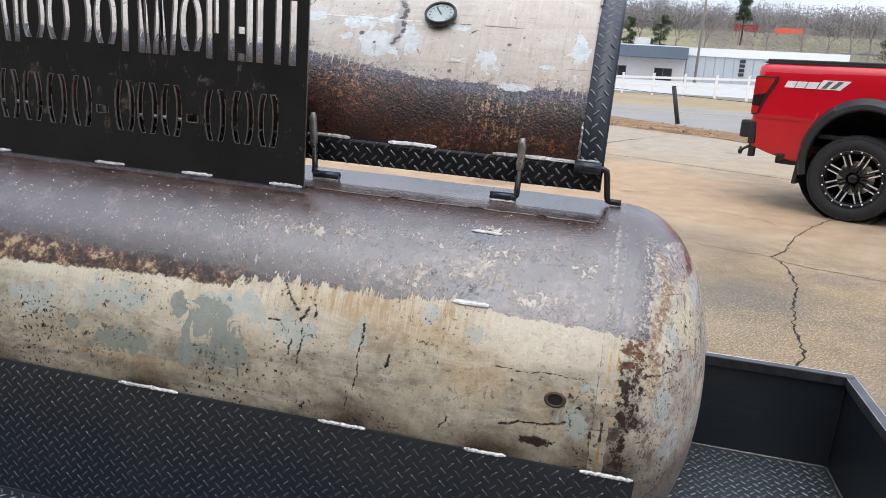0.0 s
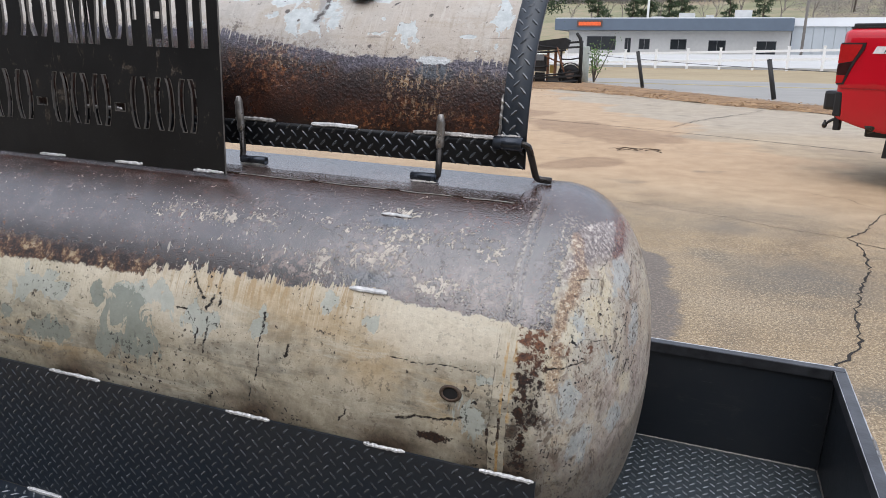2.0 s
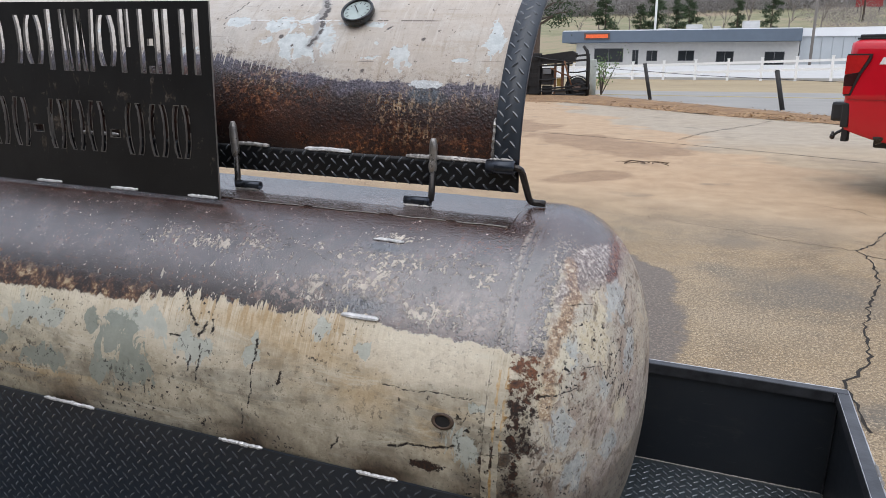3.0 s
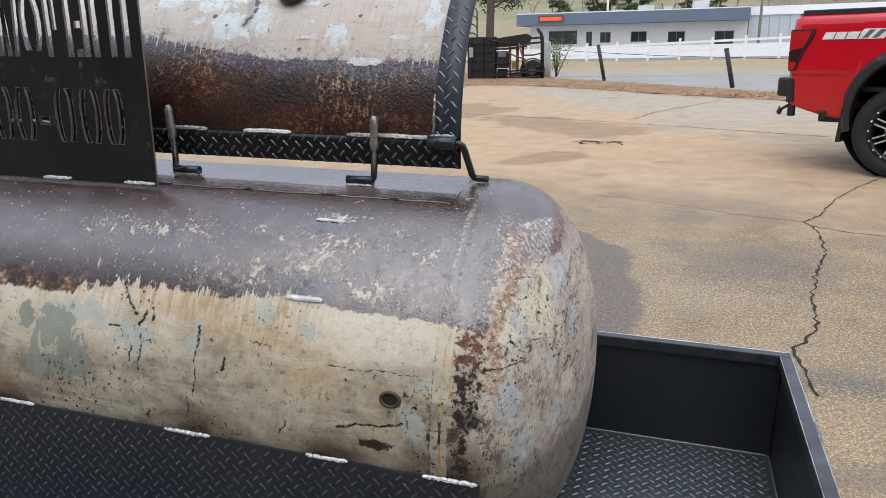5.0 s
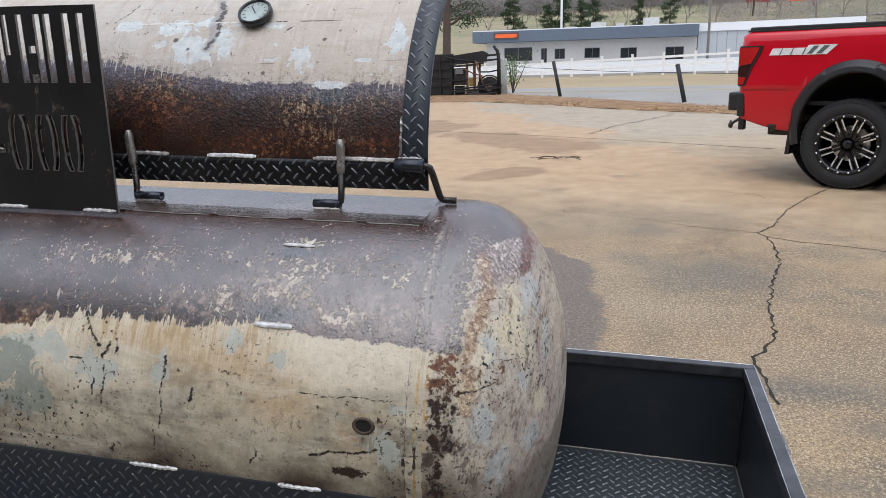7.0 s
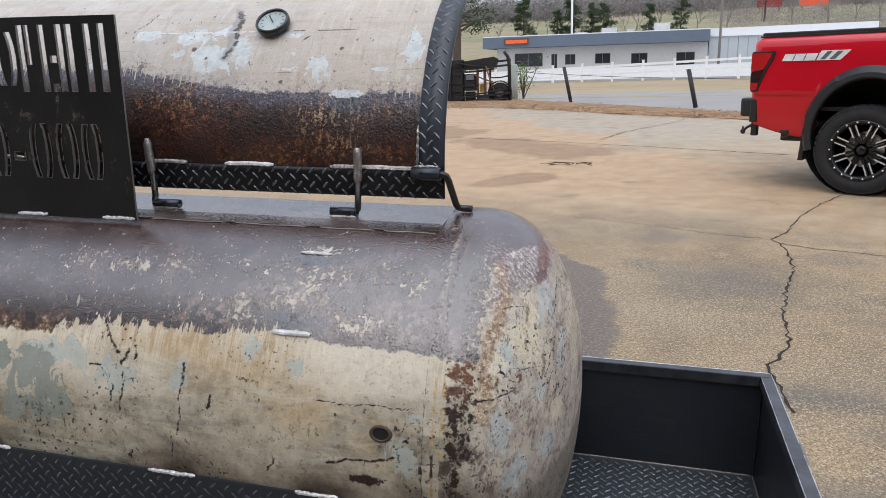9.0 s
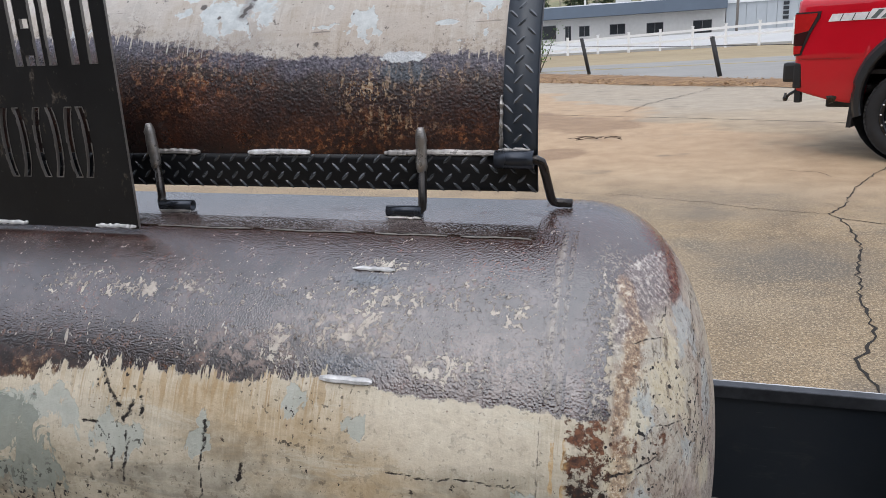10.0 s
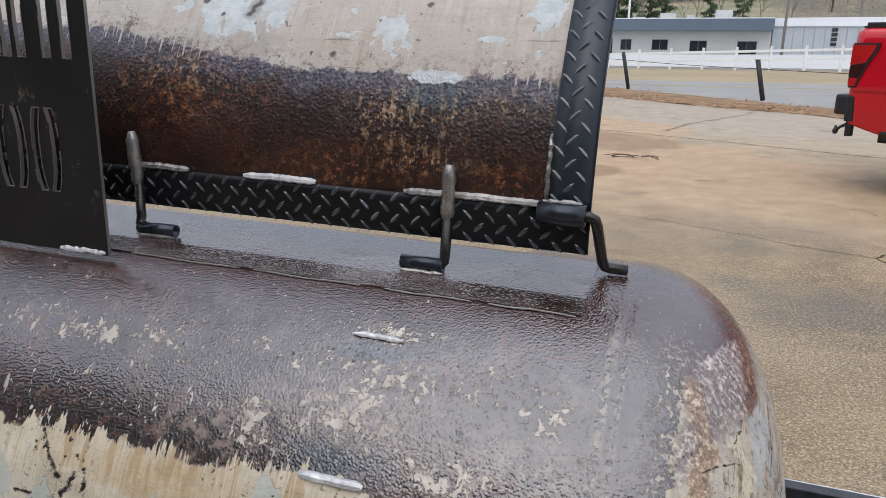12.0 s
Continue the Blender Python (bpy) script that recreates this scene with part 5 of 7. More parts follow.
# taller unseen part, placed where the tank mirrors something dark
tagged(part("wall_dark_reflection", box(-16, -4.604, -6.6, -6.4, -0.03, 8.2), M_UNSEEN_WALL, None), "taller plain dull grey wall, unseen, for the tank's dark reflection", "wall", kind="structure")


def ground_paint():
    n = Nodes("winter_grass_and_clay")
    co = n.coord()
    y = n.split(co)[1]
    a, b2, c = n.noise(co, 0.05, 4), n.noise(co, 0.6, 5), n.noise(co, 9, 5)
    v = n.m("ADD", n.m("MULTIPLY", a, 0.5), n.m("MULTIPLY_ADD", b2, 0.3, n.m("MULTIPLY", c, 0.2)))
    dry = n.ramp(v, [(0.35, (0.22, 0.165, 0.095)), (0.5, (0.31, 0.24, 0.14)), (0.65, (0.38, 0.30, 0.185))])
    hill = n.ramp(v, [(0.38, (0.12, 0.13, 0.06)), (0.48, (0.20, 0.19, 0.10)), (0.56, (0.28, 0.225, 0.14)), (0.66, (0.24, 0.175, 0.12))])
    return n.done(n.mix(n.step(y, 90, 110), dry, hill), 0.95, 0.0, n.bump(c, 0.5, 0.03))


def slab_paint():
    """Weathered exposed-aggregate concrete washed with orange clay, with damp and grey areas."""
    n = Nodes("clay_stained_concrete")
    co = n.coord()
    xy = n.split(co)
    x, y = xy[0], xy[1]
    broad, blot = n.noise(co, 0.22, 4, 0.5), n.noise(co, 0.8, 5, 0.55)
    mott, grit, sand = n.noise(co, 3.5, 5, 0.6), n.noise(co, 60, 3, 0.7), n.noise(co, 210, 2, 0.7)
    col = n.ramp(n.m("MULTIPLY_ADD", mott, 0.4, n.m("MULTIPLY", blot, 0.6)), [(0.40, (0.17, 0.116, 0.063)), (0.5, (0.28, 0.197, 0.108)), (0.59, (0.385, 0.272, 0.15))])
    col = n.mix(n.m("MULTIPLY", n.step(n.noise(n.scaled(co, 0.35, 0.55, 1), 1, 5), 0.47, 0.62), 0.6), col, (0.34, 0.27, 0.185))
    far = n.step(n.m("MULTIPLY_ADD", n.m("SUBTRACT", broad, 0.5), 9, y), 7.5, 12.5)
    col = n.mix(n.m("MULTIPLY", far, 0.75), col, n.ramp(mott, [(0.35, (0.335, 0.285, 0.222)), (0.65, (0.43, 0.37, 0.292))]))
    beyond = n.step(n.m("ADD", n.m("MULTIPLY_ADD", x, 0.35, y), n.m("MULTIPLY", n.m("SUBTRACT", n.noise(co, 1.3, 5, 0.6), 0.5), 2.2)), 4.2, 6.0)
    smooth = n.m("MULTIPLY_ADD", beyond, -0.72, 1.0)
    col = n.mix(n.m("MULTIPLY", n.m("MULTIPLY", beyond, n.m("SUBTRACT", 1.0, far)), 0.6), col, n.ramp(n.m("MULTIPLY_ADD", mott, 0.5, n.m("MULTIPLY", blot, 0.5)), [(0.40, (0.34, 0.245, 0.15)), (0.5, (0.45, 0.335, 0.21)), (0.6, (0.52, 0.40, 0.265))]))
    grey = n.m("MULTIPLY", n.step(blot, 0.50, 0.62), n.step(n.noise(co, 1.6, 6, 0.65), 0.42, 0.56))
    soft = n.m("MULTIPLY_ADD", n.noise(co, 3.2, 6, 0.68), 1.0, 0.0)
    for a, b, c, e in ((0.85, 3.15, 0.42, 0.4), (1.1, 1.64, 0.3, 0.1), (1.2, 1.1, 0.14, 0.1), (2.2, 5.4, 0.8, 0.4), (0.4, 5.0, 0.9, 0.35), (1.9, 2.6, 0.25, 0.35), (1.5, 0.75, 0.2, 0.12)):
        grey = most(n, grey, n.m("MULTIPLY", blob(n, x, y, a, b, c, e, soft, 0.6), 0.95))
    col = n.mix(n.m("MULTIPLY", n.m("MULTIPLY", grey, smooth), 0.75), col, n.ramp(grit, [(0.4, (0.085, 0.075, 0.06)), (0.6, (0.17, 0.15, 0.12))]))
    # washed-out orange clay fan on the far side of the trailer, with damp tongues
    clay = n.m("SUBTRACT", n.m("MULTIPLY_ADD", y, -0.42, n.m("MULTIPLY", x, -1.0)), n.m("MULTIPLY_ADD", n.m("SUBTRACT", n.noise(co, 0.45, 4), 0.5), 5.5, -4.6))
    clay = n.m("MULTIPLY", n.step(clay, -0.2, 0.25), n.step(y, 4.5, 7.0))
    col = n.mix(n.m("MULTIPLY", clay, 0.85), col, n.ramp(mott, [(0.35, (0.38, 0.24, 0.13)), (0.65, (0.47, 0.32, 0.19))]))
    ripple = n.m("MULTIPLY_ADD", n.noise(n.scaled(co, 1.0, 0.5, 1), 1.0, 5, 0.6), 0.9, 0.05)
    slant = n.m("MULTIPLY_ADD", n.m("ADD", x, 1.6), 0.85, y)
    tongue = most(n, blob(n, x, slant, -1.5, 10.9, 1.5, 1.0, ripple, 0.12), blob(n, x, n.m("MULTIPLY_ADD", n.m("ADD", x, 1.1), -0.8, y), -1.1, 7.2, 0.5, 0.5, ripple, 0.12), blob(n, x, y, -4.3, 13.2, 1.7, 1.6, ripple, 0.1))
    col = n.mix(n.m("MULTIPLY", tongue, 0.6), col, n.ramp(mott, [(0.35, (0.16, 0.085, 0.042)), (0.65, (0.23, 0.13, 0.068))]))
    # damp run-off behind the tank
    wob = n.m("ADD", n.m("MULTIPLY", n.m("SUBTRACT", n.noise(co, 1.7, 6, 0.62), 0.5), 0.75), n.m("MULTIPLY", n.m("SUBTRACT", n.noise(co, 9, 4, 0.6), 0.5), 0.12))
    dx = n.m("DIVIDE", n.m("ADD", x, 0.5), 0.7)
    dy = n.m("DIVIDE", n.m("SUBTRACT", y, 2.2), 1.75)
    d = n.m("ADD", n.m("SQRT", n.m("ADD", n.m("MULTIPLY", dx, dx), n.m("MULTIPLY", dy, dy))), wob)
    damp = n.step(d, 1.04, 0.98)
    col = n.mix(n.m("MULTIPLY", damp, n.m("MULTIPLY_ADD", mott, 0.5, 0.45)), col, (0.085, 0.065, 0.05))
    oil = n.step(n.noise(co, 1.1, 4, 0.5), 0.64, 0.71)
    col = n.mix(n.m("MULTIPLY", oil, 0.5), col, (0.075, 0.066, 0.052))
    chips = n.m("MULTIPLY", n.step(n.cells(co, 85), 0.34, 0.26), n.step(n.noise(co, 30, 3), 0.42, 0.5))
    stones = n.step(grit, 0.53, 0.58)
    col = n.mix(n.m("MULTIPLY", n.m("MULTIPLY", stones, smooth), 0.6), col, (0.47, 0.36, 0.225))
    col = n.mix(n.m("MULTIPLY", n.step(n.noise(co, 75, 4, 0.75), 0.51, 0.56), n.m("MULTIPLY", smooth, 0.7)), col, (0.10, 0.072, 0.045))
    col = n.mix(n.m("MULTIPLY", n.step(sand, 0.53, 0.6), n.m("MULTIPLY", smooth, 0.65)), col, (0.08, 0.06, 0.04))
    col = n.mix(n.m("MULTIPLY", n.step(n.noise(co, 120, 2, 0.6), 0.64, 0.67), n.m("MULTIPLY", smooth, 0.7)), col, (0.55, 0.46, 0.33))
    col = n.mix(n.m("MULTIPLY", chips, n.m("MULTIPLY", smooth, n.m("MULTIPLY_ADD", damp, -0.6, 0.75))), col, n.ramp(sand, [(0.4, (0.42, 0.29, 0.13)), (0.6, (0.56, 0.47, 0.34))]))
    spots = most(n, *(blob(n, x, y, a, b, c, e, soft, 0.7) for a, b, c, e in ((0.88, 3.35, 0.35, 0.32), (0.5, 4.4, 0.4, 0.16), (1.15, 1.7, 0.32, 0.1), (1.58, 2.6, 0.16, 0.12), (1.2, 1.39, 0.12, 0.07), (0.98, 0.98, 0.16, 0.07))))
    col = n.mix(n.m("MULTIPLY", spots, 0.45), col, n.ramp(sand, [(0.4, (0.085, 0.075, 0.062)), (0.6, (0.16, 0.14, 0.115))]))
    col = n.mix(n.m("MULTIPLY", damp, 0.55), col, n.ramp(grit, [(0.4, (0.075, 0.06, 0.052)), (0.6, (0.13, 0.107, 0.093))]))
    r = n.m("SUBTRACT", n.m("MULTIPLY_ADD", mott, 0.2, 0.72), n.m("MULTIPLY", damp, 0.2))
    return n.done(col, r, 0.0, n.bump(n.m("ADD", n.m("MULTIPLY", grit, 0.7), n.m("MULTIPLY", sand, 0.4)), 0.5, 0.003))


def asphalt():
    n = Nodes("worn_asphalt")
    co = n.coord()
    v = n.m("MULTIPLY_ADD", n.noise(co, 0.4, 4), 0.6, n.m("MULTIPLY", n.noise(co, 40, 3), 0.4))
    return n.done(n.ramp(v, [(0.35, (0.215, 0.205, 0.188)), (0.65, (0.30, 0.285, 0.26))]), 0.85, 0.0, n.bump(n.noise(co, 120, 2), 0.3, 0.004))


def litter_paint():
    n = Nodes("leaf_litter_and_clay")
    co = n.coord()
    v = n.m("MULTIPLY_ADD", n.noise(co, 2.5, 4), 0.5, n.m("MULTIPLY", n.noise(co, 22, 4, 0.7), 0.5))
    return n.done(n.ramp(v, [(0.33, (0.10, 0.055, 0.028)), (0.5, (0.24, 0.14, 0.07)), (0.66, (0.36, 0.235, 0.12))]), 0.95, 0.0, n.bump(n.noise(co, 30, 4), 0.8, 0.03))


M_PALE = plain("pale_lot", (0.45, 0.44, 0.42), 0.85, 0.0, 0.08, 3)
M_CRACK = plain("crack_shadow", (0.02, 0.016, 0.012), 0.95)
M_WHITE = plain("white_fence_paint", (0.78, 0.78, 0.77), 0.6, 0, 0.06, 4)
M_BARK = plain("pine_bark", (0.085, 0.062, 0.048), 0.95, 0, 0.4, 12, 0.8)
# twigs lightened: distance haze is put into the colour
M_TWIG = plain("hazed_bare_twigs", (0.22, 0.19, 0.165), 0.95, 0, 0.3, 3)
M_POST = plain("dark_fence_post", (0.03, 0.029, 0.028), 0.7, 0, 0.4, 20, 0.4)


def land(x, y):
    """Height of the ground."""
    h = -0.03
    if y > 46:
        h += 0.82 * min(1, (y - 46) / 32) + 0.25 * math.sin(x * 0.05) * min(1, max(0, (y - 50) / 40))
    if y > 92:
        t = min(1, (y - 92) / 130)
        h += 14.0 * (t ** 0.9) + 1.2 * noise.noise((x * 0.013, y * 0.013, 3.0)) * t
    if y > 240:
        h += (y - 240) * 0.085
    return h


gx = sorted({*np.linspace(-60, 60, 41).tolist(), *np.linspace(-900, -60, 13).tolist(), *np.linspace(60, 900, 13).tolist()})
gy = sorted({*np.linspace(-900, 0, 10).tolist(), *np.linspace(0, 130, 53).tolist(), *np.linspace(130, 400, 28).tolist(), 600, 1000})
gverts = [(x, y, land(x, y)) for y in gy for x in gx]
gfaces = [(j * len(gx) + i, j * len(gx) + i + 1, (j + 1) * len(gx) + i + 1, (j + 1) * len(gx) + i) for j in range(len(gy) - 1) for i in range(len(gx) - 1)]
me = bpy.data.meshes.new("ground")
me.from_pydata(gverts, [], gfaces)
for p in me.polygons:
    p.use_smooth = True
me.materials.append(ground_paint())
tagged(new("ground", me), "dry winter grass rising to a hill", "ground", kind="structure")


def sheet(name, outline, z, thick, mat, label, cat):
    bb = bmesh.new()
    top = [bb.verts.new((x, y, z)) for x, y in outline]
    low = [bb.verts.new((x, y, z - thick)) for x, y in outline]
    bb.faces.new(top)
    k = len(top)
    for i in range(k):
        bb.faces.new((top[i], low[i], low[(i + 1) % k], top[(i + 1) % k]))
    return tagged(part(name, bb, mat, None), label, cat, kind="structure")


slab_edge = [(12, 3.5), (5.5, 12.2), (2.3, 16.5), (0.5, 17.7), (-1.85, 20.2), (-4.6, 22.6), (-8, 22.2), (-16, 24)]
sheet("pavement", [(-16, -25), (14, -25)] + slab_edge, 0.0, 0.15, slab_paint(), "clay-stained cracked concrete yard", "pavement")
sheet("road", [(30, -24), (5, 13.5), (-4.7, 27.8), (-9.2, 33.4), (60, 33.0), (60, -24)], -0.012, 0.1, asphalt(), "worn grey asphalt road", "road")
M_YELLOW = plain("faded_yellow_line", (0.42, 0.33, 0.13), 0.8, 0, 0.2, 6)
for d in (0.0, 0.28):
    sheet("trim_road_line", [(-30, 29.2 + d), (40, 27.6 + d), (40, 27.72 + d), (-30, 29.32 + d)], -0.007, 0.004, M_YELLOW, "faded yellow road line", "road line")
sheet("pavement_lot", [(-70, 50.6), (70, 50.6), (70, 52), (-70, 52)], 0.24, 0.3, M_PALE, "pale kerb edge of the far lot", "pavement")
bb = bmesh.new()
pv = [[bb.verts.new((x, y, land(x, y) + 0.05)) for x in (-70, -30, -15, 0, 15, 30, 70)] for y in (52, 60, 70, 78, 88)]
for j in range(4):
    for i in range(6):
        bb.faces.new((pv[j][i], pv[j][i + 1], pv[j + 1][i + 1], pv[j + 1][i]))
tagged(part("pavement_far", bb, M_PALE, None), "pale concrete lot before the building", "pavement", kind="structure")

# leaf-strewn verge between yard and road
bb = bmesh.new()
near = [(5.4, 12.1), (2.25, 16.4), (0.45, 17.6), (-1.9, 20.1), (-4.6, 22.5), (-8, 22.1), (-16, 23.9)]
far_ = [(6.4, 13.0), (2.8, 18.0), (0.9, 20.7), (-2.0, 24.6), (-4.8, 28.0), (-9, 33), (-18, 38)]
rowsv = []
for i in range(len(near) - 1):
    for s in range(8):
        t = s / 8
        a = Vector(near[i]).lerp(Vector(near[i + 1]), t)
        c = Vector(far_[i]).lerp(Vector(far_[i + 1]), t)
        rowsv.append([bb.verts.new((*a.lerp(c, k / 8), 0.006 + 0.09 * math.sin(math.pi * k / 8) + 0.035 * noise.noise((a.x * 2 + k, a.y * 2, 0)))) for k in range(9)])
for r0, r1 in zip(rowsv, rowsv[1:]):
    for k in range(8):
        bb.faces.new((r0[k], r0[k + 1], r1[k + 1], r1[k]))
tagged(part("verge", bb, litter_paint(), None, "", True), "strip of clay and dead leaves beside the road", "verge", kind="structure")
rng = random.Random(3)
bb = bmesh.new()
for _ in range(7000):
    i = rng.randrange(1, 5)
    a = Vector(near[i]).lerp(Vector(near[i + 1]), rng.random())
    c = Vector(far_[i]).lerp(Vector(far_[i + 1]), rng.random())
    p = a.lerp(c, max(-0.12, min(1, rng.gauss(0.35, 0.28))))
    s, ang, tilt = rng.uniform(0.012, 0.034), rng.uniform(0, 6.3), rng.uniform(-0.5, 0.5)
    z = 0.02 + 0.07 * rng.random()
    vs = [bb.verts.new((p.x + s * math.cos(ang + k * 1.57) * (1 if k % 2 else 0.6), p.y + s * math.sin(ang + k * 1.57), z + s * tilt * math.cos(k * 1.57))) for k in range(4)]
    bb.faces.new(vs)
tagged(part("dead_leaves", bb, [plain("dead_leaf", (0.34, 0.21, 0.105), 0.9, 0, 0.5, 3)], None), "scattered brown dead leaves on the verge", "leaves", kind="stuff")


def ribbon(name, pts, width, label, seed, jag=0.03, z=0.0025):
    """A jagged open crack along a line of points."""
    rg = random.Random(seed)
    fine = []
    for a, c in zip(pts, pts[1:]):
        a, c = Vector((*a, 0)), Vector((*c, 0))
        k = max(3, int((c - a).length / 0.045))
        nn = Vector((-(c - a).y, (c - a).x, 0)).normalized()
        fine += [a.lerp(c, i / k) + nn * rg.gauss(0, jag) * (0.4 if i == 0 else 1) for i in range(k)]
    fine.append(Vector((*pts[-1], 0)))
    bbb = bmesh.new()
    prev = None
    for i, p in enumerate(fine):
        d = (fine[min(i + 1, len(fine) - 1)] - fine[max(i - 1, 0)]).normalized()
        nn = Vector((-d.y, d.x, 0))
        w = width * rg.uniform(0.35, 1.3)
        cur = [bbb.verts.new(p + nn * w / 2 + Vector((0, 0, z))), bbb.verts.new(p - nn * w / 2 + Vector((0, 0, z)))]
        if prev:
            bbb.faces.new((prev[0], prev[1], cur[1], cur[0]))
        prev = cur
    return tagged(part(name, bbb, M_CRACK, None), label, "crack", kind="structure")


ribbon("pavement_crack", [(2.25, 6.5), (1.87, 5.85), (1.62, 5.3), (1.4, 4.64), (1.27, 4.43), (1.32, 4.17), (1.28, 3.57), (1.18, 3.28), (1.13, 2.96), (1.05, 2.6), (1.035, 2.32), (1.0, 2.18), (0.885, 1.98), (0.89, 1.85), (0.9, 1.7), (0.911, 1.52)], 0.013, "jagged open crack in the concrete", 1, 0.009)
ribbon("pavement_crack", [(1.31, 4.3), (1.47, 4.19), (1.68, 4.13), (1.9, 4.03), (2.3, 3.95), (2.9, 3.7)], 0.009, "fine jagged crack in the concrete", 2, 0.014)
ribbon("pavement_crack", [(1.27, 4.43), (0.97, 4.52), (0.65, 4.68), (0.2, 4.91), (-0.28, 5.1), (-0.9, 5.2)], 0.006, "fine jagged crack in the concrete", 3, 0.02)
ribbon("pavement_crack", [(1.64, 5.7), (1.5, 6.0), (1.2, 6.15)], 0.006, "fine jagged crack in the concrete", 9, 0.02)
ribbon("pavement_joint", [(-9, 15.0), (-3.4, 12.45), (-1.45, 11.63), (0.45, 10.68), (2.3, 9.65), (6, 7.5)], 0.028, "straight joint between concrete slabs", 4, 0.004)
ribbon("pavement_crack", [(-0.39, 11.78), (0.05, 13.4), (0.4, 14.2), (0.85, 15.2), (1.3, 16.6)], 0.02, "fine jagged crack in the concrete", 5, 0.03)
ribbon("pavement_crack", [(-5.5, 18.2), (-3.2, 19.2), (-1.8, 18.9)], 0.02, "fine jagged crack in the concrete", 6, 0.05)

# twig lying on the slab
bb = bmesh.new()
rng = random.Random(12)
base = Vector((-0.55, 8.45, 0.012))
for k in range(9):
    a = base + Vector((rng.uniform(-0.35, 0.3), rng.uniform(-0.12, 0.12), 0))
    d = Vector((rng.uniform(0.1, 0.35) * rng.choice((-1, 1)), rng.uniform(-0.12, 0.12), rng.uniform(0.0, 0.03)))
    tube([a, a + d * 0.5 + Vector((0, 0.015, 0.012)), a + d], [0.006, 0.004, 0.002], 5, bb)
tagged(part("fallen_twig", bb, plain("dead_twig", (0.07, 0.045, 0.03), 0.9), None), "small dead branch lying on the concrete", "branch")

# ---- roadside: leaning posts, cable, white fence ----
posts = [((-2.12, 25.1), (-2.37, 25.08), 1.2), ((1.77, 20.78), (1.53, 20.8), 1.05), ((5.6, 16.6), (5.4, 16.6), 1.05)]
for (x, y), (tx, ty), h in posts:
    post = thing("leaning_post", "dark round fence post leaning in the verge", "post", pose(x, y, 0), "roadside posts")
    part("shaft", tube([(0, 0, 0), (tx - x, ty - y, h)], 0.062, 14), M_POST, post, "", True)
    part("cap", tube([(tx - x, ty - y, h), (tx - x, ty - y, h + 0.012)], 0.066, 14), M_POST, post)
pale = thing("concrete_post", "short pale grey concrete post", "post", pose(-4.6, 27.9, 0))
part("shaft", tube([(0, 0, 0), (0, 0, 0.6), (0.01, 0, 1.3), (0.01, 0, 1.36)], [0.15, 0.14, 0.135, 0.11], 16), plain("pale_concrete", (0.36, 0.38, 0.34), 0.9, 0, 0.25, 8), pale, "", True)
bb = bmesh.new()
ends = [(-4.6, 27.9, 1.1), (-2.3, 25.1, 0.95), (1.57, 20.8, 0.82), (5.45, 16.6, 0.8)]
line = []
for a, c in zip(ends, ends[1:]):
    a, c = Vector(a), Vector(c)
    line += [a.lerp(c, i / 8) - Vector((0, 0, 0.05 * (i / 8) * (1 - i / 8) * 2)) for i in range(8)]
tagged(part("sagging_cable", tube(line + [Vector(ends[-1])], 0.008, 6, bb), M_POST, None), "dark cable slung from post to post", "cable")

fence = thing("white_fence", "white two-rail board fence along the road", "fence", pose(0, 50, 0))
FX = [-13.6 + 1.98 * k for k in range(26)]
for k, x in enumerate(FX):
    zt = 1.33 + 0.031 * x
    part("post", box(x - 0.075, x + 0.075, -0.075, 0.075, -0.05, zt + 0.05), M_WHITE, fence)
    part("post_cap", box(x - 0.1, x + 0.1, -0.1, 0.1, zt + 0.05, zt + 0.1, 0.02), M_WHITE, fence)
    if k:
        x0 = FX[k - 1]
        for lo, hi in ((-0.25, -0.1), (-0.78, -0.63)):
            za, zb = 1.33 + 0.031 * x0, zt
            part("rail", prism([(x0 + 0.076, za + lo), (x - 0.076, zb + lo), (x - 0.076, zb + hi), (x0 + 0.076, za + hi)], -0.03, 0.03), M_WHITE, fence)

# ---- low building across the road ----
BY = 85.0


def bx(x):
    return 0.35 + (x - 0.35) * 1.684


def bz(z):
    return 1.29 + (z - 1.29) * 1.684


M_BLOCK = plain("pale_block_wall", (0.52, 0.51, 0.49), 0.9, 0, 0.1, 3, 0.3)
M_FASC = plain("slate_blue_fascia", (0.105, 0.135, 0.175), 0.6, 0, 0.08, 2)
M_PANE = plain("dark_window_glass", (0.02, 0.024, 0.028), 0.12, 0, 0.2, 2)
M_FRAME = plain("window_frame_grey", (0.12, 0.12, 0.125), 0.6)
M_METAL = plain("pale_metal_cladding", (0.42, 0.45, 0.47), 0.55, 0.2, 0.06, 2)
M_ROOF = plain("white_roof", (0.74, 0.75, 0.76), 0.6, 0, 0.05, 1)
M_UNIT = plain("weathered_roof_unit", (0.46, 0.46, 0.45), 0.6, 0, 0.2, 2)
shop = thing("low_building", "single-storey grey block building with a slate-blue fascia", "building", pose(0, BY, 0))
B0, B1, BASE, EAVE, TOPZ = bx(-9.5), bx(4.25), 0.3, bz(2.45), bz(3.19)
wins = [(bx(a), bx(c), bz(lo), bz(hi)) for a, c, lo, hi in ((-8.28, -6.35, 1.2, 2.1), (-5.77, -5.36, 0.75, 2.0), (-4.85, -4.15, 1.27, 1.95), (-2.86, -1.85, 1.28, 1.94), (-0.52, 0.53, 1.2, 1.88), (2.33, 3.48, 1.0, 1.85))]
xs = sorted({B0, B1, *(v for w in wins for v in w[:2])})
zs = sorted({BASE, EAVE, *(v for w in wins for v in w[2:])})
bb = bmesh.new()
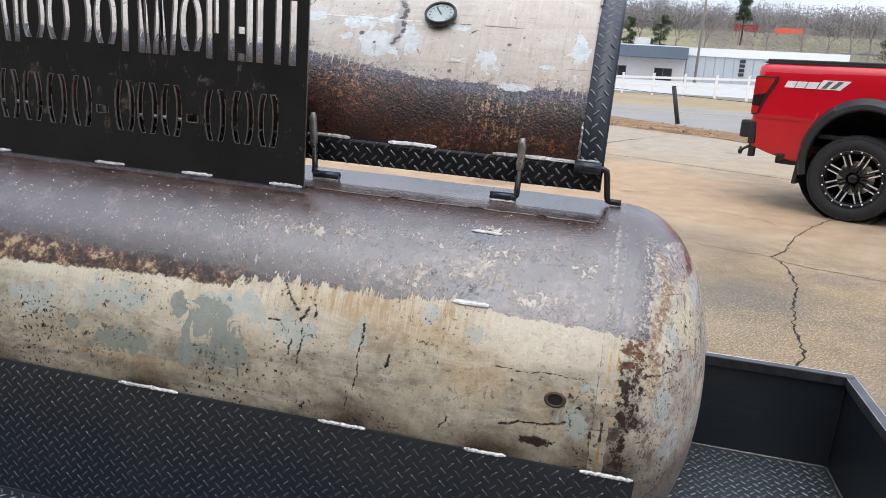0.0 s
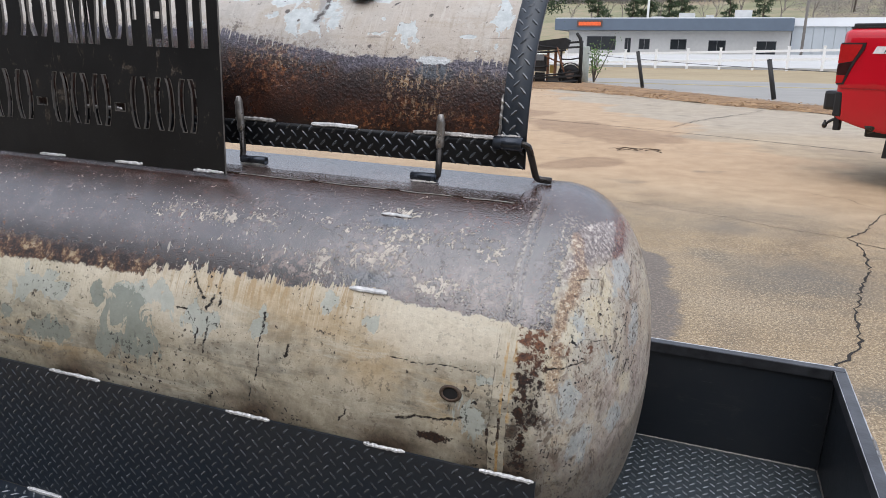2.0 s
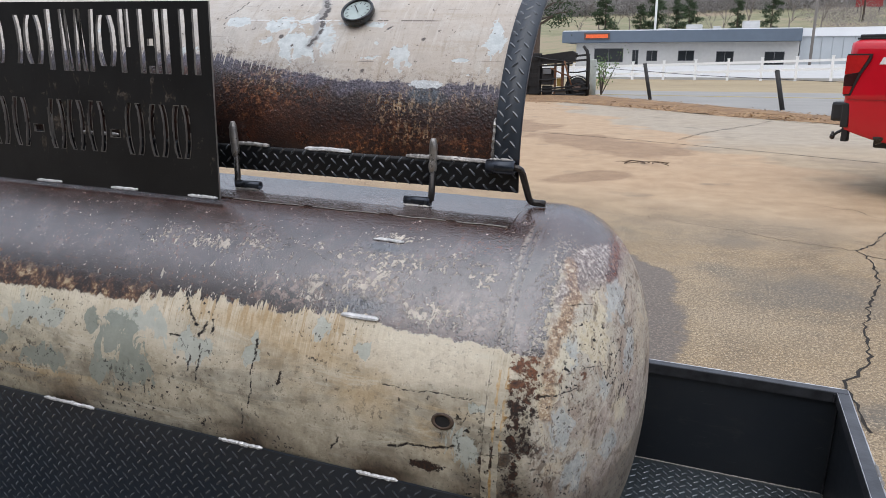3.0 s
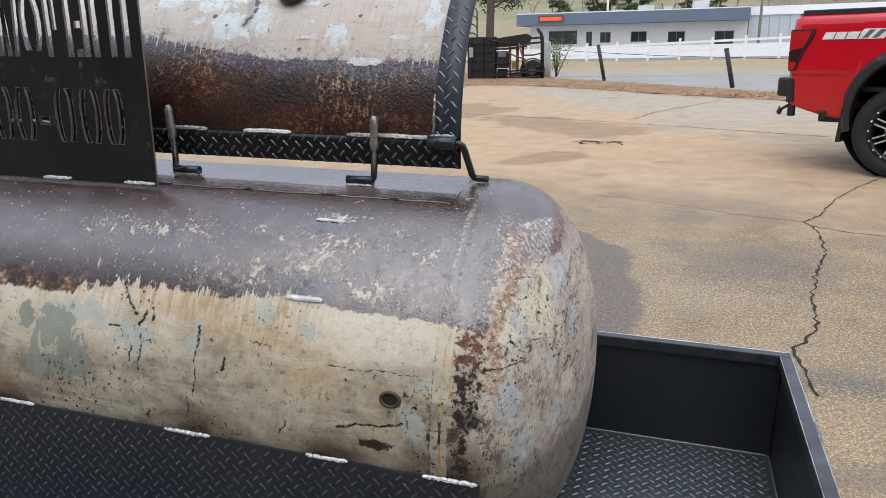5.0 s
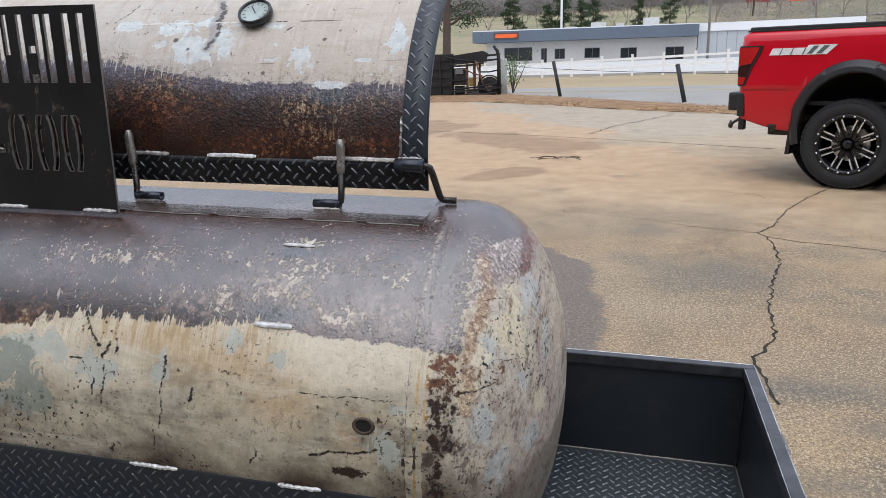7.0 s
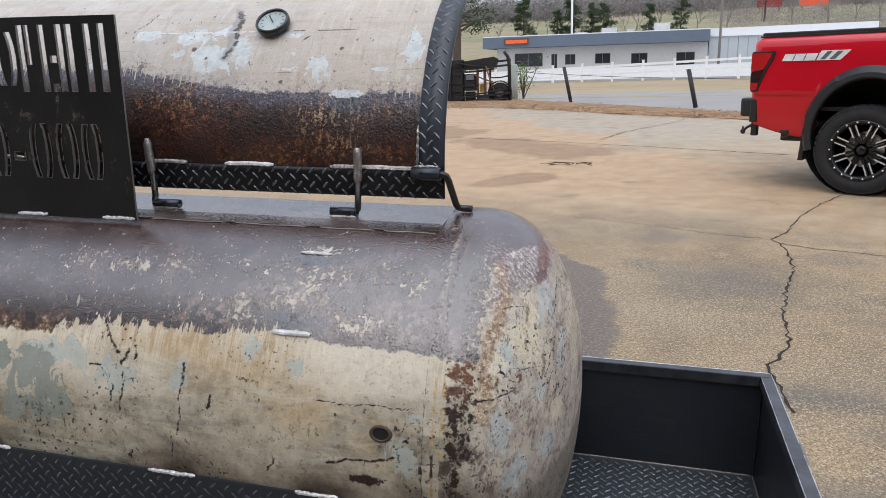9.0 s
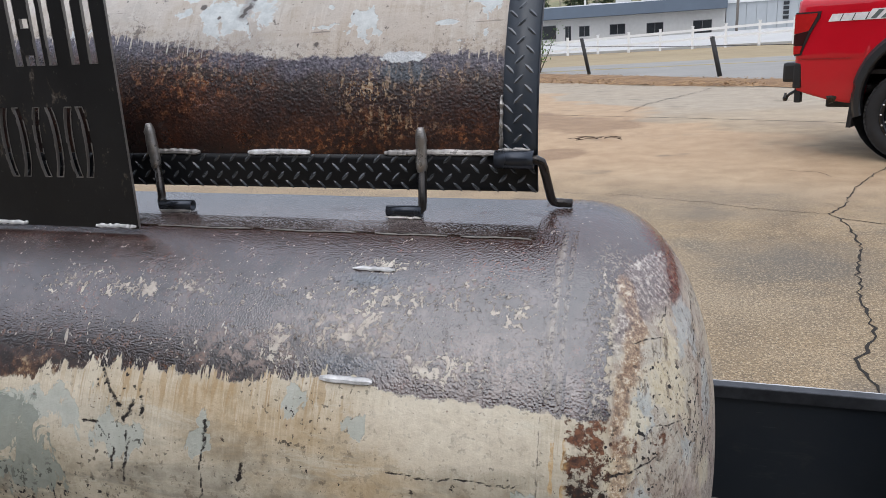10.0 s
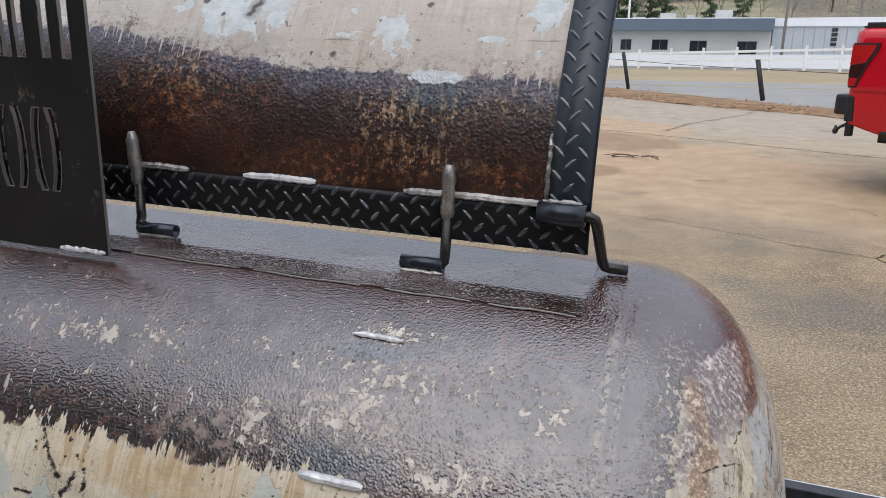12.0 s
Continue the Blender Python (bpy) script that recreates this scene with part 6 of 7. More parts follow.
for i in range(len(xs) - 1):
    for j in range(len(zs) - 1):
        cx, cz = (xs[i] + xs[i + 1]) / 2, (zs[j] + zs[j + 1]) / 2
        if not any(w[0] < cx < w[1] and w[2] < cz < w[3] for w in wins):
            box(xs[i], xs[i + 1], 0, 0.25, zs[j], zs[j + 1], 0, bb)
bmesh.ops.remove_doubles(bb, verts=bb.verts, dist=0.001)
part("front_wall", bb, M_BLOCK, shop, "pale grey block wall")
part("rear_wall", box(B0, B1, 19.7, 20, BASE, EAVE), M_BLOCK, shop)
for x in (B0, B1 - 0.25):
    part("side_wall", box(x, x + 0.25, 0.25, 19.7, BASE, EAVE), M_BLOCK, shop)
part("fascia", box(bx(-10.35), bx(4.3), -1.2, 20.2, EAVE + 0.02, TOPZ, 0.03), M_FASC, shop, "slate-blue sheet fascia")
part("roof", box(bx(-10.3), bx(4.25), -1.1, 20.1, TOPZ + 0.004, TOPZ + 0.1), M_ROOF, shop, "white flat roof")
for a, c, lo, hi in wins:
    w = part("window", box(a + 0.06, c - 0.06, 0.12, 0.14, lo + 0.06, hi - 0.06), M_PANE, shop, "dark window pane")
    for q in ((a, c, lo, lo + 0.06), (a, c, hi - 0.06, hi), (a, a + 0.06, lo + 0.06, hi - 0.06), (c - 0.06, c, lo + 0.06, hi - 0.06), ((a + c) / 2 - 0.03, (a + c) / 2 + 0.03, lo + 0.06, hi - 0.06)):
        part("window_bar", box(q[0], q[1], 0.06, 0.13, q[2], q[3]), M_FRAME, w)
board = part("shop_sign", box(bx(-8.87), bx(-7.19), -1.32, -1.205, bz(2.66), bz(3.07)), plain("sign_board_brown", (0.10, 0.06, 0.05), 0.6), shop, "dark board with a bright orange bar")
part("sign_bar", box(bx(-8.75), bx(-7.3), -1.36, -1.325, bz(2.75), bz(2.98)), plain("orange_sign", (0.85, 0.13, 0.03), 0.5), board, "bright orange bar")
for x0, x1, h in ((-2.6, -1.6, 0.45), (0.9, 1.95, 0.65), (-4.4, -3.6, 0.2), (-0.9, -0.4, 0.3)):
    unit = part("roof_unit", box(bx(x0), bx(x1), 4, 5.6, TOPZ + 0.1, TOPZ + 0.1 + h * 1.5, 0.04), M_UNIT, shop, "pale rooftop air unit")
shed = thing("metal_warehouse", "pale metal-clad warehouse beside the low building", "building", pose(0, BY, 0))
W0, W1 = bx(4.32), bx(14)
x = W0
while x < W1:
    part("wall_panel", box(x, min(W1, x + 1.0) - 0.03, 0.5, 0.6, 0.3, bz(2.75), 0.012), M_METAL, shed, "pale metal cladding sheet")
    x += 1.0
part("body", box(W0, W1, 0.62, 20, 0.3, bz(2.7)), M_METAL, shed)
part("roof", prism([(W0, bz(2.75)), (W1, bz(2.75)), (W1, bz(3.3)), (W0, bz(3.25))], 0.3, 20.2), M_ROOF, shed, "white metal roof")
for k in range(4):
    part("window", box(bx(7.6) + 0.03, bx(7.95), 0.42, 0.455, bz(1.6 + 0.28 * k), bz(1.8 + 0.28 * k)), M_PANE, shed)
mast = thing("utility_pole", "tall thin grey utility pole", "pole", pose(bx(4.95) * 0.93, 79, 0.4))
part("shaft", tube([(0, 0, 0), (0.1, 0, 14)], [0.14, 0.1], 10), plain("weathered_pole", (0.22, 0.20, 0.18), 0.9), mast, "", True)
mast2 = thing("sign_mast", "white post with a small red sign", "sign", pose(bx(-5.9), 112, 2.5))
part("shaft", tube([(0, 0, 0), (0, 0, 9.4)], 0.16, 8), M_WHITE, mast2)
part("panel", box(-1.0, 0.6, -0.1, 0.1, 9.4, 10.8), plain("sign_red", (0.55, 0.12, 0.10), 0.6), mast2, "small red sign")
# signs on the far hill
for x, y, z, w, h, c in ((26.5, 180, 11.3, 5.0, 1.5, (0.25, 0.03, 0.03)), (35.5, 180, 11.2, 6.0, 1.2, (0.8, 0.10, 0.03))):
    hs = thing("hill_sign", "long red sign on the far hillside", "sign", pose(x, y, land(x, y)))
    up = max(0.8, z + 0.9 - land(x, y))
    part("panel", box(-w / 2, w / 2, -0.15, 0.15, up, up + h, 0.03), plain("hill_sign_red", c, 0.6), hs)
    for s in (-0.4, 0.4):
        part("leg", box(w * s - 0.12, w * s + 0.12, -0.1, 0.1, -0.2, up), M_POST, hs)
sheet("road_far", [(8, 150), (70, 132), (70, 134), (8, 152.2)], 7.4, 0.3, M_PALE, "pale road on the far hillside", "road")


# ---- trees ----
def leaf_paint(name, dark, lite):
    n = Nodes(name)
    g = n.t.nodes.new("ShaderNodeNewGeometry")
    col = n.ramp(g.outputs["Random Per Island"], [(0.0, dark), (1.0, lite)])
    return n.done(col, 0.85, 0.0)


M_PINE = leaf_paint("pine_needles", (0.018, 0.034, 0.014), (0.055, 0.085, 0.032))
M_LEAF = leaf_paint("young_leaves", (0.05, 0.10, 0.02), (0.13, 0.21, 0.06))
# brush made paler to paint in the haze on the hill
M_BRUSH = leaf_paint("hazed_brush", (0.17, 0.145, 0.125), (0.27, 0.235, 0.205))


def scatter(bm_, centre, radius, count, size, rg, flat=1.0):
    for _ in range(count):
        d = Vector((rg.gauss(0, 1), rg.gauss(0, 1), rg.gauss(0, 1) * flat))
        p = centre + d * radius * 0.5
        a = Vector((rg.gauss(0, 1), rg.gauss(0, 1), rg.gauss(0, 1))).normalized() * size * rg.uniform(0.6, 1.4)
        c = a.orthogonal().normalized() * size * rg.uniform(0.3, 0.7)
        vs = [bm_.verts.new(q) for q in (p - a, p + c, p + a * 0.9, p - c)]
        bm_.faces.new(vs)


def pine(x, y, h, seed, label, spread=0.24, bare=0.22, mat=None):
    rg = random.Random(seed)
    t = thing("pine_tree", label, "tree", pose(x, y, land(x, y) - 0.1))
    lean = rg.uniform(-0.02, 0.02) * h
    trunk = part("trunk", tube([(0, 0, 0), (lean * 0.5, 0, h * 0.5), (lean, 0, h)], [0.022 * h, 0.014 * h, 0.003 * h], 8), M_BARK, t, "", True)
    bb_, cc = bmesh.new(), bmesh.new()
    for k in range(26):
        f = bare + (1 - bare) * (k + rg.random()) / 26
        reach = spread * h * (1.05 - f) ** 0.6 * rg.uniform(0.55, 1.15)
        a = rg.uniform(0, 6.28)
        o = Vector((lean * f, 0, h * f))
        e = o + Vector((math.cos(a) * reach, math.sin(a) * reach, reach * rg.uniform(-0.1, 0.35)))
        tube([o, o.lerp(e, 0.5) + Vector((0, 0, 0.05 * reach)), e], [0.006 * h, 0.004 * h, 0.0015 * h], 4, bb_)
        for s in (0.45, 0.75, 1.0):
            scatter(cc, o.lerp(e, s), 0.085 * h * rg.uniform(0.6, 1.2), 42, 0.02 * h, rg, 0.6)
    part("limbs", bb_, M_BARK, t)
    part("crown", cc, mat or M_PINE, t, "dark needle clumps")
    return t


def bare_tree(x, y, h, seed, label="leafless grey-brown winter tree"):
    rg = random.Random(seed)
    t = thing("bare_tree", label, "tree", pose(x, y, land(x, y) - 0.1), "leafless trees")
    bb_ = bmesh.new()

    def grow(p, d, ln, r, depth):
        e = p + d * ln
        tube([p, p.lerp(e, 0.5) + Vector((rg.gauss(0, 0.04), rg.gauss(0, 0.04), 0)) * ln, e], [r, r * 0.8, r * 0.55], 4 if depth else 6, bb_)
        if depth < 4:
            for _ in range(3 if depth < 3 else 4):
                nd = (d + Vector((rg.gauss(0, 0.5), rg.gauss(0, 0.5), rg.gauss(0.1, 0.3)))).normalized()
                grow(p.lerp(e, rg.uniform(0.55, 1.0)), nd, ln * rg.uniform(0.5, 0.75), r * 0.5, depth + 1)

    grow(Vector((0, 0, 0)), Vector((0, 0, 1)), h * 0.34, h * 0.016, 0)
    part("crown", bb_, M_TWIG, t)
    return t


pine(0.9, 122, 5.6, 1, "dark pine tree on the hillside", 0.34, 0.1)
pine(5.5, 121, 6.0, 2, "broad dark pine tree on the hillside", 0.42, 0.05)
pine(-8.0, 124, 6.0, 3, "dark pine tree on the hillside", 0.4)
pine(-6.0, 121, 6.0, 14, "dark pine tree on the hillside", 0.4)
pine(-18.2, 118, 7.5, 4, "tall dark pine tree on the hillside", 0.36)
pine(-13.2, 120, 5.4, 5, "dark pine tree on the hillside", 0.36)
pine(38.2, 120, 6.3, 6, "dark evergreen on the hillside", 0.4, 0.0)
pine(-10.6, 117, 7.6, 21, "dark pine tree on the hillside", 0.3)
pine(21.5, 150, 9.0, 17, "tall dark pine on the ridge", 0.26, 0.5)
for k, (x, y, h) in enumerate(((-22, 116, 7), (-15.5, 126, 7), (-10, 128, 6.5), (-3, 128, 6), (11, 160, 8), (17, 165, 9), (21, 150, 8), (24.5, 140, 8.5), (29, 118, 8), (33, 122, 9), (36, 115, 8), (40, 120, 9), (30, 140, 9), (44, 118, 9), (38, 130, 10), (-20, 122, 9), (-17, 119, 8), (-12, 123, 8.5), (-9, 119, 8), (-5, 123, 8), (-1, 119, 7.5), (2.5, 126, 9), (8, 122, 8), (13, 128, 9), (26, 120, 8))):
    bare_tree(x, y, h, 40 + k)

# big pine by the junk trailer
rg = random.Random(77)
big = thing("large_pine", "large rough-barked pine with a drooping crown", "tree", pose(-8.2, 33, -0.03))
part("trunk", tube([(0, 0, 0), (0.05, 0, 1.8), (0.12, 0, 4), (0.3, 0, 8), (0.4, 0, 11)], [0.24, 0.19, 0.16, 0.12, 0.04], 12), M_BARK, big, "rough grey-brown bark", True)
bl, bc = bmesh.new(), bmesh.new()
for k in range(34):
    z = 2.6 + 8.2 * (k + rg.random()) / 34
    a = rg.uniform(0, 6.28)
    ln = rg.uniform(1.2, 2.6) * (1.25 - z / 14)
    o = Vector((0.05 + z * 0.03, 0, z))
    e = o + Vector((math.cos(a) * ln, math.sin(a) * ln, rg.uniform(-0.2, 0.9)))
    tube([o, o.lerp(e, 0.5) + Vector((0, 0, 0.2)), e], [0.055, 0.035, 0.012], 5, bl)
    for s in (0.5, 0.75, 1.0):
        scatter(bc, o.lerp(e, s), 0.5, 55, 0.07, rg, 0.7)
part("limbs", bl, M_BARK, big)
part("crown", bc, M_PINE, big, "dark needle clumps")
# bush and sapling behind the junk trailer
for x, y, h, s, lab in ((-9.9, 31.5, 3.0, 5, "overgrown green bush beside the pine"), (-4.35, 28.6, 1.9, 6, "thin green sapling beside the concrete post")):
    sp = thing("sapling", lab, "bush", pose(x, y, -0.03))
    rgs = random.Random(s)
    bb, cc = bmesh.new(), bmesh.new()
    for k in range(7):
        tip = Vector((rgs.gauss(0, 0.16 * h), rgs.gauss(0, 0.16 * h), h * rgs.uniform(0.6, 1.0)))
        tube([(0, 0, 0), tip * 0.5 + Vector((0.03, 0, 0)), tip], [0.025, 0.016, 0.005], 5, bb)
        for q in (0.45, 0.7, 0.95):
            scatter(cc, tip * q, 0.12 * h, 16, 0.05, rgs)
    part("stems", bb, M_BARK, sp)
    part("leaves", cc, M_LEAF, sp, "fresh green leaves")

# far woods and brush on the hill
rg = random.Random(5)
bb = bmesh.new()
for _ in range(2100):
    x, y = rg.uniform(-120, 150), rg.uniform(200, 250)
    z, h = land(x, y), rg.uniform(3.5, 8.0) + 1.5 * noise.noise((x * 0.06, 0, 0))
    tube([(x, y, z), (x + rg.gauss(0, 0.3), y, z + h)], [0.1, 0.03], 3, bb)
    for _k in range(7):
        scatter(bb, Vector((x + rg.gauss(0, 1.2), y, z + h * rg.uniform(0.1, 0.95))), 1.4, 16, 0.26, rg)
# woods coloured close to the sky, with haze painted in
tagged(part("far_woods", bb, leaf_paint("hazed_winter_woods", (0.17, 0.158, 0.15), (0.26, 0.242, 0.225)), None), "grey-brown leafless woods along the far ridge", "woods", kind="stuff")
bb = bmesh.new()
for _ in range(700):
    x, y = rg.uniform(13, 75), rg.uniform(108, 190)
    z = land(x, y)
    for _k in range(4):
        scatter(bb, Vector((x + rg.gauss(0, 0.8), y, z + rg.uniform(0.1, 1.7))), 1.1, 20, 0.11, rg)
tagged(part("hill_brush", bb, M_BRUSH, None), "tangled brown brush on the hillside", "brush", kind="stuff")


# ---- junk trailer standing on its side by the road ----
M_JUNK = plain("rusty_black_frame", (0.014, 0.013, 0.013), 0.7, 0.2, 0.6, 10, 0.5)
M_JUNKR = plain("rust_brown_frame", (0.16, 0.075, 0.04), 0.85, 0.1, 0.4, 10, 0.5)
M_TYRE = plain("black_rubber", (0.011, 0.011, 0.012), 0.75, 0, 0.3, 30, 0.5)
junk = thing("junk_trailer", "old black flatbed trailer tipped up on its side", "trailer", pose(0, 25.5, 0))
part("deck_panel", box(-7.15, -6.06, 0, 0.12, 0.0, 1.56, 0.02), M_JUNK, junk, "black planked deck panel")
part("top_panel", prism([(-6.05, 1.2), (-4.85, 1.33), (-4.8, 1.55), (-4.95, 1.64), (-6.05, 1.5)], 0.0, 0.25), M_JUNK, junk)
part("tool_box", box(-6.02, -5.62, -0.1, 0.3, 0.45, 1.05, 0.02), M_JUNK, junk, "dark steel box")
part("battery_box", box(-5.95, -5.66, -0.16, -0.105, 0.84, 1.02, 0.01), plain("grey_cover", (0.12, 0.125, 0.13), 0.6), junk)
part("low_panel", box(-6.02, -5.66, 0.0, 0.2, 0.02, 0.42, 0.02), M_JUNK, junk)
part("grey_plate", box(-5.52, -5.13, -0.05, 0.02, -0.02, 0.26, 0.01), plain("dull_grey_plate", (0.13, 0.115, 0.10), 0.8), junk)
for z0, z1, y in ((0.17, 0.37, -0.1), (1.16, 1.37, -0.08), (1.33, 1.38, 0.1)):
    part("cross_bar", prism([(-6.15, z0), (-4.33, z0 + 0.14), (-4.33, z0 + 0.21), (-6.15, z0 + 0.07)], y - 0.04, y + 0.04), M_JUNK, junk, "bent steel bar")
for x, w, mt in ((-5.55, 0.07, M_JUNKR), (-5.28, 0.09, M_JUNKR), (-5.08, 0.06, M_JUNK)):
    part("upright", box(x - w / 2, x + w / 2, -0.02, 0.1, 0.0, 1.32, 0.01), mt, junk, "rusty frame member")
part("mast", tube([(-4.36, 0, 0.0), (-4.37, 0, 1.35), (-4.42, 0, 1.62), (-4.56, 0, 1.8)], [0.07, 0.065, 0.06, 0.05], 10), M_JUNK, junk, "bent black upright", True)
wheel_j = part("wheel", lathe([(-0.1, 0.16), (-0.11, 0.22), (-0.1, 0.32), (-0.05, 0.36), (0.05, 0.36), (0.1, 0.32), (0.11, 0.22), (0.1, 0.16)], 28, "y", (-4.74, 0.1, 0.36)), M_TYRE, junk, "flat old tyre", True)
part("rim", lathe([(-0.06, 0.005), (-0.05, 0.1), (-0.09, 0.155), (0.0, 0.16)], 20, "y", (-4.74, 0.1, 0.36)), plain("rusty_rim", (0.16, 0.11, 0.09), 0.7), wheel_j)
part("mudguard", lathe([(-0.12, 0.40), (-0.12, 0.43), (0.14, 0.43), (0.14, 0.40)], 28, "y", (-4.74, 0.1, 0.36)), M_JUNK, junk)
part("yellow_plate", box(-5.5, -5.3, 0.12, 0.16, 0.4, 0.68, 0.01), plain("dull_yellow", (0.40, 0.27, 0.07), 0.7), junk)
for z in (0.12, 0.42, 0.72, 1.02, 1.32):
    part("slat", box(-7.12, -6.08, -0.035, -0.005, z - 0.02, z + 0.13, 0.006), M_JUNK, junk, "scuffed black board")
for x in (-7.0, -6.55, -6.12):
    part("rib", box(x - 0.03, x + 0.03, -0.09, -0.036, 0.02, 1.54, 0.008), M_JUNK, junk)
for k, (x0, z0, x1, z1, r) in enumerate(((-6.1, 1.12, -4.9, 1.22, 0.035), (-6.0, 0.3, -4.4, 0.5, 0.03), (-5.7, 1.05, -4.95, 0.75, 0.025), (-5.6, 0.1, -4.4, 0.16, 0.04), (-6.1, 0.62, -5.5, 0.66, 0.03), (-5.2, 1.3, -4.9, 0.4, 0.03), (-5.0, 0.9, -4.4, 0.95, 0.025), (-6.3, 1.45, -5.2, 1.28, 0.03))):
    mid_ = ((x0 + x1) / 2, -0.13, (z0 + z1) / 2 - 0.03)
    part("frame_bar", tube([(x0, -0.12, z0), mid_, (x1, -0.1, z1)], r, 7), M_JUNKR if k in (2, 5) else M_JUNK, junk, "", True)
part("scuffed_plate", box(-7.05, -6.9, -0.1, -0.091, 0.85, 1.2, 0.004), plain("pale_scuff", (0.3, 0.3, 0.29), 0.8), junk)
# green tube rack behind it
M_GREEN = plain("faded_green_tube", (0.03, 0.075, 0.035), 0.6, 0, 0.3)
rack = thing("green_rack", "green bent-tube rack behind the trailer", "rack", pose(-8.1, 29.5, 0))
for z in (1.4, 1.75, 2.1, 2.45, 2.8):
    part("tube", tube([(-1.2, 0, z), (0.1, 0, z + 0.02), (0.24, 0, z - 0.08), (0.28, 0, z - 0.3)], 0.03, 8), M_GREEN, rack)
for x in (-1.1, -0.4, 0.27):
    part("leg", tube([(x, 0, 0), (x, 0, 2.6)], 0.032, 8), M_GREEN, rack)

# ---- the red pickup ----
def car_paint():
    n = Nodes("red_car_paint")
    co = n.coord()
    col = n.ramp(n.noise(co, 2.0, 3), [(0.3, (0.47, 0.002, 0.012)), (0.7, (0.53, 0.003, 0.015))])
    return n.done(col, 0.32, 0.0, n.bump(n.noise(co, 400, 2), 0.02, 0.0005), Specular_IOR_Level=0.15, Coat_Weight=1.0, Coat_Roughness=0.04)


M_RED = car_paint()
M_TRIM = plain("textured_black_plastic", (0.011, 0.011, 0.012), 0.42, 0, 0.2, 80, 0.3)
M_RIM = plain("gloss_black_rim", (0.012, 0.012, 0.013), 0.22, 0.3)
M_MILL = plain("milled_aluminium", (0.75, 0.75, 0.76), 0.28, 0.7)
M_GLASS = plain("dark_tinted_glass", (0.012, 0.014, 0.016), 0.06, 0, 0.1, 3, 0.0)
M_LENS = plain("red_lens", (0.42, 0.012, 0.012), 0.15, 0, 0.2, 30, 0.05, Coat_Weight=0.6)
M_LENSD = plain("smoked_lens", (0.035, 0.01, 0.01), 0.15, 0, 0.2, 30, 0.05)
TX, TY, TW = 1.3, 6.42, 2.02
WX, WZ, WR = 2.36, 0.425, 0.425
truck = thing("pickup_truck", "bright red four-door pickup with black wheels, parked on the yard", "pickup truck", pose(2.36, 6.5, 0, 0, 0, -28) @ pose(-WX, -TY - 0.08, 0))


FXW = WX + 3.55

def flank(z):
    """How far the body side stands in from its widest line at a height."""
    if z > 1.3:
        return 0.028 * ((z - 1.3) / 0.2) ** 2 + 0.012 + 0.042 * (max(0, z - 1.425) / 0.075) ** 2
    if z > 0.95:
        return 0.012 * (1 - ((1.3 - z) / 0.35)) + 0.004 * math.sin((z - 0.95) * 9)
    return 0.012 + 0.05 * ((0.95 - z) / 0.4) ** 2


def side(x0, x1, low, high, y, sgn, deep=0.07, cols=70, rows_=36):
    """A body side between a lower and an upper line, curved in section and folded in at its edges."""
    bb_ = bmesh.new()
    grid = []
    for i in range(cols + 1):
        x = x0 + (x1 - x0) * i / cols
        lo, hi = low(x), high(x)
        line_ = [bb_.verts.new((x, y + sgn * (flank(lo) + deep), lo + 0.004))]
        for j in range(rows_ + 1):
            z = lo + (hi - lo) * j / rows_
            tuck = 0.02 * max(0, 1 - (x - x0) / 0.05) ** 2
            line_.append(bb_.verts.new((x, y + sgn * (flank(z) + tuck), z)))
        line_.append(bb_.verts.new((x, y + sgn * (flank(hi) + deep), hi - 0.002)))
        grid.append(line_)
    for a, b_ in zip(grid, grid[1:]):
        for j in range(len(a) - 1):
            bb_.faces.new((a[j], b_[j], b_[j + 1], a[j + 1]))
    for line_ in (grid[0], grid[-1]):
        bb_.faces.new(line_)
    return bb_


def arch_low(cx, base):
    def f(x):
        d = (x - cx - 0.02) / (0.535 * 0.9)
        return max(base(x), WZ + 0.12 + 0.02 + 0.535 * 1.02 * math.sqrt(1 - d * d)) if abs(d) < 1 else base(x)
    return f


for sgn, y in ((1, TY), (-1, TY + TW)):
    bed = part("bed_side", side(TX, 3.62, arch_low(WX, lambda x: 0.52 + 0.13 * max(0, 1 - (x - TX) / 0.5) ** 1.5), lambda x: 1.5 - 0.04 * max(0, 1 - (x - TX) / 0.12) ** 2, y, sgn), M_RED, truck, "glossy red bed side", True)
    # fender flare
    fl = bmesh.new()
    ring = []
    for a in range(0, 65):
        t = radians(196 - 106 * a / 32)
        c, s_ = math.cos(t), math.sin(t)
        ro = 0.60 if 8 < a < 56 else 0.585
        ring.append([fl.verts.new((WX + 0.02 + r * 0.9 * c, y + sgn * o, WZ + 0.14 + r * 1.02 * s_)) for r, o in ((0.515, 0.05), (0.515, -0.05), (0.53, -0.064), (ro - 0.01 - (0.02 if 22 < a < 38 else 0), -0.058), (ro + 0.015 - (0.02 if 22 < a < 38 else 0), -0.03), (ro + 0.03, 0.004))])
    for r0, r1 in zip(ring, ring[1:]):
        for k in range(5):
            fl.faces.new((r0[k], r0[k + 1], r1[k + 1], r1[k]))
    flare = part("fender_flare", fl, plain("flare_plastic", (0.009, 0.0095, 0.0105), 0.4, 0, 0.3, 60, 0.3), truck, "textured black fender flare")
    # wheel well
    part("wheel_well", lathe([(0.05, 0.56), (0.62, 0.56), (0.62, 0.02)] if sgn > 0 else [(-0.05, 0.56), (-0.62, 0.56), (-0.62, 0.02)], 32, "y", (WX + 0.02, y, WZ + 0.1)), plain("dark_wheel_well", (0.035, 0.035, 0.037), 0.8), truck, "", True)
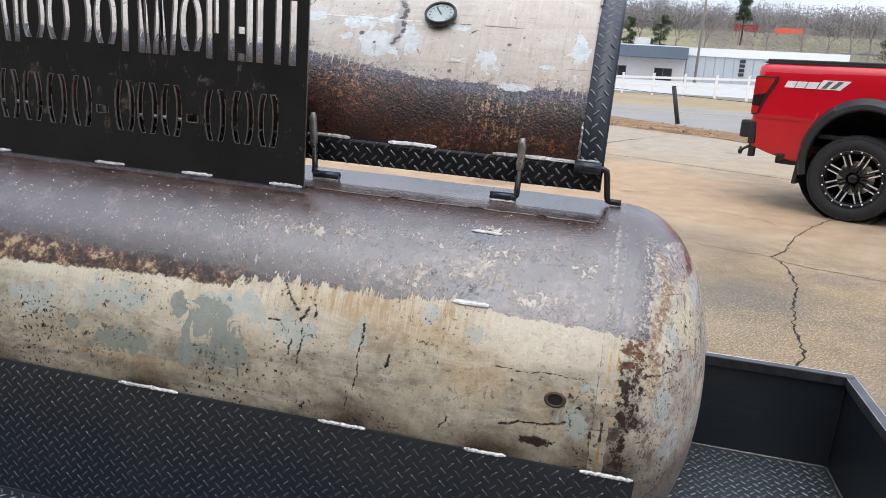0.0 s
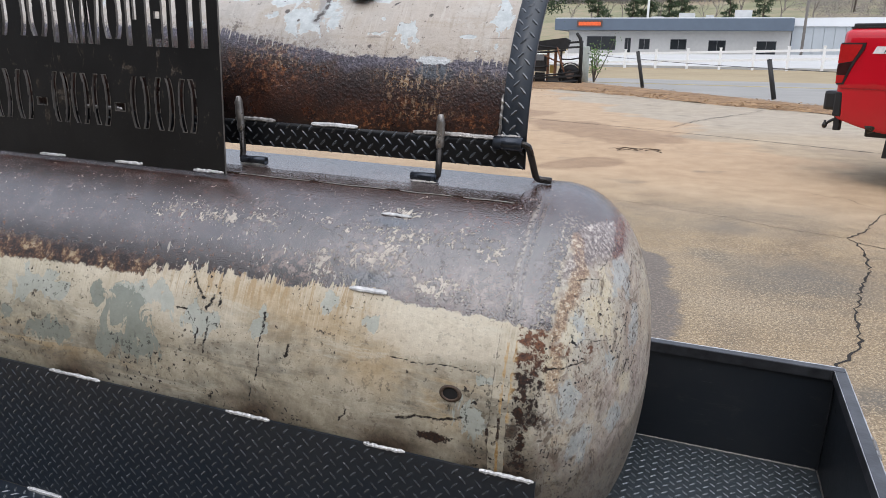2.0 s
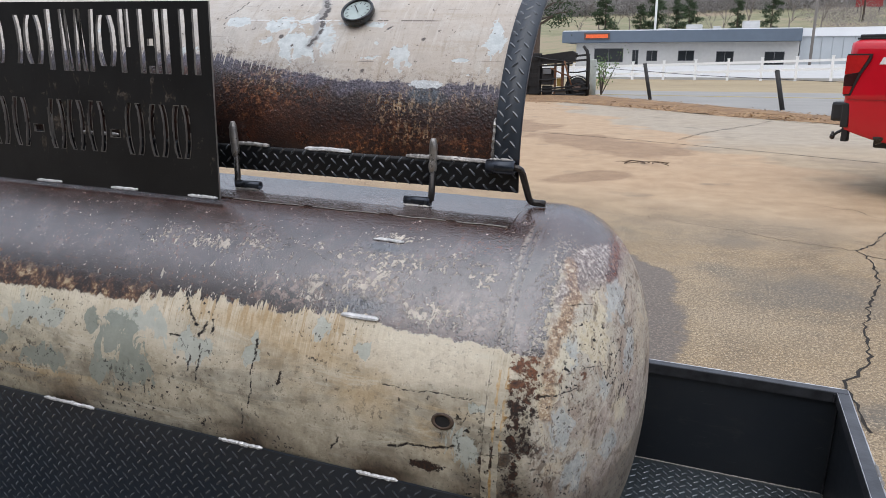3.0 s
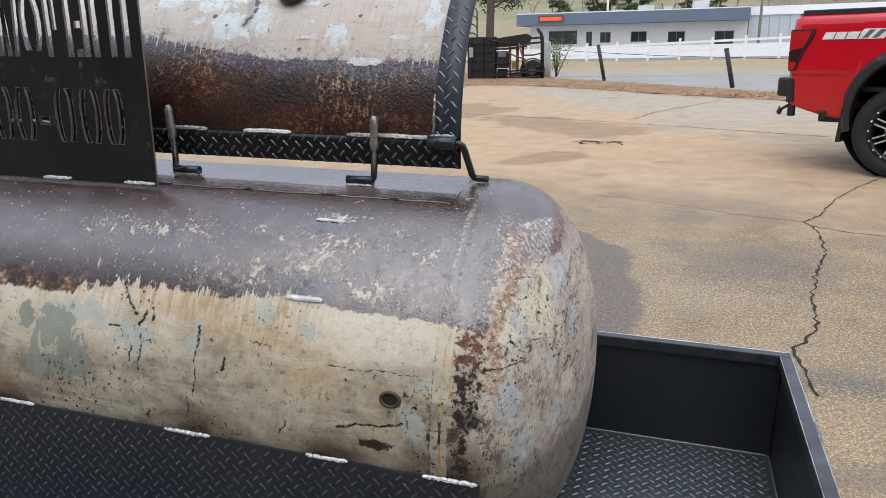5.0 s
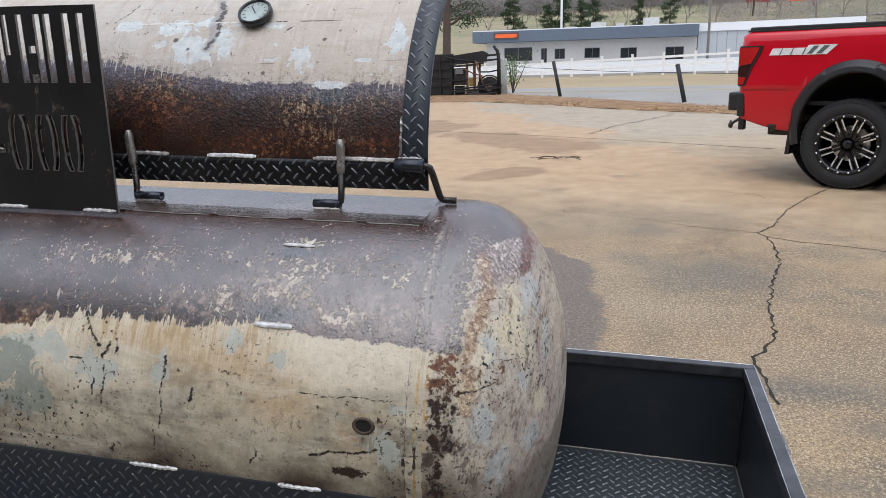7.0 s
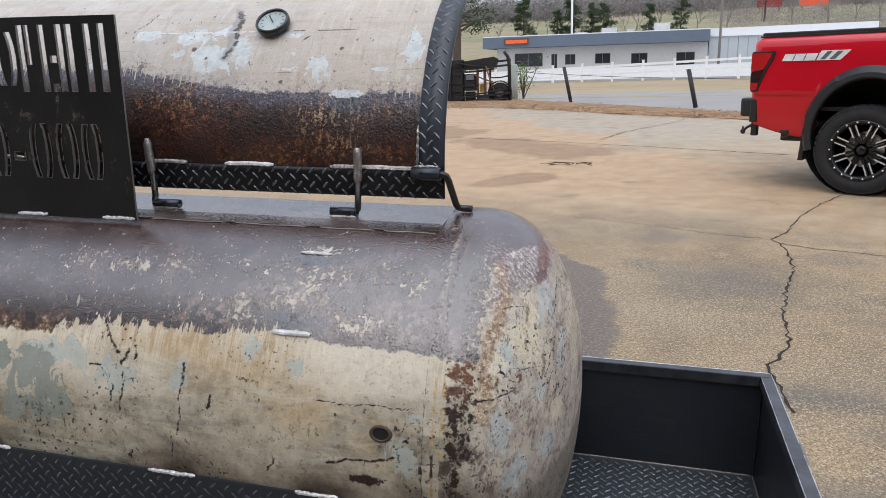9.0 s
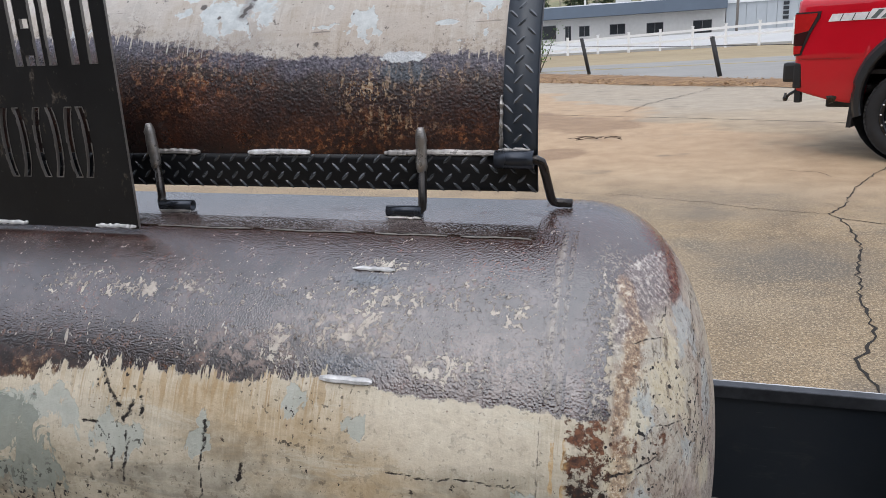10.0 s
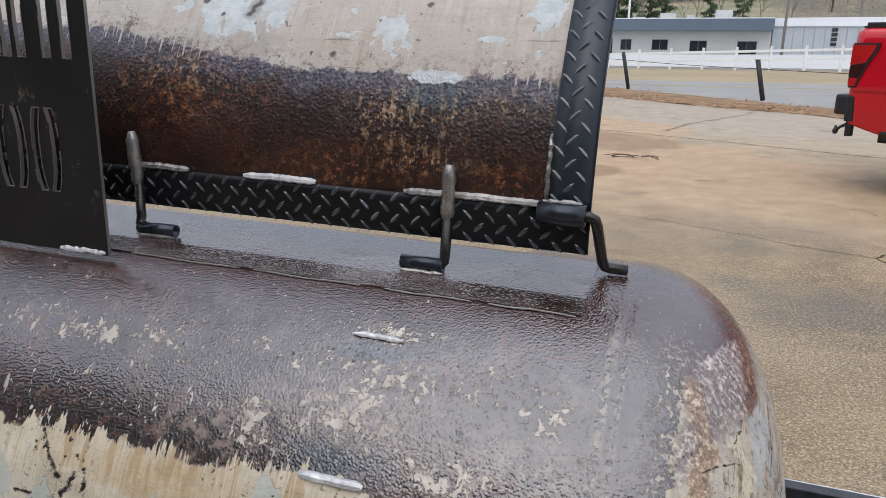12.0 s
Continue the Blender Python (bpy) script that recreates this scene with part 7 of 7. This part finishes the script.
# crease along the bed side and the shut line low down
# thin dark red strip paints in the shade line of the crease
part("body_crease", box(TX + 0.03, WX - 0.57, TY + 0.004, TY + 0.0125, 0.931, 0.9345), plain("crease_shade", (0.25, 0.005, 0.008), 0.5), truck)
part("tailgate", box(TX + 0.012, TX + 0.07, TY + 0.1, TY + TW - 0.1, 0.72, 1.47, 0.02), M_RED, truck, "red tailgate")
part("bed_floor", box(TX + 0.07, 3.6, TY + 0.1, TY + TW - 0.1, 0.78, 0.82), M_TRIM, truck)
part("bed_cover", box(TX + 0.05, 3.5, TY + 0.07, TY + TW - 0.07, 1.503, 1.54, 0.012), M_TRIM, truck, "black vinyl bed cover")
part("rail_cap", box(TX + 0.03, 3.5, TY + 0.068, TY + 0.11, 1.492, 1.51, 0.004), M_TRIM, truck, "black rail cap")
part("under_frame", box(TX + 0.2, 6.6, TY + 0.35, TY + TW - 0.35, 0.45, 0.7, 0.02), M_TRIM, truck)
# tail lamp wrapped round the rear corner
for sgn, y in ((1, TY), (-1, TY + TW)):
    up = [(TX - 0.012, 1.345), (TX + 0.185, 1.345), (TX + 0.175, 1.31), (TX + 0.115, 1.19), (TX - 0.012, 1.165)]
    dn = [(TX - 0.012, 1.16), (TX + 0.112, 1.185), (TX + 0.07, 1.06), (TX - 0.012, 1.06)]
    lo = [(TX - 0.012, 1.055), (TX + 0.068, 1.055), (TX + 0.05, 0.985), (TX - 0.008, 0.98)]
    frame_l = [(TX - 0.008, 1.36), (TX + 0.21, 1.36), (TX + 0.2, 1.3), (TX + 0.13, 1.17), (TX + 0.085, 1.05), (TX + 0.06, 0.97), (TX - 0.004, 0.965)]
    lamp = part("tail_lamp", prism(frame_l, y - sgn * 0.008, y + sgn * 0.06), M_TRIM, truck, "dark-framed tail lamp")
    for o, mt in ((up, M_LENS), (dn, M_LENSD), (lo, M_LENS)):
        part("lens", prism(o, y - sgn * 0.016, y + sgn * 0.04), mt, lamp)
# plain badge bars
badge = part("badge", prism([(1.575, 1.262), (2.10, 1.262), (2.19, 1.352), (1.935, 1.352), (1.92, 1.328), (1.605, 1.328)], TY + 0.004, TY + 0.0135), plain("white_badge_edge", (0.70, 0.70, 0.70), 0.4), truck, "slanted badge of white and grey bars")
for x0, x1 in ((1.685, 1.692), (1.785, 1.792), (1.895, 1.904)):
    part("badge_gap", prism([(x0 - 0.014, 1.264), (x1 - 0.014, 1.264), (x1 + 0.012, 1.326), (x0 + 0.012, 1.326)], TY + 0.001, TY + 0.012), M_TRIM, badge)
for x0, x1, w0 in ((1.925, 1.985, 0.045), (2.005, 2.075, 0.05)):
    part("badge_inlay", prism([(x0, 1.271), (x0 + w0, 1.271), (x1 + w0, 1.343), (x1, 1.343)], TY + 0.0005, TY + 0.012), plain("grey_badge", (0.10, 0.12, 0.115), 0.35), badge, "dark grey slanted bar")
# bumper, hitch, pipe, flap
part("rear_bumper", box(TX - 0.115, TX + 0.03, TY + 0.03, TY + TW - 0.03, 0.715, 0.905, 0.03), M_TRIM, truck, "black rear bumper")
part("bumper_end", box(TX - 0.01, TX + 0.065, TY + 0.012, TY + 0.1, 0.66, 0.9, 0.015), M_TRIM, truck)
hitch = part("tow_hitch", box(TX - 0.02, TX + 0.4, TY + 0.96, TY + 1.06, 0.52, 0.6, 0.008), M_TRIM, truck, "black tow hitch")
part("hitch_drop", box(TX - 0.0, TX + 0.06, TY + 0.05, TY + 0.12, 0.52, 0.66, 0.01), M_TRIM, hitch)
part("tow_bar", tube([(TX + 0.02, TY + 0.085, 0.64), (TX - 0.05, TY + 0.085, 0.60), (TX - 0.085, TY + 0.085, 0.565)], [0.016, 0.014, 0.014], 10), M_TRIM, hitch, "", True)
part("tow_ball", lathe([(-0.03, 0.004), (-0.022, 0.02), (0.0, 0.026), (0.022, 0.018), (0.03, 0.012), (0.05, 0.012), (0.05, 0.001)], 14, "z", (TX - 0.09, TY + 0.085, 0.56)), M_ROD, hitch, "", True)
pipe = tube([(TX + 0.3, TY + 0.08, 0.55), (TX + 0.42, TY + 0.11, 0.60), (TX + 0.7, TY + 0.25, 0.66)], 0.045, 14)
part("exhaust_pipe", pipe, M_ROD, truck, "dark exhaust tip", True)
part("mud_flap", prism([(WX - 0.535, 0.62), (WX - 0.50, 0.62), (WX - 0.52, 0.30), (WX - 0.56, 0.30)], TY + 0.0, TY + 0.3), M_TRIM, truck, "black mud flap")


# wheels
def wheel_at(x, y, sgn, near):
    tyre_p = [(-0.14, 0.285), (-0.152, 0.305), (-0.158, 0.34), (-0.15, 0.39), (-0.135, 0.412), (-0.11, 0.42), (0.11, 0.42), (0.135, 0.412), (0.15, 0.39), (0.158, 0.34), (0.152, 0.305), (0.14, 0.285)]
    wh = part("wheel", lathe([(o * sgn, r) for o, r in tyre_p], 64, "y", (x, y, WZ)), M_TYRE, truck, "all-terrain tyre on a black rim", True)
    tb = bmesh.new()
    for k in range(44):
        a = 2 * math.pi * k / 44
        for o0, o1, sh in ((-0.155, -0.085, 0.0), (-0.075, -0.01, 0.5), (0.01, 0.075, 0.0), (0.085, 0.155, 0.5)):
            blk = box(o0, o1, -0.021, 0.021, 0.408, 0.4245)
            for vtx in blk.verts:
                if abs(vtx.co.x) > 0.12:
                    vtx.co.z -= 0.016
            t = a + sh * 2 * math.pi / 44
            mm = Matrix.Translation((x, y, WZ)) @ Matrix.Rotation(t, 4, "Y") @ Matrix.Rotation(radians(90), 4, "Z")
            bmesh.ops.transform(blk, matrix=mm, verts=blk.verts)
            idx = {}
            for vtx in blk.verts:
                idx[vtx.index if vtx.index >= 0 else id(vtx)] = None
            new_v = {vtx: tb.verts.new(vtx.co) for vtx in blk.verts}
            for f in blk.faces:
                tb.faces.new([new_v[q] for q in f.verts])
            blk.free()
    part("tread", tb, M_TYRE, wh, "chunky tread blocks")
    f = -sgn  # outward
    part("rim", lathe([(f * 0.135, 0.288), (f * 0.15, 0.283), (f * 0.148, 0.258), (f * 0.12, 0.243), (f * 0.04, 0.235), (-f * 0.1, 0.23), (-f * 0.12, 0.1), (-f * 0.12, 0.01)], 56, "y", (x, y, WZ)), M_RIM, wh, "deep gloss black rim", True)
    if not near:
        return wh
    part("hub", lathe([(f * 0.04, 0.075), (f * 0.085, 0.068), (f * 0.095, 0.045), (f * 0.125, 0.04), (f * 0.13, 0.032), (f * 0.13, 0.001)], 28, "y", (x, y, WZ)), M_RIM, wh, "black hub cap", True)
    for k in range(8):
        a = 2 * math.pi * (k + 0.5) / 8
        mm = Matrix.Translation((x, y + f * 0.0, WZ)) @ Matrix.Rotation(a, 4, "Y")
        sp = bmesh.new()
        for s0 in (-1, 1):
            out = [(s0 * 0.006, 0.062), (s0 * 0.03, 0.06), (s0 * 0.034, 0.247), (s0 * 0.006, 0.25)]
            a0 = [sp.verts.new((px, f * 0.105 if pz < 0.1 else f * 0.122, pz)) for px, pz in out]
            a1 = [sp.verts.new((px, f * 0.05, pz)) for px, pz in out]
            sp.faces.new(a0)
            for i in range(4):
                sp.faces.new((a0[i], a0[(i + 1) % 4], a1[(i + 1) % 4], a1[i]))
        bmesh.ops.transform(sp, matrix=mm, verts=sp.verts)
        spoke = part("spoke", sp, M_RIM, wh)
        ml = bmesh.new()
        for s0 in (-1, 1):
            out = [(s0 * 0.019, 0.085), (s0 * 0.031, 0.085), (s0 * 0.035, 0.245), (s0 * 0.021, 0.247)]
            ml.faces.new([ml.verts.new((px, (f * 0.1065 if pz < 0.1 else f * 0.1235), pz)) for px, pz in out])
        bmesh.ops.transform(ml, matrix=mm, verts=ml.verts)
        part("milled_edge", ml, M_MILL, spoke, "bright milled spoke edge")
    for k in range(18):
        a = 2 * math.pi * k / 18
        part("rim_bolt", lathe([(f * 0.14, 0.0085), (f * 0.153, 0.0085), (f * 0.156, 0.003), (f * 0.156, 0.0005)], 8, "y", (x + 0.268 * math.cos(a), y, WZ + 0.268 * math.sin(a))), M_MILL, wh)
    part("brake_disc", lathe([(f * 0.0, 0.05), (f * 0.0, 0.17), (-f * 0.03, 0.17)], 32, "y", (x, y, WZ)), M_MILL, wh, "grey brake disc")
    return wh


for xx in (WX, FXW):
    wheel_at(xx, TY + 0.115, 1, xx == WX)
    wheel_at(xx, TY + TW - 0.115, -1, False)
# cab and front, plain
for sgn, y in ((1, TY), (-1, TY + TW)):
    cs = part("cab_side", side(3.64, 7.06, arch_low(FXW, lambda x: 0.5), lambda x: float(np.interp(x, [3.64, 3.9, 4.05, 4.6, 5.3, 5.95, 6.9, 7.06], [1.45, 1.48, 1.9, 1.97, 1.88, 1.42, 1.3, 1.05])), y, sgn, 0.1, 90), M_RED, truck, "glossy red cab side", True)
    part("side_window", prism([(4.0, 1.47), (4.12, 1.85), (4.62, 1.9), (5.25, 1.83), (5.75, 1.45)], y - sgn * 0.004, y + sgn * 0.02), M_GLASS, truck, "dark side glass")
    part("side_step", box(3.7, 5.1, y - 0.05, y + 0.05, 0.40, 0.47, 0.02), M_TRIM, truck)
part("roof", prism([(3.72, 1.45), (4.08, 1.925), (4.6, 1.985), (5.3, 1.905), (5.93, 1.43)], TY + 0.1, TY + TW - 0.1), M_RED, truck, "red cab roof")
part("bonnet", prism([(5.9, 0.6), (5.94, 1.42), (6.88, 1.3), (7.03, 1.08), (7.06, 0.6)], TY + 0.1, TY + TW - 0.1), M_RED, truck, "red bonnet")
part("windscreen", prism([(5.32, 1.9), (5.36, 1.9), (5.95, 1.45), (5.92, 1.44)], TY + 0.16, TY + TW - 0.16), M_GLASS, truck, "dark windscreen")
